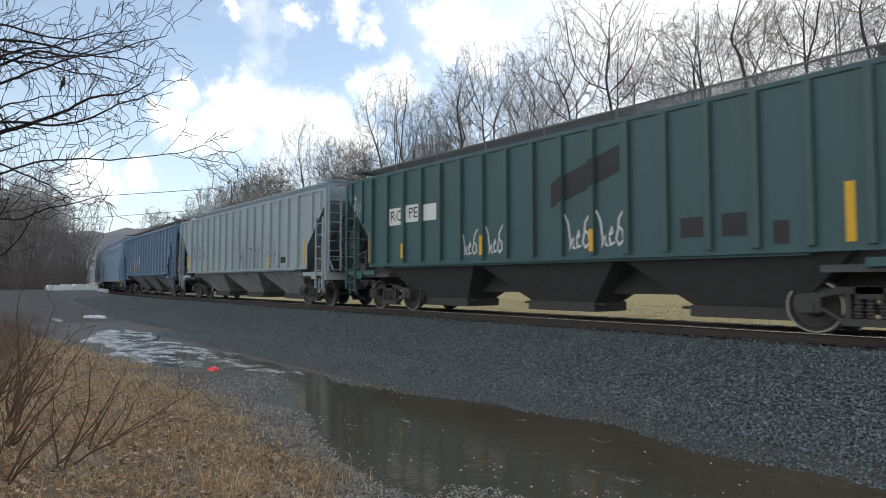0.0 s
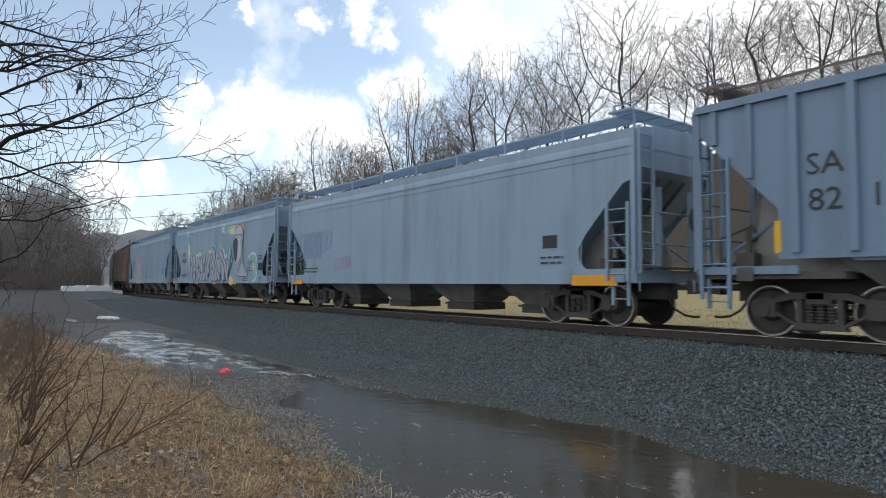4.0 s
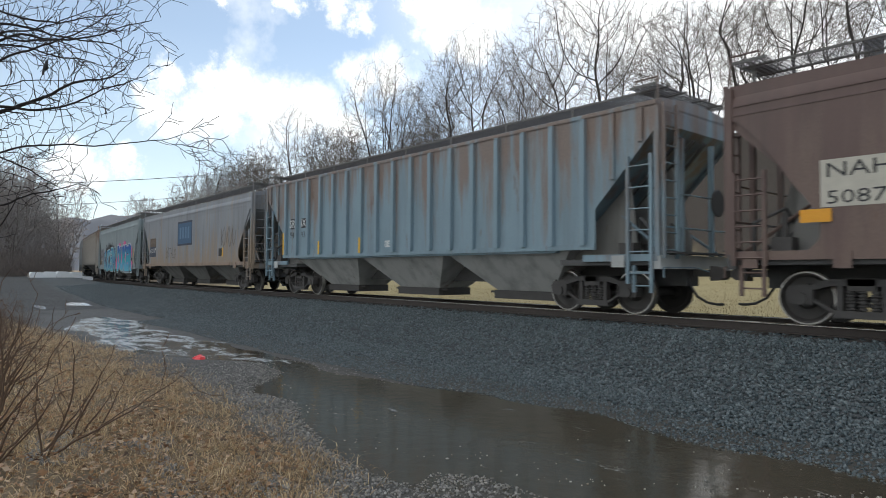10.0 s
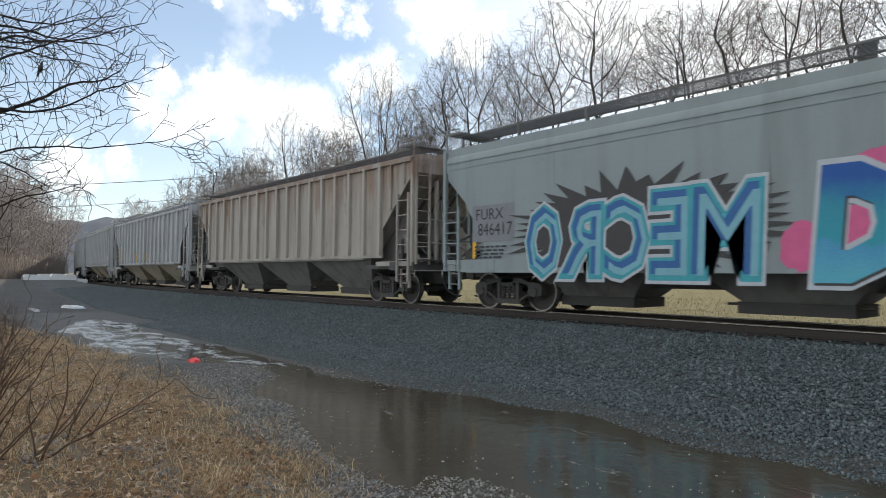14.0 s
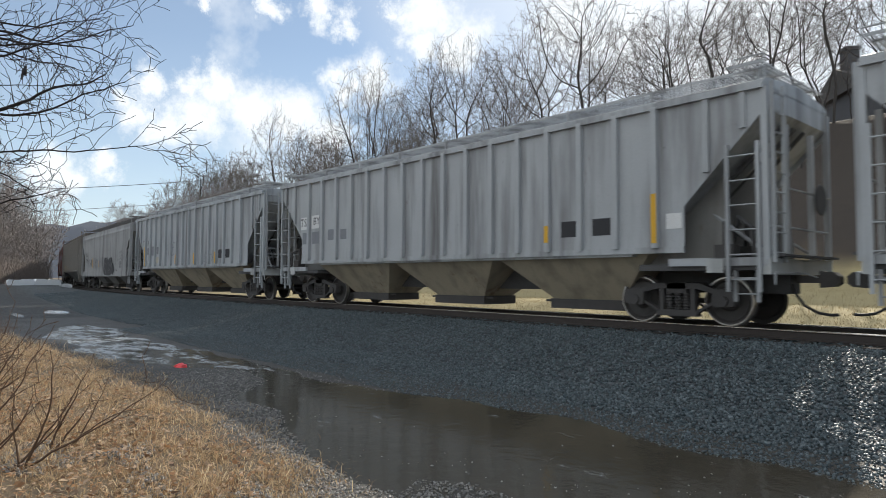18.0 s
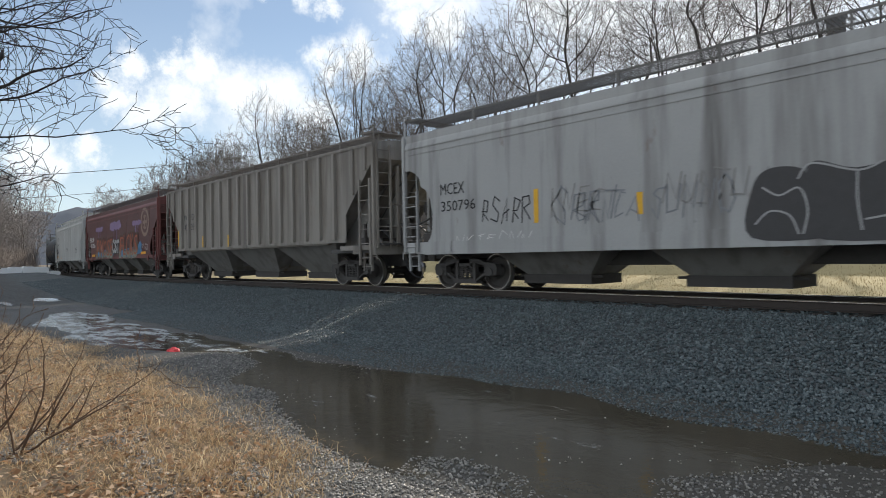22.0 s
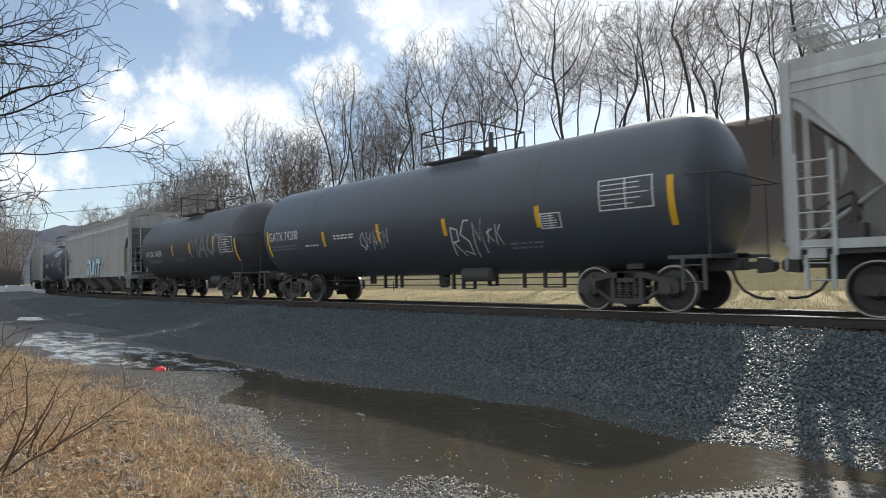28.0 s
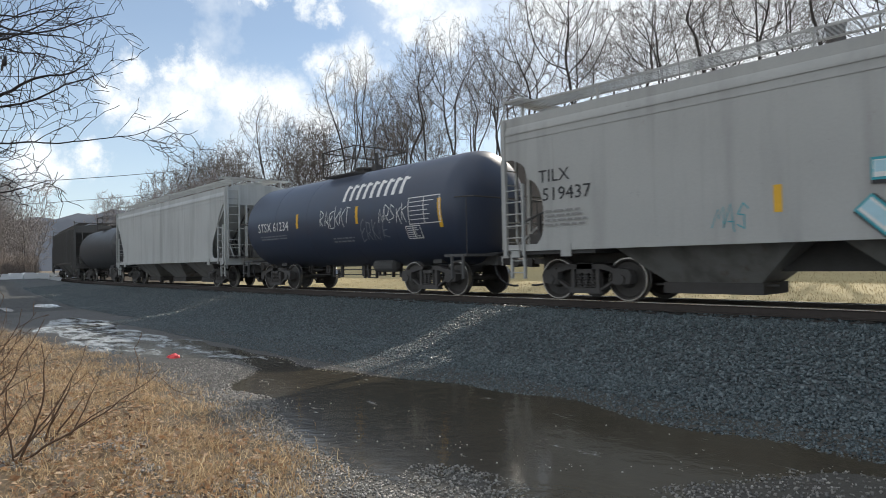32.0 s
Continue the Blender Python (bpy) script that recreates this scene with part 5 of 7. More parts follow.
def ribbon(shape, path, width, y):
    """A flat stroke of paint along a path of (x, z), one strip."""
    pts = [Vector(p) for p in path]
    row = []
    for n, p in enumerate(pts):
        a = (p - pts[n - 1]).normalized() if n else (pts[1] - p).normalized()
        b = (pts[n + 1] - p).normalized() if n < len(pts) - 1 else a
        d = (a + b) if (a + b).length > 0.3 else Vector((-a.y, a.x))
        d.normalize()
        side = Vector((-d.y, d.x)) * width / 2 * min(1.7, 1 / max(0.4, abs(d.dot(a))))
        c = p - a * width * 0.4 if n == 0 else p + a * width * 0.4 if n == len(pts) - 1 else p
        row += [(c.x + side.x, y, c.y + side.y), (c.x - side.x, y, c.y - side.y)]
    shape.add(row, [(2 * k, 2 * k + 1, 2 * k + 3, 2 * k + 2) for k in range(len(pts) - 1)])
    return shape


def rounded(path, y, grow=1.0):
    """A filled rounded form."""
    line = curve(path, 5, True)
    cx, cz = sum(p[0] for p in line) / len(line), sum(p[1] for p in line) / len(line)
    return Shape().add([(cx + (a - cx) * grow, y, cz + (b - cz) * grow) for a, b in line], [tuple(range(len(line)))])


def block_letters(car, spec, word, x0, x1, z0, z1, y, layers, rng, turned="", lean=0.0):
    """Fat sprayed letters in layers: growth, colour, shift. Letters named in turned face backwards."""
    wide = [0.75 if c in "EL1" else 1.25 if c in "MW" else 1.0 for c in word]
    x = x0
    for k, c in enumerate(word):
        cell = (x1 - x0) * wide[k] / sum(wide)
        top = z1 - rng.uniform(0.0, 0.10) * (z1 - z0)
        for depth, (fat, ink, dx, dz) in enumerate(layers):
            me = lettering(c, 1.0, fat)
            base = lettering(c, 1.0, 0.0)
            lo, hi = min(v.co.x for v in base.vertices), max(v.co.x for v in base.vertices)
            zl, zh = min(v.co.z for v in base.vertices), max(v.co.z for v in base.vertices)
            bpy.data.meshes.remove(base)
            flip = -1 if c in turned else 1
            for v in me.vertices:
                u, w = (v.co.x - (lo + hi) / 2) / (hi - lo) * flip, (v.co.z - zl) / (zh - zl)
                v.co = (x + cell / 2 + u * cell * 0.84 + lean * (w - 0.5) * cell + dx, y - 0.005 - 0.003 * depth - 0.0002 * k, z0 + w * (top - z0) + dz)
            me.materials.clear()
            me.materials.append(COLOURS[ink])
            ob = new("graffiti_letter", me)
            ob.parent = car
        x += cell


# A throw-up of rounded bars seen on one pale car: lines of paint, in the car's metres.
BARS = [
    [(-4.72, 1.66), (-4.89, 2.44), (-4.76, 2.74), (-4.21, 2.80), (-4.12, 2.38), (-4.12, 2.05)], [(-4.12, 2.05), (-4.12, 2.72), (-3.60, 2.79), (-3.48, 2.33), (-3.44, 1.90)],
    [(-3.44, 1.90), (-3.36, 2.67), (-2.92, 2.80), (-2.97, 2.22)], [(-2.95, 2.22), (-2.96, 2.67), (-2.77, 2.96), (-2.40, 2.94), (-2.19, 2.62), (-2.13, 2.15), (-2.10, 1.62)],
]
KNOBS = [
    [(-4.57, 1.92), (-4.34, 2.06), (-4.08, 1.97), (-3.86, 1.66), (-3.82, 1.26)], [(-3.82, 1.84), (-3.57, 1.92), (-3.36, 1.75), (-3.25, 1.32)], [(-3.28, 1.89), (-3.16, 2.13), (-2.93, 2.13), (-2.82, 1.93), (-2.86, 1.55)],
    [(-2.78, 1.93), (-2.55, 2.05), (-2.30, 1.97), (-2.27, 1.86)], [(-4.93, 1.28), (-4.86, 1.59), (-4.53, 1.67), (-4.17, 1.64)], [(-3.17, 1.50), (-2.86, 1.52), (-2.63, 1.34), (-2.60, 1.24)], [(-2.56, 1.61), (-2.20, 1.63), (-1.93, 1.49), (-1.83, 1.23)],
]


def bar_throw(car, spec, y):
    stuck(car, "graffiti", rounded([(-4.8, 1.0), (-4.85, 2.6), (-4.2, 2.75), (-3.0, 2.75), (-2.5, 2.9), (-2.2, 2.5), (-2.0, 1.5), (-1.95, 1.0)], y - 0.001), COLOURS["fog"], spec, "faint white sprayed fill")
    for k, p in enumerate(BARS + KNOBS):
        p = curve(p)
        stuck(car, "spray_stroke", ribbon(Shape(), [(a + 0.06, b - 0.03) for a, b in p], 0.10 if k < 4 else 0.07, y - 0.003 - 0.0004 * k), COLOURS["rose"], spec)
        stuck(car, "spray_stroke", ribbon(Shape(), p, 0.055, y - 0.009 - 0.0004 * k), COLOURS["pearl"], spec)
    for x in (-3.85, -3.3, -2.75, -1.9):
        stuck(car, "spray_stroke", ribbon(Shape(), [(x, 1.22), (x - 0.1, 0.95)], 0.05, y - 0.024), COLOURS["pearl"], spec)
    for p in ([(-0.15, 1.5), (-0.08, 2.39), (0.22, 2.61), (0.54, 2.49), (0.60, 2.05), (0.57, 1.51)], [(0.75, 2.4), (1.0, 2.62), (1.35, 2.5), (1.4, 1.7), (1.0, 1.5), (0.8, 1.9)], [(1.6, 1.6), (1.7, 2.5), (2.1, 2.6), (2.25, 2.0), (2.2, 1.5)]):
        stuck(car, "spray_stroke", ribbon(Shape(), curve(p), 0.11, y - 0.004), COLOURS["fog"], spec, "faint white sprayed loop")


def bubble_throw(car, spec, y):
    """Worn black bubbles with thin white outlines."""
    forms = ([(0.65, 1.08), (0.68, 1.9), (0.95, 2.2), (1.45, 2.15), (1.6, 1.8), (2.0, 1.6), (2.05, 1.1)], [(1.5, 1.08), (1.5, 2.0), (1.65, 2.25), (2.2, 2.08), (2.9, 2.18), (3.3, 1.9), (3.2, 1.08)],
             [(3.2, 1.2), (3.3, 1.62), (3.65, 1.8), (3.95, 1.6), (4.0, 1.2), (3.7, 1.03)], [(2.9, 1.95), (3.0, 2.2), (3.25, 2.2), (3.4, 1.95), (3.2, 1.75)])
    for k, p in enumerate(forms):
        stuck(car, "graffiti", rounded(p, y - 0.003 - 0.001 * k), COLOURS["film"], spec, "worn black sprayed bubble")
    for p in ([(1.39, 2.0), (1.6, 2.22), (2.21, 2.04), (2.53, 2.14)], [(0.85, 1.9), (1.1, 1.75), (1.4, 1.85), (1.52, 1.5), (1.45, 1.12)], [(2.21, 2.04), (2.2, 1.6), (2.25, 1.15)], [(3.23, 1.1), (3.22, 1.49), (3.4, 1.75)],
              [(2.6, 1.7), (2.9, 1.65), (2.75, 1.4), (2.3, 1.3)], [(0.72, 1.3), (0.95, 1.5), (1.25, 1.42), (1.38, 1.12)], [(2.95, 2.1), (3.1, 1.85), (3.2, 1.6)]):
        stuck(car, "spray_stroke", ribbon(Shape(), curve(p), 0.03, y - 0.009), COLOURS["ash"], spec)


def strokes(word, x0, x1, z0, z1, rng, wild=0.12, lean=0.15):
    """Paths of a word's letters in a box."""
    out, n = [], len(word)
    cell = (x1 - x0) / n
    for k, ch in enumerate(word):
        dz = rng.uniform(-0.06, 0.06) * (z1 - z0)
        for path in SKELETON[ch]:
            out.append([(x0 + cell * (k + 0.08 + 0.84 * (a + lean * (b - 0.5) + rng.uniform(-wild, wild) * 0.5)),
                         z0 + dz + (z1 - z0) * (b + rng.uniform(-wild, wild) * 0.5)) for a, b in path])
    return out


def wrap(me, r, zc):
    """Lay a flat mesh on a tank's side, cut into narrow strips that follow the curve."""
    bm = bmesh.new()
    bm.from_mesh(me)
    z = 1.1
    while z < 4.1:
        bmesh.ops.bisect_plane(bm, geom=bm.verts[:] + bm.edges[:] + bm.faces[:], plane_co=(0, 0, z), plane_no=(0, 0, 1))
        z += 0.07
    bm.to_mesh(me)
    bm.free()
    for v in me.vertices:
        v.co.y += 1.533 - math.sqrt(max(0.01, r * r - (v.co.z - zc) ** 2))


def stuck(parent, name, shape, mat, spec, label=""):
    me = shape.mesh(name, mat, fix=False)
    if "r" in spec:
        wrap(me, spec["r"], TANK_FOOT + spec["r"])
    ob = new(name, me)
    ob.parent = parent
    return tagged(ob, label)


def patch(x0, x1, z0, z1, y):
    k = max(1, int((z1 - z0) / 0.12))
    p = [(x, y, z0 + (z1 - z0) * i / k) for i in range(k + 1) for x in (x0, x1)]
    return Shape().add(p, [(2 * i, 2 * i + 1, 2 * i + 3, 2 * i + 2) for i in range(k)])


def blob(cx, cz, rx, rz, y, rng, n=26, rough=0.25, turn=0.0):
    """An uneven cloud of paint."""
    p = []
    for i in range(n):
        a = 2 * math.pi * i / n
        k = 1 + rng.uniform(-rough, rough)
        u, w = rx * k * math.cos(a), rz * k * math.sin(a)
        p.append((cx + u * math.cos(turn) - w * math.sin(turn), y, cz + u * math.sin(turn) + w * math.cos(turn)))
    return Shape().add([(cx, y, cz)] + p, [(0, 1 + i, 1 + (i + 1) % n) for i in range(n)])


PIECES = {"purpleblue": ("RMSEKASK", "slate", "pearl", "dark"), "teal": ("ORCEM", "teal", "deep", "sky"), "bluepink": ("DUKER", "teal", "deep", "sky"),
          "orange": ("PMOSE", "flame", "flame", "gray"), "whiteonly": ("CST", "white", "steel", "black"), "paleblue": ("JUNT", "sky", "white", "teal"), "ghost": ("MAUT", "ghost", "gray", "ghost")}


def petal(cx, cz, length, wide, turn, bend, y):
    """A pointed curved form."""
    left, right = [], []
    x, z, a = cx, cz, turn
    n = 9
    for i in range(n + 1):
        u = i / n
        half = wide * math.sin(math.pi * min(1.0, 0.18 + 0.82 * u)) ** 0.8 if i < n else 0.0
        left.append((x - math.sin(a) * half, y, z + math.cos(a) * half))
        right.append((x + math.sin(a) * half, y, z - math.cos(a) * half))
        x, z, a = x + math.cos(a) * length / n, z + math.sin(a) * length / n, a + bend / n
    return Shape().add(left + right, [(i, i + 1, n + 2 + i, n + 1 + i) for i in range(n)])


def pointed_mass(car, spec, x0, x1, z0, z1, y, rng):
    """Interlocking blue-gray pointed forms, shaded, with dark rims."""
    w, h = x1 - x0, z1 - z0
    depth = 0
    for i in range(13):
        u = (i + 0.5) / 13
        for j in range(3):
            cx, cz = x0 + w * (u + rng.uniform(-0.03, 0.03)), z0 + h * (0.02 + 0.28 * j * rng.uniform(0.7, 1.1))
            turn = rng.choice((1.1, 1.35, 1.8, 2.1)) + rng.gauss(0, 0.15)
            length, wide, bend = h * rng.uniform(0.55, 0.85) * (1 - 0.12 * j) * (0.8 + 0.25 * u), h * rng.uniform(0.10, 0.15), rng.gauss(0, 0.7)
            if j:
                stuck(car, "mural_form", petal(cx, cz + 0.02, length * 1.12, wide * 1.9, turn, bend, y - 0.001 - 0.00008 * depth), COLOURS[("aqua", "leaf", "lemon", "sky")[i % 4]], spec)
            for grow, ink, dx in ((1.22, "dark", 0.0), (1.0, "slate", 0.0), (0.42, "steel", -0.03)):
                stuck(car, "mural_form", petal(cx + dx, cz - (grow - 1) * 0.05, length * (0.94 + 0.06 * grow), wide * grow, turn, bend, y - 0.006 - 0.0003 * depth), COLOURS[ink], spec)
                depth += 1


def mark_up(car, k, spec):
    rng = random.Random(100 + k)
    ribbed = not spec.get("round", True)
    y = -1.536
    tags = 0
    for m in MARKS.get(k, []):
        kind, x0, x1, z0, z1 = m[:5]
        extra = m[5:]
        cx, cz, w, h = (x0 + x1) / 2, (z0 + z1) / 2, x1 - x0, z1 - z0
        y = -1.556 if kind in "wBDfkn" and spec.get("round") else -1.536
        if kind == "t":
            text, ink = extra
            if ink == "WP":
                stuck(car, "patch", patch(x0 - 0.06, x1 + 0.06, z0 - 0.02, z1 + 0.02, y), M_WHITE, spec, "white painted patch")
                ink, h, w = "black", h * 0.7, w * 0.85
            if ribbed and (" " in text or len(text) == 2):
                n = spec.get("ribs", 15)
                first = min(((i - n / 2) * PITCH for i in range(n + 1)), key=lambda a: abs(a - (x0 + 0.25)))
                for i, pair in enumerate(text.split(" ")):
                    me = lettering(pair, h * 1.38, 0.0)
                    me.transform(Matrix.Translation((first + i * PITCH, y - 0.006, cz)))
                    me.materials.clear()
                    me.materials.append(COLOURS[ink])
                    new("lettering", me).parent = car
                continue
            me = lettering(text, h * 1.38, 0.0)
            wide = max(v.co.x for v in me.vertices) - min(v.co.x for v in me.vertices)
            me.transform(Matrix.Diagonal((w / wide, 1, 1, 1)))
            me.transform(Matrix.Translation((cx, y - 0.006, cz)))
            me.materials.clear()
            me.materials.append(COLOURS[ink])
            if "r" in spec:
                wrap(me, spec["r"], TANK_FOOT + spec["r"])
            ob = new("lettering", me)
            ob.parent = car
        elif kind == "p":
            stuck(car, "panel", patch(x0, x1, z0, z1, y - 0.003), COLOURS[extra[0]], spec)
        elif kind == "q":
            stuck(car, "panel", patch(x0, x1, z0, z1, y - 0.007), COLOURS[extra[0]], spec, "faded blue company panel")
            for i in range(4):
                stuck(car, "emblem_bar", patch(x0 + w * (0.12 + 0.2 * i), x0 + w * (0.25 + 0.2 * i), z0 + h * 0.25, z1 - h * 0.2, y - 0.011), COLOURS["paleblue"], spec)
        elif kind in "yo":
            if ribbed:
                n = spec.get("ribs", 15)
                at = min(((i - (n - 1) / 2) * PITCH for i in range(n)), key=lambda a: abs(a - cx))
                near_rib = abs(at - cx) < 0.3
                if near_rib:
                    x0, x1 = at - 0.055, at + 0.055
                edge = spec["half"] - 1.37
                if abs(cx) > edge:
                    x0, x1 = sorted((math.copysign(edge, cx), math.copysign(edge - 0.11, cx)))
                s = patch(x0, x1, z0, z1, y - (0.106 if near_rib else 0.004))
            else:
                if kind == "y" and w > 0.14:
                    x0, x1 = cx - 0.065, cx + 0.065
                s = patch(x0, x1, z0, z1, y - (0.002 if kind == "y" else 0.024))
            stuck(car, "reflector", s, M_YELLOW if kind == "y" else M_ORANGE, spec, "orange-yellow reflective strip")
        elif kind == "b":
            s = Shape()
            for p in ([(x0, z0), (x1, z0), (x1, z1), (x0, z1), (x0, z0)], [(cx, z0), (cx, z1)]):
                ribbon(s, p, 0.025, y - 0.004)
            for i in range(1, 6):
                ribbon(s, [(x0 + 0.05, z0 + h * i / 6), (x0 + w * rng.uniform(0.6, 0.95), z0 + h * i / 6)], 0.02, y - 0.004)
            stuck(car, "data_panel", s, COLOURS[extra[0]], spec, "white stencilled table, too small to read")
        elif kind == "n":
            # rows of small stencilling that cannot be read
            s = Shape()
            rows = max(1, int(h / 0.085))
            for i in range(rows):
                a, zb = x0, z1 - h * (i + 0.5) / rows
                while a < x1 - 0.05:
                    b = min(x1 - rng.uniform(0, 0.1) * w, a + rng.uniform(0.08, 0.28))
                    if b > a + 0.03:
                        s.add([(a, y - 0.006, zb - 0.022), (b, y - 0.006, zb - 0.022), (b, y - 0.006, zb + 0.022), (a, y - 0.006, zb + 0.022)], [(0, 1, 2, 3)])
                    a = b + 0.05
            tagged(stuck(car, "stencilling", s, COLOURS[extra[0]], spec, "rows of small stencilling"), kind="stuff")
        elif kind == "B":
            bar_throw(car, spec, y)
        elif kind == "D":
            bubble_throw(car, spec, y)
        elif kind == "h":
            s = Shape()
            for i in range(9):
                ribbon(s, [(x0 + w * (i + 0.2) / 9, z0 + 0.1), (x0 + w * (i + 0.2) / 9, z1 - 0.1)], w / 22, y - 0.004)
                ribbon(s, [(x0 + w * (i + 0.1) / 9, z1 - 0.12), (x0 + w * (i + 0.7) / 9, z1 - 0.12)], 0.07, y - 0.005)
            stuck(car, "emblem", s, COLOURS["white"], spec, "white bars of a painted company name")
        elif kind == "s":
            stuck(car, "panel", Shape().add([(x0, y - 0.004, 2.55), (x1, y - 0.004, 3.15), (x1, y - 0.004, 3.72), (x0, y - 0.004, 3.12)], [(0, 1, 2, 3)]), M_BLACK, spec, "black painted-over slash")
            n = spec["ribs"]
            for at in ((i - (n - 1) / 2) * PITCH for i in range(n)):
                if x0 < at < x1:
                    dz = (at - x0) / w * 0.60
                    stuck(car, "panel", patch(at - 0.061, at + 0.061, 2.55 + dz, 3.12 + dz, y - 0.103), M_BLACK, spec, "black paint over a rib")
        elif kind == "v":
            for p in TALL_TAG:
                stuck(car, "spray_stroke", ribbon(Shape(), [(x0 + w * a, z0 + h * b) for a, b in p], h * 0.05, y - 0.004), COLOURS[extra[0]], spec)
        elif kind == "g":
            ink = extra[0]
            two = ink == "whitered"
            n = max(2, min(7, int(w / h * 2.3)))
            word = "".join(rng.choice("OEMNKRSUCTA") for _ in range(n))
            paths = strokes(word, x0, x1, z0 + h * 0.08, z1 - h * 0.08, rng, 0.34, 0.3)
            for p in paths:
                stuck(car, "spray_stroke", ribbon(Shape(), p, h * (0.045 if not two else 0.10), y - 0.004), COLOURS["white" if two else ink], spec)
                if two:
                    stuck(car, "spray_stroke", ribbon(Shape(), [(a + 0.07, b + 0.05) for a, b in p], h * 0.022, y - 0.006), COLOURS["coral"], spec)
        elif kind == "w":
            word, fill, shadow_col, edge = PIECES[extra[0]]
            if extra[0] == "teal":
                n = 76
                p = [(cx, y - 0.001, cz)]
                for i in range(n):
                    a, k = 2 * math.pi * i / n, rng.uniform(1.02, 1.32) if i % 2 else rng.uniform(0.80, 0.95)
                    p.append((cx + w * 0.53 * k * math.cos(a), y - 0.001, max(z0 + 0.02, cz + 0.12 + h * 0.56 * k * math.sin(a))))
                stuck(car, "graffiti", Shape().add(p, [(0, 1 + i, 1 + (i + 1) % n) for i in range(n)]), COLOURS["film"], spec, "black sprayed burst of spikes")
                block_letters(car, spec, "ORCEM", x0 + 0.1, x1 - 0.1, z0 + 0.05, z1 - 0.12, y, ((0.085, "pearl", 0, 0), (0.055, "teal", 0, 0), (0.012, "deep", -0.02, 0.03), (-0.012, "aqua", 0.05, -0.05)), rng, "RCE", 0.05)
                continue
            if extra[0] == "bluepink":
                for i, (a, b, ra, rb) in enumerate(((1.65, 2.5, 0.55, 0.32), (3.55, 2.52, 0.68, 0.38), (0.5, 1.35, 0.35, 0.4), (5.9, 2.1, 0.5, 0.4), (6.3, 1.2, 0.35, 0.3))):
                    stuck(car, "graffiti", blob(a, b, ra, rb, y - 0.001 - 0.0004 * i, rng, rough=0.10), COLOURS["pink"], spec, "pink cloud of spray paint")
                stuck(car, "graffiti", patch(x0 + 0.25, x1 - 0.35, z0 + 0.08, z1 - 0.55, y - 0.004), COLOURS["pink"], spec, "pink ground between letters")
                block_letters(car, spec, "DUKER", x0 + 0.05, x1 - 0.05, z0 + 0.04, z1 - 0.04, y, ((0.115, "pearl", 0, 0), (0.075, "film", 0.03, -0.02), (0.07, "surf", 0, 0.01)), rng, "", 0.12)
                continue
            if extra[0] == "orange":
                stuck(car, "graffiti", blob(cx, z0 + 0.2, w * 0.52, 0.25, y - 0.001, rng, 40), COLOURS["blue"], spec, "blue spray-painted ground")
                block_letters(car, spec, "PMOSE" if x0 < -2 else "FLCKS", x0, x1, z0, z1, y, ((0.10, "smoke", 0, 0), (0.065, "ember", 0, 0), (-0.012, "flame", 0.02, 0.03)), rng, "", 0.22)
                continue
            if extra[0] == "whiteonly":
                block_letters(car, spec, word, x0, x1, z0, z1, y - 0.008, ((0.085, "film", 0.02, -0.02), (0.045, "ash", 0, 0)), rng, "", 0.15)
                continue
            if extra[0] == "purpleblue":
                pointed_mass(car, spec, x0, x1, z0 + 0.12, z1 - 0.1, y, rng)
                continue
            paths = strokes(word, x0, x1, z0 + h * 0.10, z1 - h * 0.12, rng, 0.06, 0.12)
            fat = min(h * 0.27, w / len(word) * 0.36)
            for layer, (grow, ink, dx, dz) in enumerate(((1.45, "black" if edge != "black" else "slate", 0.03, -0.03), (1.25, edge, 0, 0), (0.95, shadow_col, 0.0, 0.0), (0.62, fill, -0.02, 0.03))[3 if extra[0] == "ghost" else 0:]):
                for n, p in enumerate(paths):
                    stuck(car, "spray_stroke", ribbon(Shape(), [(a + dx, b + dz) for a, b in p], fat * grow, y - 0.006 - 0.003 * layer - 0.0003 * n), COLOURS[ink], spec)
        elif kind == "f":
            # a rounded pale form over a sloping base, with a dark hollow
            fx, fz = (lambda u: 2.83 + 2.07 * u), (lambda v: 1.25 + 2.47 * v)
            body = [(.02, .75), (.12, .88), (.32, .99), (.54, .97), (.66, .85), (.67, .66), (.61, .47), (.73, .27), (1.0, .02), (.30, .02), (.34, .14), (.26, .23), (.10, .31), (.02, .46)]
            stuck(car, "mural_shape", rounded([(fx(u), fz(v)) for u, v in body], y - 0.004, 1.025), COLOURS["dark"], spec, "dark painted rim")
            stuck(car, "mural_shape", rounded([(fx(u), fz(v)) for u, v in body], y - 0.006), COLOURS["steel"], spec, "pale gray painted rounded shape")
            stuck(car, "mural_shape", rounded([(fx(u), fz(v)) for u, v in [(.14, .86), (.32, .95), (.52, .93), (.6, .84), (.35, .80)]], y - 0.008), COLOURS["pearl"], spec, "light painted highlight")
            stuck(car, "mural_shape", rounded([(fx(u), fz(v)) for u, v in [(.36, .74), (.5, .70), (.5, .45), (.42, .30), (.36, .5)]], y - 0.008), COLOURS["pearl"], spec, "light painted highlight")
            stuck(car, "mural_shape", rounded([(fx(u), fz(v)) for u, v in [(.03, .68), (.2, .75), (.33, .68), (.32, .46), (.24, .29), (.12, .34), (.05, .49)]], y - 0.010), COLOURS["dark"], spec, "dark painted hollow")
            stuck(car, "mural_shape", rounded([(fx(u), fz(v)) for u, v in [(.36, .16), (.45, .30), (.58, .40), (.62, .28), (.5, .12), (.40, .04)]], y - 0.009), COLOURS["slate"], spec, "gray painted shade")
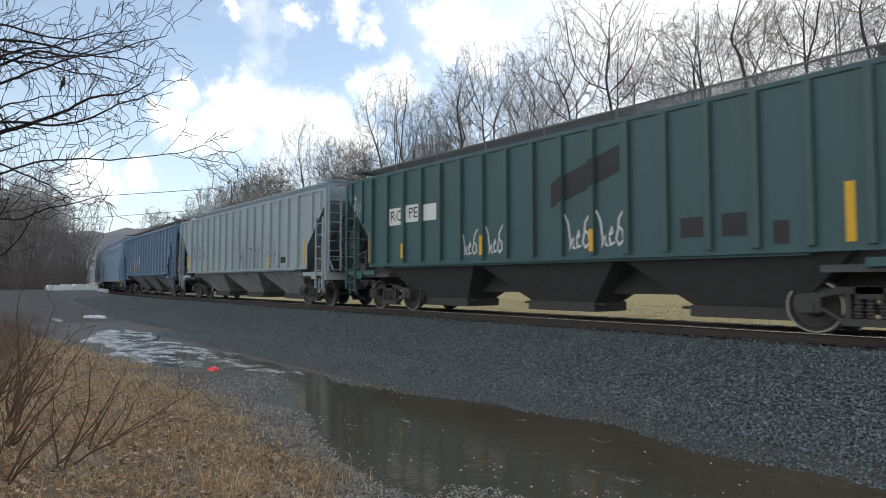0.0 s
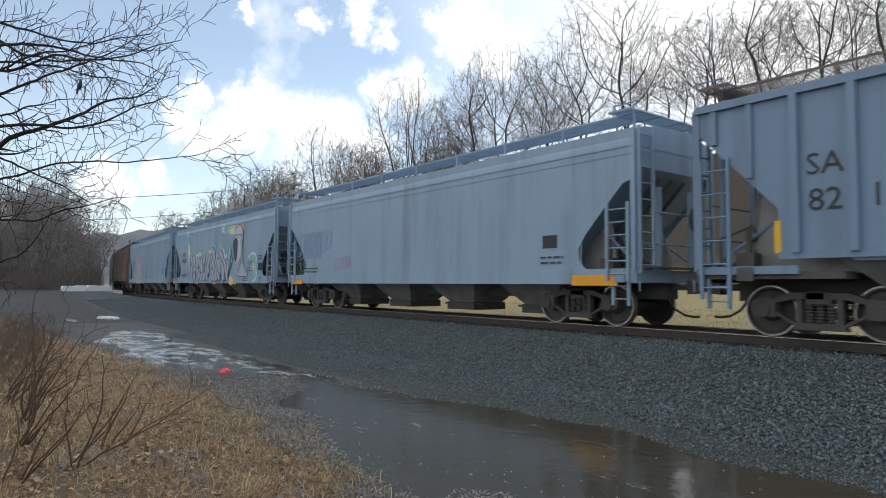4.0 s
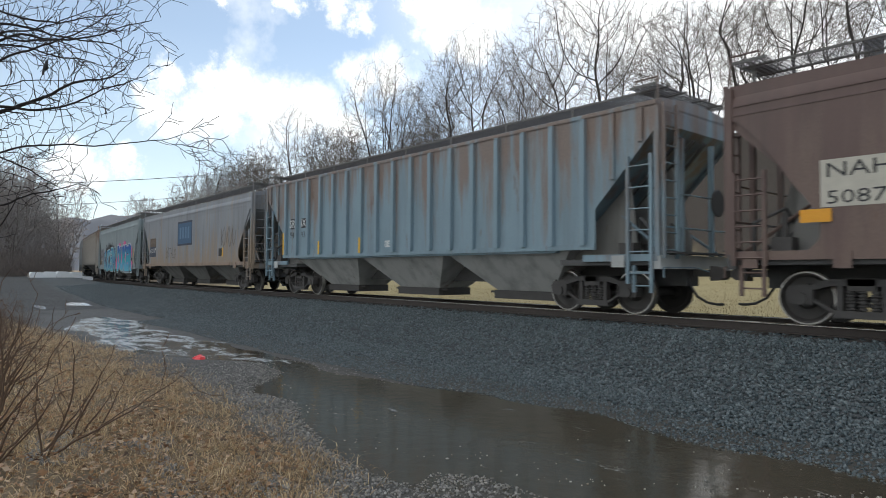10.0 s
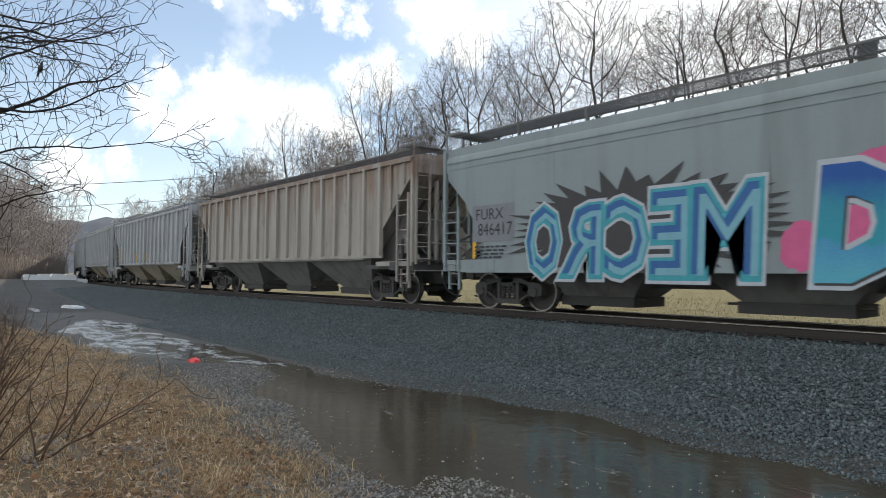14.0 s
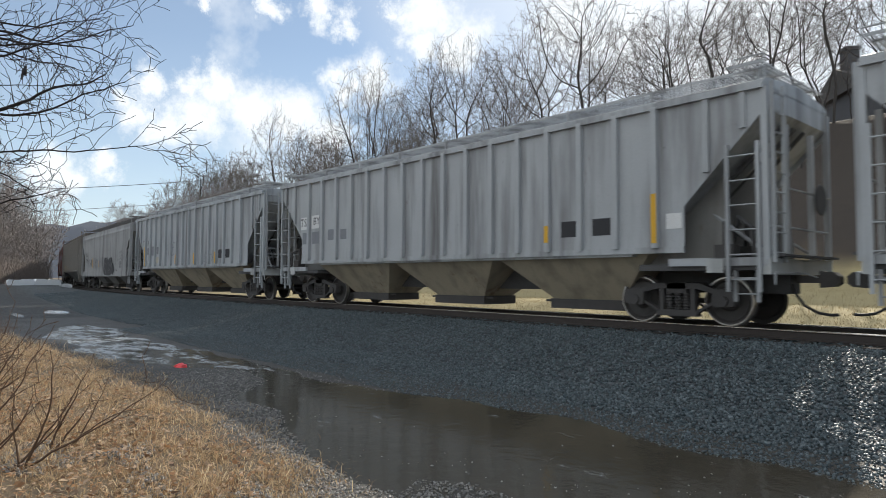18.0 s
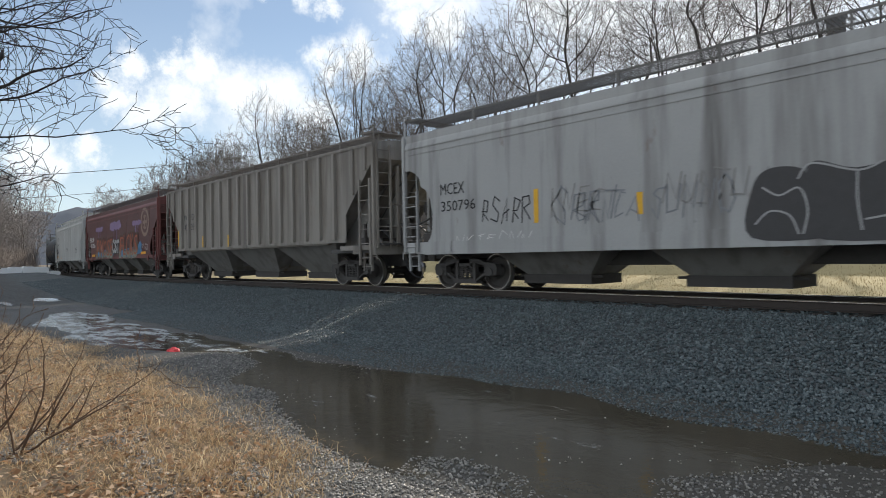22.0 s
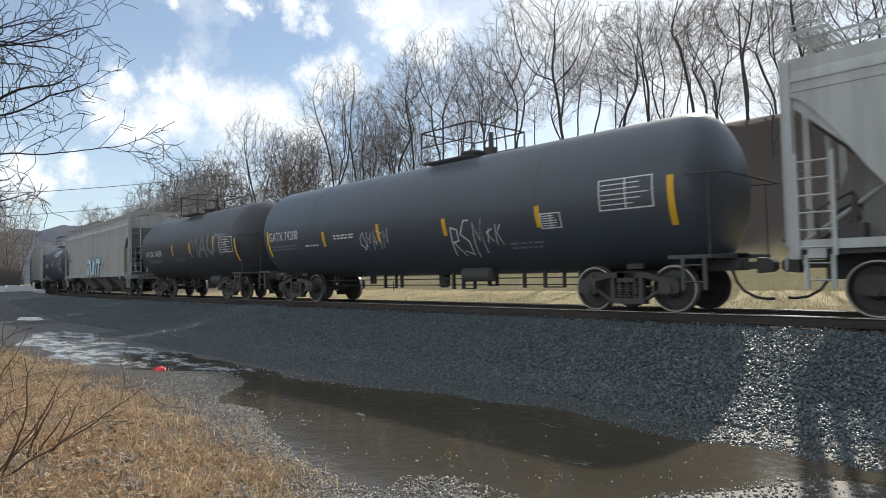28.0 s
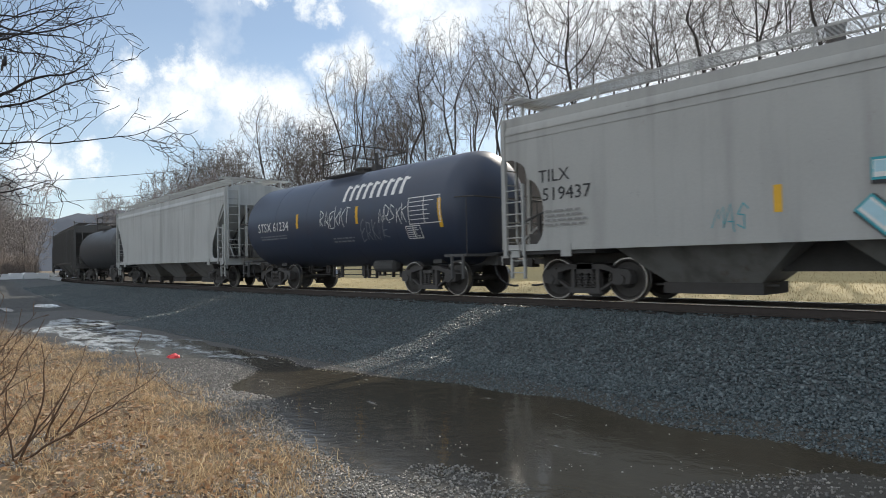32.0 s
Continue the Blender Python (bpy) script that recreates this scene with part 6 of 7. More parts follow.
            for p in ([(.4, .24), (.55, .3), (.62, .42)], [(.36, .1), (.5, .2), (.64, .26)], [(.63, .3), (.8, .16), (.95, .05)], [(.55, .62), (.6, .70), (.66, .66), (.62, .56)], [(.04, .76), (.3, .82), (.62, .78)]):
                stuck(car, "mural_line", ribbon(Shape(), curve([(fx(u), fz(v)) for u, v in p]), 0.03, y - 0.012), COLOURS["dark"], spec)
            for i, ink in enumerate(("sky", "blue", "leaf")):
                q = 1.0 - 0.16 * i
                ring = [(5.5 + q * a, 1.62 + q * b) for a, b in ((-0.45, 0.5), (0.0, 0.66), (0.45, 0.52), (0.62, 0.08), (0.5, -0.42), (0.1, -0.6))]
                stuck(car, "mural_band", ribbon(Shape(), curve(ring), 0.13, y - 0.002 - 0.001 * i), COLOURS[("sky", "aqua", "leaf")[i]], spec, "soft ring of spray paint")
            stuck(car, "mural_band", blob(2.6, 1.05, 0.42, 0.22, y - 0.003, rng, rough=0.12), COLOURS["peach"], spec, "soft peach spray paint")
        elif kind == "r":
            # a band of rainbow paint that shades from colour to colour
            tints = ("sky", "aqua", "leaf", "mint", "lemon", "peach", "coral", "coral")
            for i, ink in enumerate(tints):
                u = (i + 0.5) / len(tints)
                if w > h:
                    bx, bz, rx, rz = x0 + w * u, z1 - h * (0.45 + 0.18 * math.sin(u * 3.0)) - h * 0.1 * u, w * 0.13, h * 0.27
                else:
                    bx, bz, rx, rz = x0 + w * (0.25 + 0.5 * u), z1 - h * u, w * 0.17, h * 0.12
                stuck(car, "mural_band", blob(bx, bz, rx, rz, y - 0.001 - 0.0006 * i, rng, rough=0.12), COLOURS[ink], spec, "soft band of rainbow spray paint")
        elif kind == "k":
            for i in range(3):
                stuck(car, "graffiti", blob(x0 + w * (i + 0.5) / 3, cz + rng.uniform(-0.1, 0.1), w * 0.25, h * 0.32, y - 0.0015 - 0.0004 * i, rng), COLOURS[extra[0]], spec, "blue spray-painted splash" if extra[0] == "blue" else "gray smear of worn paint")
        elif kind == "u":
            for i in range(3):
                stuck(car, "graffiti", blob(x0 + w * (i + 0.5) / 3, z1 - h * 0.25, w * 0.26, h * 0.22, y - 0.002 - 0.001 * i, rng), COLOURS["lilac"], spec, "lilac painted treetop shape")
            s = Shape()
            for i in (0.35, 0.65):
                ribbon(s, [(x0 + w * i, z0), (x0 + w * i + 0.04, z1 - h * 0.3)], 0.09, y - 0.003)
            stuck(car, "graffiti", s, COLOURS["lilac"], spec, "lilac painted drips")
        elif kind == "c":
            r = h * 0.5
            s = Shape()
            for a, b in ((1.0, 0.74), (0.50, 0.42)):
                for i in range(40):
                    u, v = 2 * math.pi * i / 40, 2 * math.pi * (i + 1) / 40
                    s.add([(cx + r * q * math.cos(g), y - 0.004, cz + r * q * math.sin(g)) for q, g in ((a, u), (a, v), (b, v), (b, u))], [(0, 1, 2, 3)])
            ribbon(s, [(cx - r * 0.42, cz), (cx + r * 0.42, cz)], r * 0.22, y - 0.005)
            ribbon(s, [(cx, cz - r * 0.42), (cx, cz + r * 0.42)], r * 0.2, y - 0.006)
            stuck(car, "emblem", s, COLOURS["emblem"], spec, "round tan company emblem")


P = paint
GRAY, PALE = (0.40, 0.42, 0.43), (0.50, 0.52, 0.53)
pale_a, pale_b, pale_c = P("pale_gray_paint", (0.25, 0.345, 0.455), 0.04, 0.3), P("light_gray_paint", (0.46, 0.47, 0.46), 0.06, 0.35), P("chalky_white_paint", (0.43, 0.445, 0.455), 0.12, 0.8)
CARS = [
    dict(round=False, mat=P("green_paint", (0.044, 0.106, 0.113), 0.06, 0.35), rib=P("rusty_green_rib", (0.055, 0.10, 0.095), 0.42, 0.4), bays=3, spread=1.16, ribs=17, walk=M_WALK, bay=M_UNDER, end_low=M_UNDER, low=P("green_low", (0.03, 0.09, 0.075), 0.1, 0.5), label="dark green ribbed covered hopper with white tags"),
    dict(round=False, mat=P("cool_gray_paint", (0.335, 0.395, 0.425), 0.04, 0.25), bays=3, ribs=16, low=pale_b, bay=P("mid_gray_bay", (0.36, 0.36, 0.35), 0.15, 0.5), label="light gray ribbed covered hopper with black graffiti"),
    dict(round=False, mat=P("faded_blue_paint", (0.17, 0.25, 0.36), 0.16, 0.4), bays=3, chord=True, ribs=16, low=M_UNDER, bay=P("worn_gray_bay", (0.25, 0.25, 0.255), 0.2, 0.5), walk=plain("worn_walk", (0.16, 0.13, 0.11)), label="faded blue ribbed covered hopper with orange patches"),
    dict(round=True, mat=pale_a, bays=4, sill=pale_a, label="pale gray smooth-sided covered hopper"),
    dict(round=True, mat=pale_a, bays=4, sill=pale_a, label="pale gray covered hopper with a large colourful mural"),
    dict(round=True, mat=pale_a, bays=4, sill=pale_a, label="pale gray covered hopper with red and white graffiti"),
    dict(round=True, thin=True, mat=P("brown_paint", (0.125, 0.078, 0.068), 0.12, 0.4, fall=((0.20, 0.14, 0.11), 3.9, 1.2, 0.5)), bays=3, low=M_UNDER, walk=M_WALK, label="dark brown smooth covered hopper with a cream patch"),
    dict(round=False, mat=P("rusty_blue_paint", (0.21, 0.295, 0.345), 0.24, 0.35, fall=((0.22, 0.125, 0.075), 2.0, 4.2, 0.75)), bays=3, ribs=17, low=pale_b, walk=M_WALK, bay=P("gray_bay", (0.46, 0.46, 0.44), 0.2, 0.5), label="blue-gray ribbed covered hopper streaked with rust"),
    dict(round=True, thin=True, mat=P("tan_gray_paint", (0.25, 0.262, 0.28), 0.14, 0.4, fall=((0.31, 0.225, 0.15), 3.1, 1.2, 0.8)), bays=3, walk=M_WALK, sill=P("tan_sill", (0.30, 0.22, 0.17), 0.4, 0.5), label="grimy tan-gray smooth covered hopper with rust"),
    dict(round=True, mat=P("gray_green_paint", (0.26, 0.305, 0.315), 0.03, 0.25), bays=3, walk=M_WALK, label="gray-green covered hopper with teal and pink graffiti"),
    dict(round=False, mat=P("beige_paint", (0.40, 0.37, 0.33), 0.25, 0.5, fall=((0.22, 0.12, 0.07), 2.4, 4.4, 0.7)), bays=3, chord=True, ribs=17, low=M_UNDER, walk=M_WALK, label="beige ribbed covered hopper with rusted end panels"),
    dict(round=False, mat=pale_c, bays=3, chord=True, ribs=17, low=pale_b, bay=P("tan_bay", (0.44, 0.38, 0.28), 0.25, 0.5), label="chalky white ribbed covered hopper with gray tags"),
    dict(round=False, mat=pale_c, bays=3, chord=True, ribs=16, low=pale_b, bay=P("tan_bay_b", (0.44, 0.38, 0.28), 0.25, 0.5), label="chalky white ribbed covered hopper with dark panels"),
    dict(round=False, mat=P("white_paint_b", (0.43, 0.45, 0.465), 0.14, 0.8), bays=3, chord=True, ribs=16, low=pale_b, bay=P("tan_bay_c", (0.44, 0.38, 0.28), 0.25, 0.5), label="dirty white ribbed covered hopper with yellow strips"),
    dict(round=True, mat=P("dirty_white_paint", (0.37, 0.375, 0.375), 0.14, 0.7), bays=3, scoop=True, walk=M_WALK, label="dirty white covered hopper with black graffiti"),
    dict(round=False, mat=P("taupe_paint", (0.27, 0.25, 0.225), 0.18, 0.7, fall=((0.13, 0.11, 0.09), 2.0, 4.6, 0.6)), bays=3, ribs=16, label="taupe ribbed covered hopper with yellow strips"),
    dict(round=True, thin=True, mat=P("oxide_red_paint", (0.115, 0.048, 0.045), 0.10, 0.35), bays=4, walk=M_WALK, trim=P("oxide_trim", (0.17, 0.06, 0.055), 0.1, 0.4), label="oxide red covered hopper with orange graffiti and emblem"),
    dict(round=True, thin=True, mat=pale_b, bays=3, label="light gray smooth covered hopper with dark lettering"),
    dict(r=1.58, mat=P("black_tank_paint", (0.064, 0.076, 0.093), 0.02, 0.2, 0.40), top=1.25, label="long black tank car with yellow strips"),
    dict(r=1.56, mat=P("dull_black_tank_paint", (0.058, 0.060, 0.066), 0.05, 0.3, 0.45), top=-0.2, label="short dull black tank car with faded letters"),
    dict(round=True, thin=True, mat=P("warm_gray_paint", (0.39, 0.39, 0.375), 0.04, 0.3), bays=3, scoop=True, label="light gray covered hopper with pale blue graffiti"),
    dict(r=1.56, mat=P("navy_tank_paint", (0.042, 0.054, 0.088), 0.02, 0.15, 0.40), label="navy black tank car with a white painted name"),
    dict(round=True, thin=True, mat=pale_b, bays=3, label="light gray smooth covered hopper"),
    dict(r=1.48, mat=P("gray_black_tank_paint", (0.05, 0.052, 0.056), 0.03, 0.2, 0.45), label="dark gray tank car"),
    dict(round=False, mat=P("dark_ribbed_paint", (0.10, 0.095, 0.09), 0.2, 0.4), bays=3, ribs=17, label="dark gray ribbed covered hopper"),
]
ENDS = [JOINTS[0] + 18.4] + JOINTS + [JOINTS[-1] - 13.4, JOINTS[-1] - 31.7]
TRAIN = []
for k, spec in enumerate(CARS, 1):
    spec["half"] = (ENDS[k - 1] - ENDS[k] - 1.42) / 2
    car = tank(spec) if "r" in spec else hopper(spec)
    mark_up(car, k, spec)
    TRAIN.append((car, (ENDS[k - 1] + ENDS[k]) / 2 - 0.5, spec["half"] - 1.85))


def travelled(t):
    """How far the train has come at t seconds, from its speeds every 4 s."""
    i = int(min(t // 4, len(SPEEDS) - 2))
    d = t - 4 * i
    return sum((SPEEDS[j] + SPEEDS[j + 1]) * 2 for j in range(i)) + SPEEDS[i] * d + (SPEEDS[i + 1] - SPEEDS[i]) * d * d / 8


def car_pose(s, reach):
    x0, y0, _ = on_track(s - reach)
    x1, y1, _ = on_track(s + reach)
    return Matrix.Translation(((x0 + x1) / 2, (y0 + y1) / 2, 0)) @ Matrix.Rotation(math.atan2(y1 - y0, x1 - x0), 4, "Z")


def marker_stake(x, y, high, lean):
    z = float(land(x, y))
    post = Shape().box(-0.02, 0.02, -0.012, 0.012, -0.15, high)
    ob = part("marker_stake", post, M_STEEL)
    ob.location, ob.rotation_euler = (x, y, z), (0, lean, 0)
    tagged(ob, "thin dark metal stake in the dry meadow", "stake", group="stakes behind the track")


for x, y, high, lean in ((-28.67, 10.80, 0.55, 0.0), (-26.02, 13.14, 0.5, -0.06)):
    marker_stake(x, y, high, lean)


def motions():
    for car, s, reach in TRAIN:
        walk(car, [(t, car_pose(s + travelled(t), reach)) for t in range(33)])
    turn = [(f / FPS, pose(0, 0, 0, 0, math.degrees(travelled(f / FPS) / 0.458) % 360, 0)) for f in range(0, 32 * FPS + 1)]
    walk(WHEELS[0], turn)
    keys = WHEELS[0].animation_data
    for w in WHEELS[1:]:
        w.rotation_mode = "QUATERNION"
        w.animation_data_create()
        w.animation_data.action = keys.action
        w.animation_data.action_slot = keys.action_slot
    walk(CLOUD, [(0, pose(*CLOUD_FROM)), (32, pose(CLOUD_FROM[0] + 16 * 32, *CLOUD_FROM[1:]))])

# ---- trees ----


def sticks(segs, n, least):
    """Tapered bars for many segments at once: corners and faces."""
    a = np.array([s[0] for s in segs])
    b = np.array([s[1] for s in segs])
    ra, rb = (np.maximum(np.array([s[k] for s in segs]), least)[:, None, None] for k in (2, 3))
    d = b - a
    d /= np.linalg.norm(d, axis=1)[:, None] + 1e-9
    h = np.where(np.abs(d[:, 2:3]) < 0.9, [[0, 0, 1.0]], [[1.0, 0, 0]])
    u = np.cross(d, h)
    u /= np.linalg.norm(u, axis=1)[:, None]
    w = np.cross(d, u)
    ang = 2 * np.pi * np.arange(n) / n
    ring = u[:, None] * np.cos(ang)[None, :, None] + w[:, None] * np.sin(ang)[None, :, None]
    v = np.concatenate([a[:, None] + ring * ra, b[:, None] + ring * rb], 1).reshape(-1, 3)
    i = np.arange(n)
    f = np.stack([i, (i + 1) % n, n + (i + 1) % n, n + i], -1)
    return v, (f[None] + (np.arange(len(segs)) * 2 * n)[:, None, None]).reshape(-1, 4)


def grown(seed, height, stems, low, wide, buds):
    """A bare tree whose branches grow towards scattered buds of an oval crown: segments of wood and of twigs."""
    rng = np.random.default_rng(seed)
    # buds in a few overlapping ovals, denser towards the outside
    way = rng.normal(size=(buds, 3))
    way /= np.linalg.norm(way, axis=1)[:, None]
    mid, tall = height * (1 + low) / 2, height * (1 - low) / 2
    aim = way * (rng.random(buds) ** 0.45)[:, None] * np.array([wide * height, wide * height, tall])
    for k in range(5):
        a = rng.uniform(0, 2 * np.pi)
        lobe = np.array([np.cos(a) * wide * height * 0.75, np.sin(a) * wide * height * 0.75, rng.uniform(-0.2, 0.75) * tall])
        pick = rng.random(buds) < 0.12
        aim[pick] = lobe + way[pick] * (rng.random(pick.sum()) ** 0.5)[:, None] * height * 0.10
    aim[:, 2] += mid
    aim = aim[aim[:, 2] < height * 1.0]
    step = 0.028 * height
    nodes, parent, way_in = [np.array([0.0, 0.0, -0.6])], [-1], [np.array([0.0, 0.0, 1.0])]

    def shoot(at, d, n):
        for _ in range(n):
            d = d + rng.normal(0, 0.06, 3) + np.array([0, 0, 0.02])
            d /= np.linalg.norm(d)
            nodes.append(nodes[at] + d * step)
            parent.append(at)
            way_in.append(d)
            at = len(nodes) - 1
        return at

    if stems == 1:
        shoot(0, np.array([rng.normal(0, 0.06), rng.normal(0, 0.06), 1.0]), int((low * 1.0 + 0.22) * height / step))
    else:
        fork = shoot(0, np.array([0, 0, 1.0]), int(rng.uniform(0.08, 0.22) * height / step))
        turn = rng.uniform(0, 6.28)
        for k in range(stems):
            a = turn + 6.283 * k / stems
            shoot(fork, np.array([np.cos(a) * 0.22, np.sin(a) * 0.22, 1.0]), int((low + 0.05) * height / step))
    P = np.array(nodes)
    gap = np.linalg.norm(aim[:, None] - P[None], axis=2)
    near, dist = gap.argmin(1), gap.min(1)
    count = [0] * len(nodes)
    for _ in range(90):
        live = dist < 0.32 * height
        if not live.any():
            break
        pull = {}
        for b in np.nonzero(live)[0]:
            v = (aim[b] - nodes[near[b]]) / max(dist[b], 1e-6)
            pull[near[b]] = pull.get(near[b], 0) + v
        first = len(nodes)
        for at, v in pull.items():
            if count[at] > 2:
                continue
            d = v / (np.linalg.norm(v) + 1e-9) + way_in[at] * 0.8 + np.array([0, 0, 0.10]) + rng.normal(0, 0.07, 3)
            d /= np.linalg.norm(d)
            count[at] += 1
            nodes.append(nodes[at] + d * step)
            parent.append(at)
            way_in.append(d)
            count.append(0)
        if len(nodes) == first:
            break
        fresh = np.array(nodes[first:])
        gap = np.linalg.norm(aim[:, None] - fresh[None], axis=2)
        closer = gap.min(1) < dist
        near = np.where(closer, first + gap.argmin(1), near)
        dist = np.minimum(dist, gap.min(1))
        keep = dist > 0.031 * height
        aim, near, dist = aim[keep], near[keep], dist[keep]
        if not len(aim):
            break
    n = len(nodes)
    load = np.full(n, 0.0)
    kids = np.bincount([q for q in parent if q >= 0], minlength=n)
    for k in range(n - 1, 0, -1):
        load[k] += 1.0 if kids[k] == 0 else 0.12
        load[parent[k]] += load[k]
    r = 0.0062 * (load + 0.3) ** 0.46
    r *= max(0.5, min(1.25, height * 0.0100 / r[1]))
    limbs, fine = [], []
    for k in range(1, n):
        q = parent[k]
        (limbs if r[k] > 0.026 else fine).append((nodes[q], nodes[k], min(r[q], r[k] * 1.5), r[k]))
        if r[k] < 0.030:
            for _ in range(1 + (rng.random() < 0.35)):
                d = way_in[k] + rng.normal(0, 0.55, 3) + np.array([0, 0, 0.15])
                d /= np.linalg.norm(d)
                size = height * rng.uniform(0.016, 0.036)
                bend = d + rng.normal(0, 0.25, 3) + np.array([0, 0, 0.15])
                bend /= np.linalg.norm(bend)
                at = nodes[k] + d * size
                fine += [(nodes[k], at, 0.0075, 0.006), (at, at + bend * size, 0.006, 0.005)]
    return limbs, fine


def tree(name, seed, height, stems, label, low=0.3, wide=0.3, least=0.0045, buds=1000, wood=(M_BARK, M_TWIG)):
    limbs, fine = grown(seed, height, stems, low, wide, buds)
    t = empty(name, label, "tree", "bare trees along the track")
    part("trunk", quick_mesh("trunk", *sticks(limbs, 6, 0.014), wood[0]), None, t)
    part("crown", quick_mesh("crown", *sticks(fine, 3, least), wood[1]), None, t, "fine bare twigs")
    return t


def ground_z(x, y):
    return float(land(np.array([x]), np.array([y]))[0])


# Trees that stand out on the bank: x, y, height of the top, kind.
SKYLINE_NEAR = [
    (-43.0, 28.6, 24.3, 3), (-46.2, 34.9, 23.0, 1), (-37.8, 29.5, 22.2, 4), (-32.8, 27.2, 22.4, 3), (-27.5, 26.2, 23.2, 8), (-29.2, 33.1, 19.5, 0),
    (-24.7, 30.1, 20.8, 5), (-21.7, 28.0, 20.4, 1), (-23.5, 34.1, 21.1, 2), (-17.9, 27.1, 20.6, 0), (-18.9, 33.2, 19.8, 4), (-14.5, 27.1, 20.0, 6),
    (-14.6, 32.1, 18.9, 0), (-18.4, 30.1, 19.4, 5), (-12.6, 29.0, 19.0, 2), (-11.2, 26.0, 18.6, 7), (-9.6, 29.2, 18.5, 3), (-7.4, 27.5, 18.0, 6), (-5.0, 29.0, 17.5, 1),
]
SKYLINE_FAR = [
    (-113.3, 26.2, 18.0, 9), (-112.3, 29.1, 20.8, 10), (-110.7, 33.0, 23.0, 9), (-98.9, 32.1, 21.5, 10), (-106.2, 29.7, 19.0, 11), (-104.0, 34.0, 22.0, 11),
    (-88.7, 33.1, 26.4, 4), (-88.2, 38.1, 25.0, 3), (-79.8, 33.8, 21.5, 9), (-74.8, 33.8, 20.3, 10), (-63.1, 30.3, 26.6, 2), (-62.4, 33.3, 24.2, 6),
    (-61.7, 35.1, 22.4, 1), (-56.0, 33.0, 21.2, 4), (-52.6, 31.3, 23.2, 5), (-48.3, 29.8, 23.4, 7), (-94.0, 30.0, 20.0, 11), (-69.0, 31.0, 19.5, 9),
]


def build_woods():
    rng = random.Random(5)
    kinds = [tree("bare_tree", 10 + k, 13, n, "tall leafless winter tree on the wooded bank", low, wide, 0.0055 if k < 9 else 0.015)
             for k, (n, low, wide) in enumerate(((1, 0.40, 0.22), (2, 0.32, 0.25), (3, 0.30, 0.25), (2, 0.28, 0.33), (3, 0.22, 0.31), (1, 0.36, 0.28), (2, 0.38, 0.27), (1, 0.50, 0.19),
                                                 (2, 0.30, 0.36), (4, 0.10, 0.38), (3, 0.12, 0.40), (4, 0.08, 0.34)))]
    # the clump's paler wood colours stand in for haze over the distance
    shrubs = [tree("bare_tree", 40 + k, h, n, "leafless tree in the clump beyond the yard", 0.12, 0.30, 0.022, 500, (M_TWIG, M_HAZETWIG))
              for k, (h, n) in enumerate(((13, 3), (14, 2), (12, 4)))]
    used = set()

    def plant(x, y, top, k, slim=1.0):
        z = ground_z(x, y)
        m = pose(x, y, z, 0, 0, rng.uniform(0, 360))
        ob = kinds[k]
        if k in used:
            ob = copy_thing(ob, m)
        used.add(k)
        ob.matrix_basis = m
        size = max(5.0, top - z) / 13
        wide = slim * (0.35 + 0.65 * size)
        ob.scale = (wide, wide, size)

    marks = []
    for x, y, top, k in SKYLINE_NEAR + SKYLINE_FAR:
        plant(x, y, top, k)
        marks.append((math.atan2(y - EYE[1], -x), (top - EYE[2]) / math.hypot(x, y - EYE[1])))
    marks.sort()
    # the rest of the wood keeps below the tops of these
    for k in range(34):
        s = 2 - (2.3 * k if k < 20 else 46 + 4.4 * (k - 20)) + rng.uniform(-1.2, 1.2)
        x, y, _ = on_track(s, rng.uniform(22, 34) if k % 3 == 0 else rng.uniform(34, 52))
        rise = np.interp(math.atan2(y - EYE[1], -x), [a for a, _ in marks], [b for _, b in marks])
        top = EYE[2] + math.hypot(x, y - EYE[1]) * float(rise) * rng.uniform(0.60, 0.88)
        plant(x, y, top, rng.choice((0, 1, 5, 7, 7)) if x > -60 else rng.choice((3, 9, 10, 11)), 0.8)
    # the clump beyond the yard
    for k in range(110):
        x = -rng.uniform(72, 125)
        middle = (BEND_AT - x) ** 2 / (2 * RADIUS)
        y = rng.uniform(middle - 34, middle - 4) if k % 4 else rng.uniform(middle + 6, middle + 20)
        m = pose(x, y, ground_z(x, y), 0, 0, rng.uniform(0, 360))
        ob = shrubs[k] if k < 3 else copy_thing(shrubs[k % 3], m)
        ob.matrix_basis = m
        z = rng.uniform(0.72, 1.02) if k % 3 else rng.uniform(0.3, 0.5)
        ob.scale = (z, z, z)
    # undergrowth at their feet
    rng = np.random.default_rng(21)
    n = 16000
    x = -rng.uniform(68, 96, n)
    y = (BEND_AT - x) ** 2 / (2 * RADIUS) - 3.0 - 30 * rng.random(n)
    a = np.stack([x, y, land(x, y)], -1)
    h = rng.uniform(0.8, 3.6, n) * (0.65 + 0.35 * wobble(x, y, 3.0))
    b = a + np.stack([rng.normal(0, 0.28, n) * h, rng.normal(0, 0.28, n) * h, h], -1)
    v, f = sticks([(p, q, 0.028, 0.010) for p, q in zip(a, b)], 3, 0.01)
    tagged(new("undergrowth", quick_mesh("undergrowth", v, f, M_HAZEWOOD)), "brown leafless undergrowth below the far trees", "undergrowth", kind="stuff")


build_woods()


RIGHT, AHEAD = Vector((0.695, 0.719, 0.0)), Vector((-0.719, 0.695, 0.0))


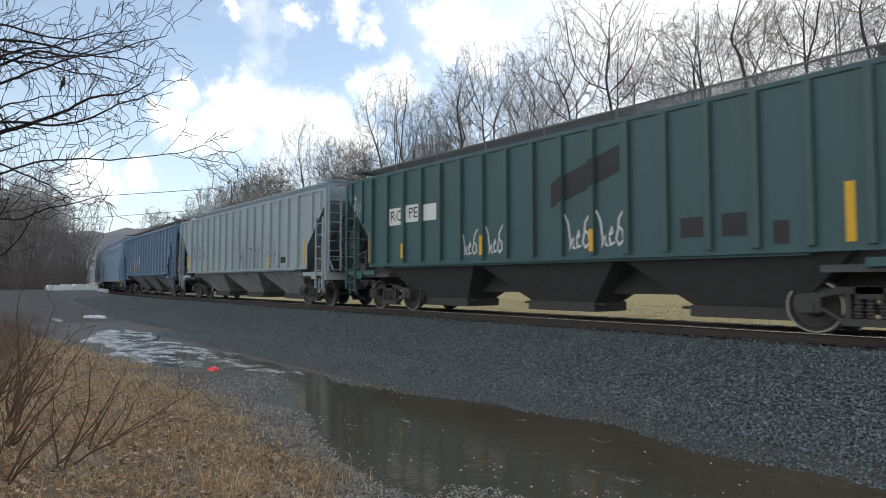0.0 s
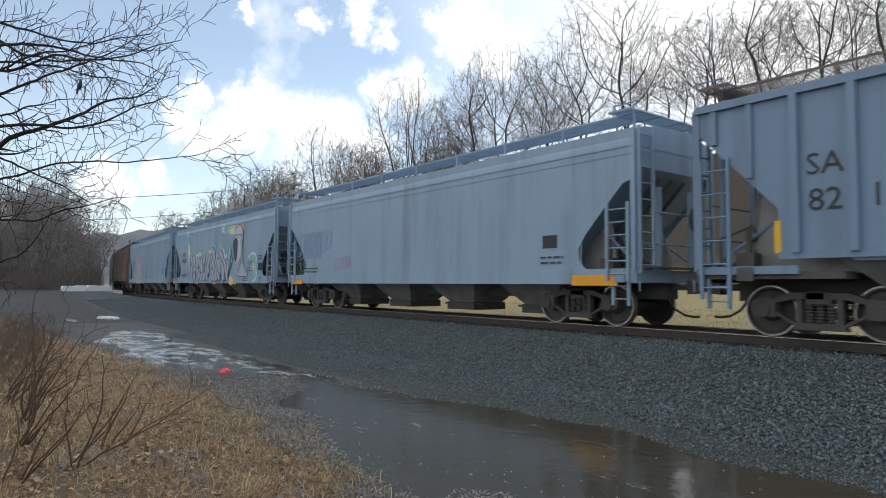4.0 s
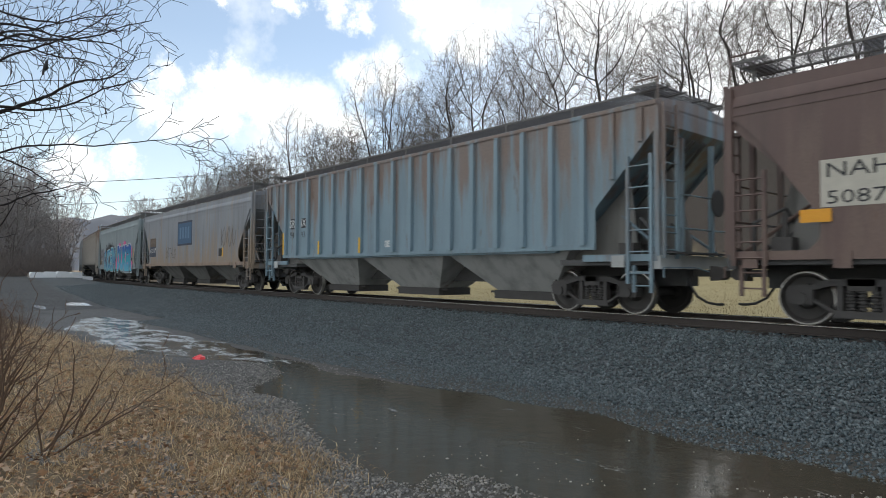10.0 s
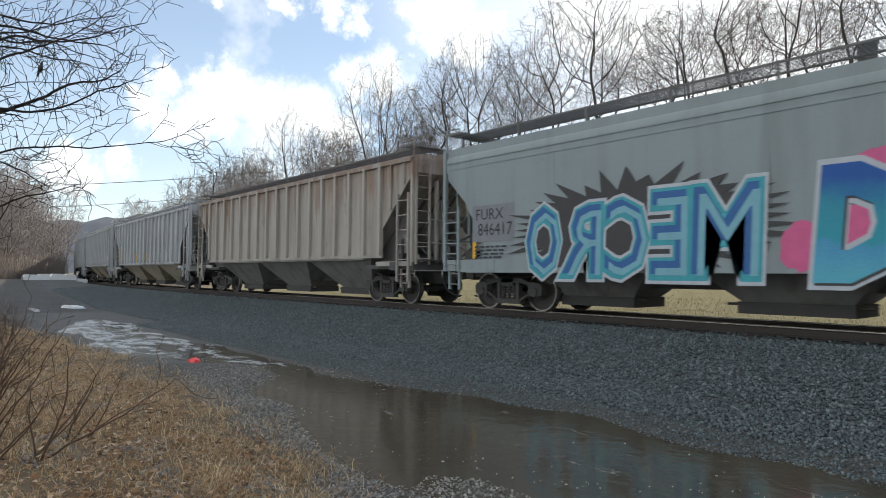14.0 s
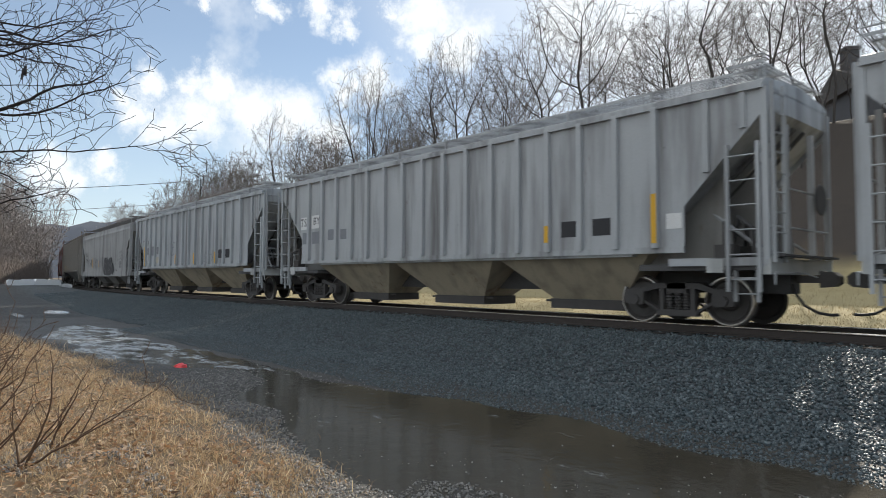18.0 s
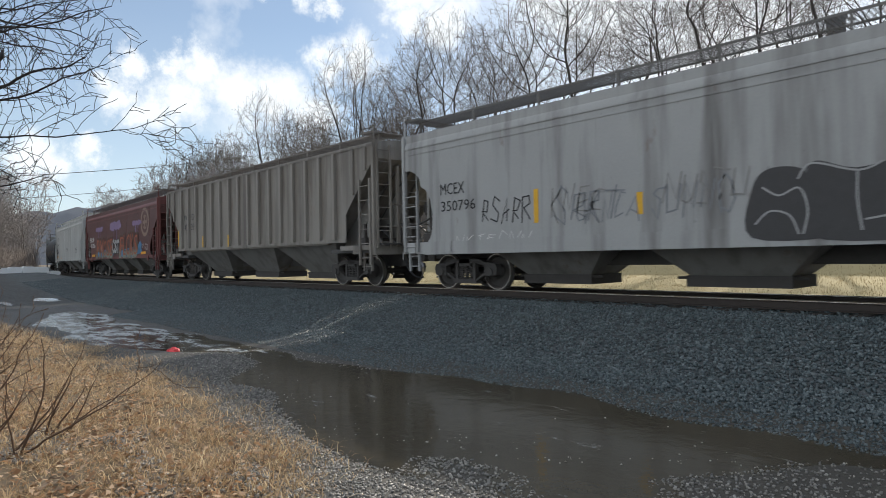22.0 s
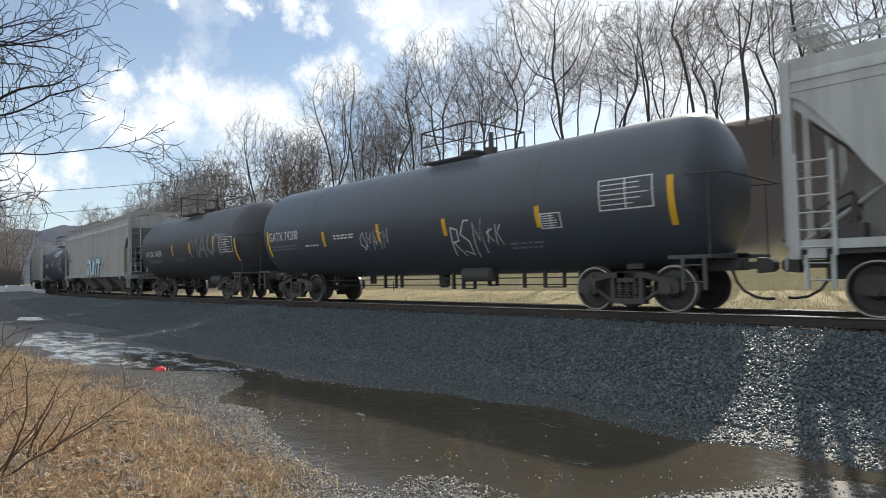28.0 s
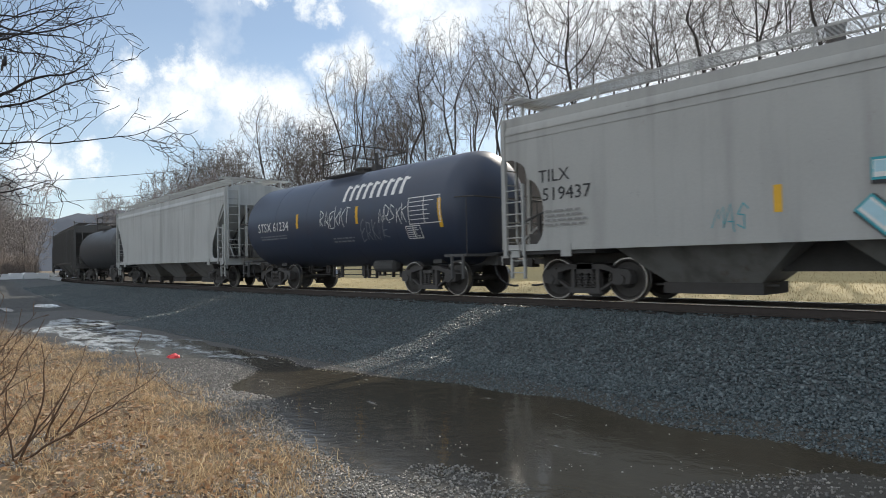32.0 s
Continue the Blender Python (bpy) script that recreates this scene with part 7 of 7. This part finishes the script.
def bough(rng, limbs, fine, p, turn, lean, length, r, curl, level=0, bushy=1.0):
    """A curving branch with shoots that bend upwards."""
    step = 0.075 if level == 0 else 0.05
    n = max(3, int(length / step))
    r0, aim = r, turn
    for k in range(n):
        aim += curl * step
        turn += (aim - turn) * 0.12
        turn += rng.gauss(0, 0.12 + 0.05 * level)
        lean = lean * 0.93
        lean += rng.gauss(0, 0.06)
        d = (RIGHT * math.cos(turn) + Vector((0, 0, math.sin(turn))) + AHEAD * lean).normalized()
        q = p + d * step
        r2 = r0 * (1 - 0.8 * (k + 1) / n)
        (limbs if level == 0 else fine).append((p, q, max(r, 0.0028), max(r2, 0.0026)))
        p, r = q, r2
        if level < 3 and k > 1 and rng.random() < (0.50, 0.42, 0.26)[level] * bushy:
            way = rng.choice((-1, 1))
            bough(rng, limbs, fine, p, turn + way * rng.uniform(0.4, 1.1), rng.gauss(0, 0.35), length * rng.uniform(0.10, 0.30), r * rng.uniform(0.35, 0.6), rng.uniform(0.2, 1.6) if way < 0 else rng.uniform(-1.0, 0.8), level + 1, bushy)


def build_bird(twig):
    """A small dark bird that sits on a branch."""
    b = empty("bird", "small black bird perched on a bare branch", "bird")
    part("body", Shape().lathe([(0.0, 0.006), (0.02, 0.026), (0.055, 0.036), (0.095, 0.028), (0.115, 0.016)], "z", 12), M_BIRD, b, smooth=True)
    part("head", Shape().lathe([(0.105, 0.012), (0.118, 0.021), (0.135, 0.022), (0.150, 0.012), (0.154, 0.002)], "z", 12), M_BIRD, b, smooth=True)
    part("beak", Shape().bar((0.018, 0, 0.134), (0.042, 0, 0.128), 0.005, 5, 0.001), M_BIRD, b)
    part("tail", Shape().box(-0.030, -0.016, -0.012, 0.012, -0.065, 0.03), M_BIRD, b)
    for y in (-0.01, 0.01):
        part("leg", Shape().bar((0, y, -0.014), (0.002, y, 0.012), 0.0025, 4), M_BIRD, b)
    p = (twig[0] + twig[1]) / 2
    b.matrix_basis = pose(p.x, p.y, p.z + twig[2] + 0.006, 0, 12, 40) @ Matrix.Scale(0.62, 4)


def build_near_tree():
    """The tree whose branches hang in from the side."""
    rng = random.Random(77)
    t = empty("overhanging_tree", "dark leafless tree with drooping branches and red-brown buds", "tree")
    foot = Vector((-6.91, -11.46, 0)) - RIGHT * 1.3
    foot.z = ground_z(foot.x, foot.y) - 0.1
    limbs, fine = [], []
    p = foot.copy()
    for k in range(10):
        q = p + Vector((rng.gauss(0, 0.02), rng.gauss(0, 0.02), 0.5))
        limbs.append((p, q, 0.13 - 0.010 * k, 0.12 - 0.010 * k))
        p = q
    # height on the trunk, slope, length, thickness, bend
    for z, slope, length, r, curl in ((2.05, 0.42, 1.97, 0.034, 0.22), (2.15, 0.03, 1.6, 0.016, 0.1), (1.84, -0.02, 2.75, 0.015, 0.07), (1.45, 0.27, 1.6, 0.018, 0.05),
                                      (1.90, -0.12, 1.3, 0.010, 0.08), (3.0, -0.12, 2.21, 0.020, 0.02), (0.7, 0.85, 1.5, 0.018, 0.25), (2.7, 0.15, 1.97, 0.020, -0.10),
                                      (3.2, -0.05, 1.97, 0.020, -0.15), (3.3, 0.10, 2.05, 0.020, -0.2), (1.40, 0.10, 1.1, 0.009, 0.0), (2.4, 0.30, 2.13, 0.022, -0.1), (3.5, 0.0, 1.89, 0.018, -0.1), (2.9, 0.2, 1.8, 0.016, 0.2), (2.55, -0.02, 1.64, 0.014, 0.1), (3.1, -0.2, 1.89, 0.016, 0.2)):
        at = Vector((foot.x, foot.y, z))
        bough(rng, limbs, fine, at, slope, rng.gauss(0, 0.15), length, r * 0.85, curl, 0, 1.12)
    build_bird(min(limbs + fine, key=lambda s: ((s[0] + s[1]) / 2 - Vector((-6.72, -11.63, 2.66))).length))
    part("trunk", quick_mesh("trunk", *sticks(limbs, 6, 0.0026), M_DARKBARK), None, t)
    part("crown", quick_mesh("crown", *sticks(fine, 4, 0.0022), M_DARKBARK), None, t, "thin dark twigs")


build_near_tree()


def build_brush():
    """Bare saplings and briars at the edge of the grass."""
    rng = random.Random(31)
    for x, y, h, n in ((-6.36, -11.6, 1.15, 5), (-6.78, -11.28, 0.95, 4), (-7.23, -11.88, 1.3, 6), (-5.98, -12.0, 0.9, 4), (-8.4, -11.75, 1.2, 6), (-10.0, -11.87, 1.25, 7), (-10.67, -11.41, 0.8, 6)):
        ob = empty("sapling", "thin bare brown sapling in the dry grass", "shrub", "saplings beside the yard")
        for _ in range(n):
            limbs, fine = [], []
            bough(rng, limbs, fine, Vector((rng.gauss(0, 0.06), rng.gauss(0, 0.06), -0.03)), rng.uniform(0.65, 1.55), rng.gauss(0, 0.2), h * rng.uniform(0.7, 1.3), rng.uniform(0.008, 0.015), rng.gauss(-0.1, 0.2), 0, 0.42)
            part("stem", quick_mesh("stem", *sticks(limbs + fine, 4, 0.0024), M_BRUSH), None, ob)["kind"] = "stuff"
        ob.matrix_basis = pose(x, y, ground_z(x, y))
    # a thicket of reddish briars beyond them
    for x, y, h in ((-13.6, -11.5, 0.75), (-15.8, -11.7, 0.9), (-18.0, -11.1, 0.85), (-16.8, -11.3, 0.9), (-20.5, -10.9, 0.9), (-21.2, -10.5, 0.7), (-12.3, -12.0, 0.9), (-14.5, -12.0, 1.0), (-23.5, -10.6, 0.9), (-19.5, -11.6, 1.1), (-25.5, -10.4, 0.8)):
        ob = empty("briar", "low tangle of reddish-brown bare briar stems", "shrub", "briars beside the yard")
        for _ in range(36):
            limbs, fine = [], []
            bough(rng, limbs, fine, Vector((rng.gauss(0, 0.35), rng.gauss(0, 0.35), -0.03)), rng.uniform(0.4, 2.7), rng.gauss(0, 0.5), h * rng.uniform(0.5, 1.2), 0.006, rng.gauss(0, 0.8), 1)
            part("stem", quick_mesh("stem", *sticks(limbs + fine, 3, 0.0028), M_BRIAR), None, ob)["kind"] = "stuff"
        ob.matrix_basis = pose(x, y, ground_z(x, y))


build_brush()

# ---- loose stones, grass and litter ----


def pebbles(n, place, size, seed, mat, name, label, category):
    rng = np.random.default_rng(seed)
    x, y, z = place(rng, n)
    n = len(x)
    base = np.array([(-1, -1, -1), (1, -1, -1), (1, 1, -1), (-1, 1, -1), (-1, -1, 1), (1, -1, 1), (1, 1, 1), (-1, 1, 1)], dtype=float)
    v = base[None] * (1 + rng.uniform(-0.45, 0.25, (n, 8, 3)))
    v *= rng.uniform(size[0], size[1], (n, 1, 1)) * rng.uniform(0.55, 1.1, (n, 1, 3)) * 0.5
    a, b = rng.uniform(0, 2 * np.pi, n), rng.uniform(-0.7, 0.7, n)
    ca, sa, cb, sb = np.cos(a)[:, None], np.sin(a)[:, None], np.cos(b)[:, None], np.sin(b)[:, None]
    X, Y, Z = v[..., 0], v[..., 1] * cb - v[..., 2] * sb, v[..., 1] * sb + v[..., 2] * cb
    v = np.stack([X * ca - Y * sa, X * sa + Y * ca, Z], -1) + np.stack([x, y, z], -1)[:, None]
    q = np.array([(0, 3, 2, 1), (4, 5, 6, 7), (0, 1, 5, 4), (1, 2, 6, 5), (2, 3, 7, 6), (3, 0, 4, 7)])
    f = (q[None] + (np.arange(n) * 8)[:, None, None]).reshape(-1, 4)
    tagged(new(name, quick_mesh(name, v.reshape(-1, 3), f, mat)), label, category, kind="stuff")


def on_bank(rng, n):
    u = rng.random(n)
    s = 3.0 - 52 * u ** 1.7
    side = -1.45 - 4.2 * rng.random(n) ** 1.1
    x, y = s, side + np.where(s < BEND_AT, (BEND_AT - s) ** 2 / (2 * RADIUS), 0)
    return x, y, land(x, y) + 0.012


def on_bed(rng, n):
    s = 3.0 - 40 * rng.random(n) ** 1.3
    side = rng.uniform(-1.6, 2.4, n)
    x, y = s, side + np.where(s < BEND_AT, (BEND_AT - s) ** 2 / (2 * RADIUS), 0)
    return x, y, land(x, y) + 0.0


def on_yard(rng, n):
    x, y = 2 - 14 * rng.random(n) ** 1.1 + np.abs(rng.normal(0, 1.2, n)), -6.3 - 5.5 * rng.random(n) ** 0.7 - np.abs(rng.normal(0, 0.8, n))
    keep = (y > np.interp(x, [-12, -6, -4.6, -3.6, -2.5], [-9.0, -9.6, -9.9, -10.8, -12]) - 0.1) & (land(x, y) > WATER_Z - 0.012)
    x, y = x[keep], y[keep]
    return x, y, land(x, y) + 0.004


def on_thin_grass(rng, n):
    x, y = -3.6 - 3.6 * rng.random(n), -12.6 + 2.4 * rng.random(n)
    keep = wobble(x + 1.3, y * 1.6, 0.5) > 0.18
    x, y = x[keep], y[keep]
    return x, y, land(x, y) + 0.012


def on_toe(rng, n):
    x, y = 3 - 26 * rng.random(n) ** 1.3, rng.uniform(-6.6, -4.6, n)
    keep = land(x, y) > WATER_Z - 0.01
    x, y = x[keep], y[keep]
    return x, y, land(x, y) + 0.003


pebbles(84000, on_bank, (0.020, 0.048), 1, M_BALLAST, "ballast_stones", "blue-gray crushed ballast stones on the bank", "ballast")
pebbles(9000, on_bed, (0.035, 0.075), 2, M_BALLAST, "bed_stones", "dark oily ballast stones between the ties", "ballast")
pebbles(90000, on_yard, (0.009, 0.026), 3, M_GRAVEL, "yard_gravel", "small gray gravel beside the pool", "gravel")
pebbles(42000, on_toe, (0.012, 0.032), 4, M_BALLAST, "toe_gravel", "fine gray gravel at the foot of the bank", "gravel")


pebbles(9000, on_thin_grass, (0.010, 0.034), 7, M_GRAVEL, "grass_pebbles", "gray pebbles where the grass is thin", "gravel")


def on_pool(rng, n):
    x = -14 * rng.random(n) ** 1.3 - 0.8
    near = np.interp(x, [-15, -13.2, -11, -9.2, -7.6, -5.4, -4.4, -3.2, -2.3], [-9.1, -8.5, -7.3, -8.4, -8.7, -9.3, -8.75, -8.4, -7.5])
    y = near + np.abs(rng.normal(0, 0.28, n)) + np.where(rng.random(n) < 0.25, rng.uniform(0, 2.0, n), 0)
    keep = (land(x, y) < WATER_Z + 0.005) & (wobble(x * 2.0, y * 2.0, 0.5) > -0.15)
    return x[keep], y[keep], np.full(keep.sum(), WATER_Z + 0.001)


pebbles(330, on_pool, (0.005, 0.020), 6, M_FOAM, "floating_flakes", "pale flakes of ice and scum floating on the pool", "ice flakes")


def blades():
    rng = np.random.default_rng(8)
    n = 190000
    x = -3.2 - 27 * rng.random(n) ** 1.7
    y = rng.uniform(-13.4, -8.6, n) - np.abs(rng.normal(0, 0.7, n)) * (rng.random(n) < 0.5)
    verge = np.interp(x, [-60, -30, -17, -12, -6, -4.6, -3.6, -2.5, 3], [-12, -10.6, -9.25, -8.9, -9.5, -9.75, -10.6, -13.5, -16])
    keep = y < verge - 0.05 + rng.normal(0, 0.25, n)
    x, y = x[keep], y[keep]
    # the grass stands in tufts, thinner between them
    tuft = wobble(x, y, 0.23) + 0.6 * wobble(x + 3, y * 1.3, 0.6)
    keep = rng.random(len(x)) < 0.35 + 0.65 * smooth01(-0.5, 0.5, tuft)
    x, y, tuft = x[keep], y[keep], tuft[keep]
    n = len(x)
    z = land(x, y) - 0.005
    h = rng.uniform(0.04, 0.13, n) * (1 + 0.7 * np.clip(tuft, 0, 1)) * np.where(rng.random(n) < 0.05, 1.9, 1.0)
    a, tilt = rng.uniform(0, 2 * np.pi, n), np.where(rng.random(n) < 0.22, rng.uniform(0.2, 0.9, n), rng.uniform(1.0, 1.5, n))
    dx, dy = np.cos(a), np.sin(a)
    b = a + rng.normal(0, 1.2, n)
    w = rng.uniform(0.0016, 0.0036, n)
    wx, wy = -np.sin(b) * w, np.cos(b) * w
    mx, my, mz = x + dx * h * 0.55 * np.sin(tilt), y + dy * h * 0.55 * np.sin(tilt), z + h * 0.6 * np.cos(tilt) + 0.015
    tip = np.stack([mx + dx * h * 0.5, my + dy * h * 0.5, mz + h * 0.3 * np.cos(tilt + 0.6)], -1)
    v = np.stack([np.stack([x - wx, y - wy, z], -1), np.stack([x + wx, y + wy, z], -1), np.stack([mx + wx, my + wy, mz], -1), np.stack([mx - wx, my - wy, mz], -1), tip], 1).reshape(-1, 3)
    k = np.arange(n)[:, None] * 5
    f = np.concatenate([k + np.array([0, 1, 2]), k + np.array([0, 2, 3]), k + np.array([3, 2, 4])])
    tagged(new("dry_grass", quick_mesh("dry_grass", v, f, M_GRASS)), "matted dry straw-coloured winter grass", "grass", kind="stuff")
    # fallen leaves
    rng = np.random.default_rng(9)
    n = 32000
    x = -3.4 - 18 * rng.random(n) ** 1.4
    y = rng.uniform(-13.4, -9.4, n)
    verge = np.interp(x, [-60, -30, -17, -12, -6, -4.6, -3.6], [-12, -10.6, -9.25, -8.9, -9.5, -9.75, -10.6])
    keep = (y < verge - 0.1 - np.abs(rng.normal(0, 0.6, n))) & (rng.random(n) < np.interp(np.hypot(x, y - EYE[1]), [4, 7, 11], [1.0, 0.95, 0.5]) * (0.45 + 0.55 * smooth01(-0.3, 0.5, wobble(x, y, 0.45))))
    x, y = x[keep], y[keep]
    n = len(x)
    z = land(x, y) + rng.uniform(0.01, 0.06, n)
    a, r = rng.uniform(0, 2 * np.pi, n), rng.uniform(0.012, 0.038, n)
    corners = []
    for k, (along, across) in enumerate(((1, 0), (0, 0.55), (-1, 0), (0, -0.55))):
        corners.append(np.stack([x + r * (along * np.cos(a) - across * np.sin(a)), y + r * (along * np.sin(a) + across * np.cos(a)), z + r * rng.uniform(-0.5, 0.6, n)], -1))
    v = np.stack(corners, 1).reshape(-1, 3)
    f = np.arange(4 * n).reshape(-1, 4)
    tagged(new("fallen_leaves", quick_mesh("fallen_leaves", v, f, M_LEAF)), "curled brown fallen leaves in the grass", "leaf litter", kind="stuff")


blades()


def meadow():
    """Taller dry grass far side of the track."""
    rng = np.random.default_rng(12)
    n = 42000
    x = 2 - 40 * rng.random(n)
    y = 3.4 + 11.8 * rng.random(n) ** 1.3
    z = land(x, y)
    h = rng.uniform(0.03, 0.10, n)
    a, w = rng.uniform(0, 2 * np.pi, n), rng.uniform(0.004, 0.008, n)
    v = np.stack([np.stack([x - w, y, z], -1), np.stack([x + w, y, z], -1), np.stack([x + h * 0.5 * np.cos(a), y + h * 0.5 * np.sin(a), z + h], -1)], 1).reshape(-1, 3)
    tagged(new("meadow_grass", quick_mesh("meadow_grass", v, np.arange(3 * n).reshape(-1, 3), M_MEADOW)), "pale dry meadow grass behind the track", "grass", kind="stuff")


meadow()

# ---- small things ----


def build_puddles():
    """Frozen puddles on the yard."""
    rng = random.Random(14)
    for x, y, rx, ry in ((-33.5, -6.3, 1.3, 0.5), (-32.4, -8.0, 1.2, 0.2)):
        n = 28
        p = [(0.0, 0.0)] + [(rx * math.cos(6.283 * i / n) * rng.uniform(0.75, 1.15), ry * math.sin(6.283 * i / n) * rng.uniform(0.75, 1.15)) for i in range(n)]
        s = Shape().add([(x + a, y + b, ground_z(x + a, y + b) + 0.012) for a, b in p], [(0, 1 + i, 1 + (i + 1) % n) for i in range(n)])
        tagged(part("puddle", s, M_ICE), "shallow puddle skinned with white ice on the gravel", "puddle", "frozen puddles on the yard")


build_puddles()



def build_bag():
    rng = random.Random(3)
    s = Shape()
    n, m = 12, 5
    pts = []
    for j in range(m + 1):
        a = math.pi / 2 * j / m
        for i in range(n):
            b = 2 * math.pi * i / n
            k = 1 + rng.uniform(-0.3, 0.3)
            pts.append((0.14 * k * math.cos(a) * math.cos(b), 0.10 * k * math.cos(a) * math.sin(b), 0.085 * math.sin(a) * (1 + rng.uniform(-0.2, 0.2))))
    s.add(pts, [(j * n + i, j * n + (i + 1) % n, (j + 1) * n + (i + 1) % n, (j + 1) * n + i) for j in range(m) for i in range(n)])
    ob = part("plastic_bag", s, M_BAG)
    tagged(ob, "crumpled bright red plastic bag on the gravel", "plastic bag")
    ob.location = (-12.3, -8.2, ground_z(-12.3, -8.2) - 0.005)


build_bag()


def build_sacks():
    """Wrapped white blocks in a row at the end of the yard."""
    for k, (w, h) in enumerate(((0.8, 0.36), (0.95, 0.52), (0.98, 0.55), (0.95, 0.53), (0.98, 0.50))):
        y = 0.1 - 1.0 * k
        x = -64.5 + 0.12 * k
        s = Shape()
        prof = [(-w / 2, 0), (-w / 2 - 0.03, h * 0.5), (-w / 2 + 0.08, h * 0.93), (-w / 2 + 0.25, h), (w / 2 - 0.25, h * 0.98), (w / 2 - 0.06, h * 0.9), (w / 2 + 0.03, h * 0.5), (w / 2, 0)]
        s.prism(prof, -0.45, 0.45)
        ob = part("wrapped_block", s, M_SACK)
        tagged(ob, "white plastic-wrapped block in a row on the ground", "wrapped block", "white blocks at the end of the yard")
        ob.matrix_basis = pose(x, y, ground_z(x, y) - 0.02, 0, 0, 90 + 3 * (k % 3))


build_sacks()


def build_wires():
    for base, slope, r in ((14.4, 0.153, 0.055), (10.9, 0.143, 0.04)):
        pts = [(-118, -60 + 8 * i, base + slope * (-60 + 8 * i) + 0.0009 * (8 * i - 75) ** 2 - 0.6) for i in range(20)]
        ob = part("power_line", Shape().pipe(pts, r, 5), M_WIRE)
        tagged(ob, "slack overhead power line beyond the yard", "power line", "overhead lines")


build_wires()


def build_house():
    h = empty("house", "gray gabled house with a chimney among the trees", "house")
    part("wall", Shape().prism([(-6, -2), (6, -2), (6, 5.6), (-6, 5.6)], -4, 4), M_HOUSE, h)
    part("roof", Shape().add([(-6.4, -4.5, 5.5), (6.4, -4.5, 5.5), (6.4, 0, 7.6), (-6.4, 0, 7.6), (-6.4, 4.5, 5.5), (6.4, 4.5, 5.5), (-6.4, -4.5, 5.3), (6.4, -4.5, 5.3), (-6.4, 4.5, 5.3), (6.4, 4.5, 5.3)],
                             [(0, 1, 2, 3), (3, 2, 5, 4), (0, 3, 4, 8, 6), (1, 7, 9, 5, 2), (0, 6, 7, 1), (4, 5, 9, 8), (6, 8, 9, 7)]), M_ROOF, h)
    part("chimney", Shape().box(-5.9, -4.9, -1.0, 0.0, 5.5, 9.0).box(-6.0, -4.8, -1.1, 0.1, 8.8, 9.1), M_HOUSE, h)
    h.matrix_basis = pose(-11.6, 48.6, 10.2, 0, 0, 40)


build_house()


def build_hill():
    """The wooded ridge on the horizon."""
    m, t, b = material("haze_tinted_woods", 1.0)
    # the blue of distance haze is put into the woods' base colour
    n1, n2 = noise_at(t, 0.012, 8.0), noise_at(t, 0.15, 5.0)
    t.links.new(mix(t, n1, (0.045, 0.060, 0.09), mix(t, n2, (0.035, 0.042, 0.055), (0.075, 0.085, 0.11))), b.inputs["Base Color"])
    n = 90
    v, f = [], []
    for i in range(n):
        a = radians(150 + 70 * i / (n - 1))
        top = 76 + 10 * math.sin(i * 0.13 + 1.0) + 3 * math.sin(i * 0.41)
        for r, z in ((560, -2), (760, top * 0.75), (900, top), (1400, top * 0.9)):
            v.append((math.cos(a) * r, math.sin(a) * r, z + 2.5 * math.sin(i * 1.9 + r)))
        if i:
            for k in range(3):
                p = (i - 1) * 4 + k
                f.append((p, p + 4, p + 5, p + 1))
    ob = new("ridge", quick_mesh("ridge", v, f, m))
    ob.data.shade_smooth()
    tagged(ob, "wooded ridge on the horizon, coloured blue-gray for distance haze", "hill", kind="structure")


build_hill()


def build_cloud():
    """The bank of cloud that drifts off the sun."""
    m, t, b = material("cloud_vapour", 1.0)
    n = noise_at(t, 0.02, 6.0)
    t.links.new(mix(t, n, (0.75, 0.76, 0.78), (0.9, 0.9, 0.9)), b.inputs["Base Color"])
    rng = random.Random(21)
    s = Shape()
    for k in range(26):
        cx, cy, cz = rng.uniform(-150, 150), rng.uniform(-26, 26), rng.uniform(-12, 12)
        r = rng.uniform(26, 38)
        s.lathe([(-0.95 * r, 0.2 * r), (-0.7 * r, 0.7 * r), (0, r), (0.7 * r, 0.7 * r), (0.95 * r, 0.2 * r)], "z", 14, (cx, cy, cz))
    ob = part("cloud", s, m, smooth=True)
    return tagged(ob, "white cumulus cloud drifting across the sun", "cloud")


CLOUD = build_cloud()
CLOUD_FROM = (sun_dir.x * 800 - 95, sun_dir.y * 800 - 9, sun_dir.z * 800)

motions()
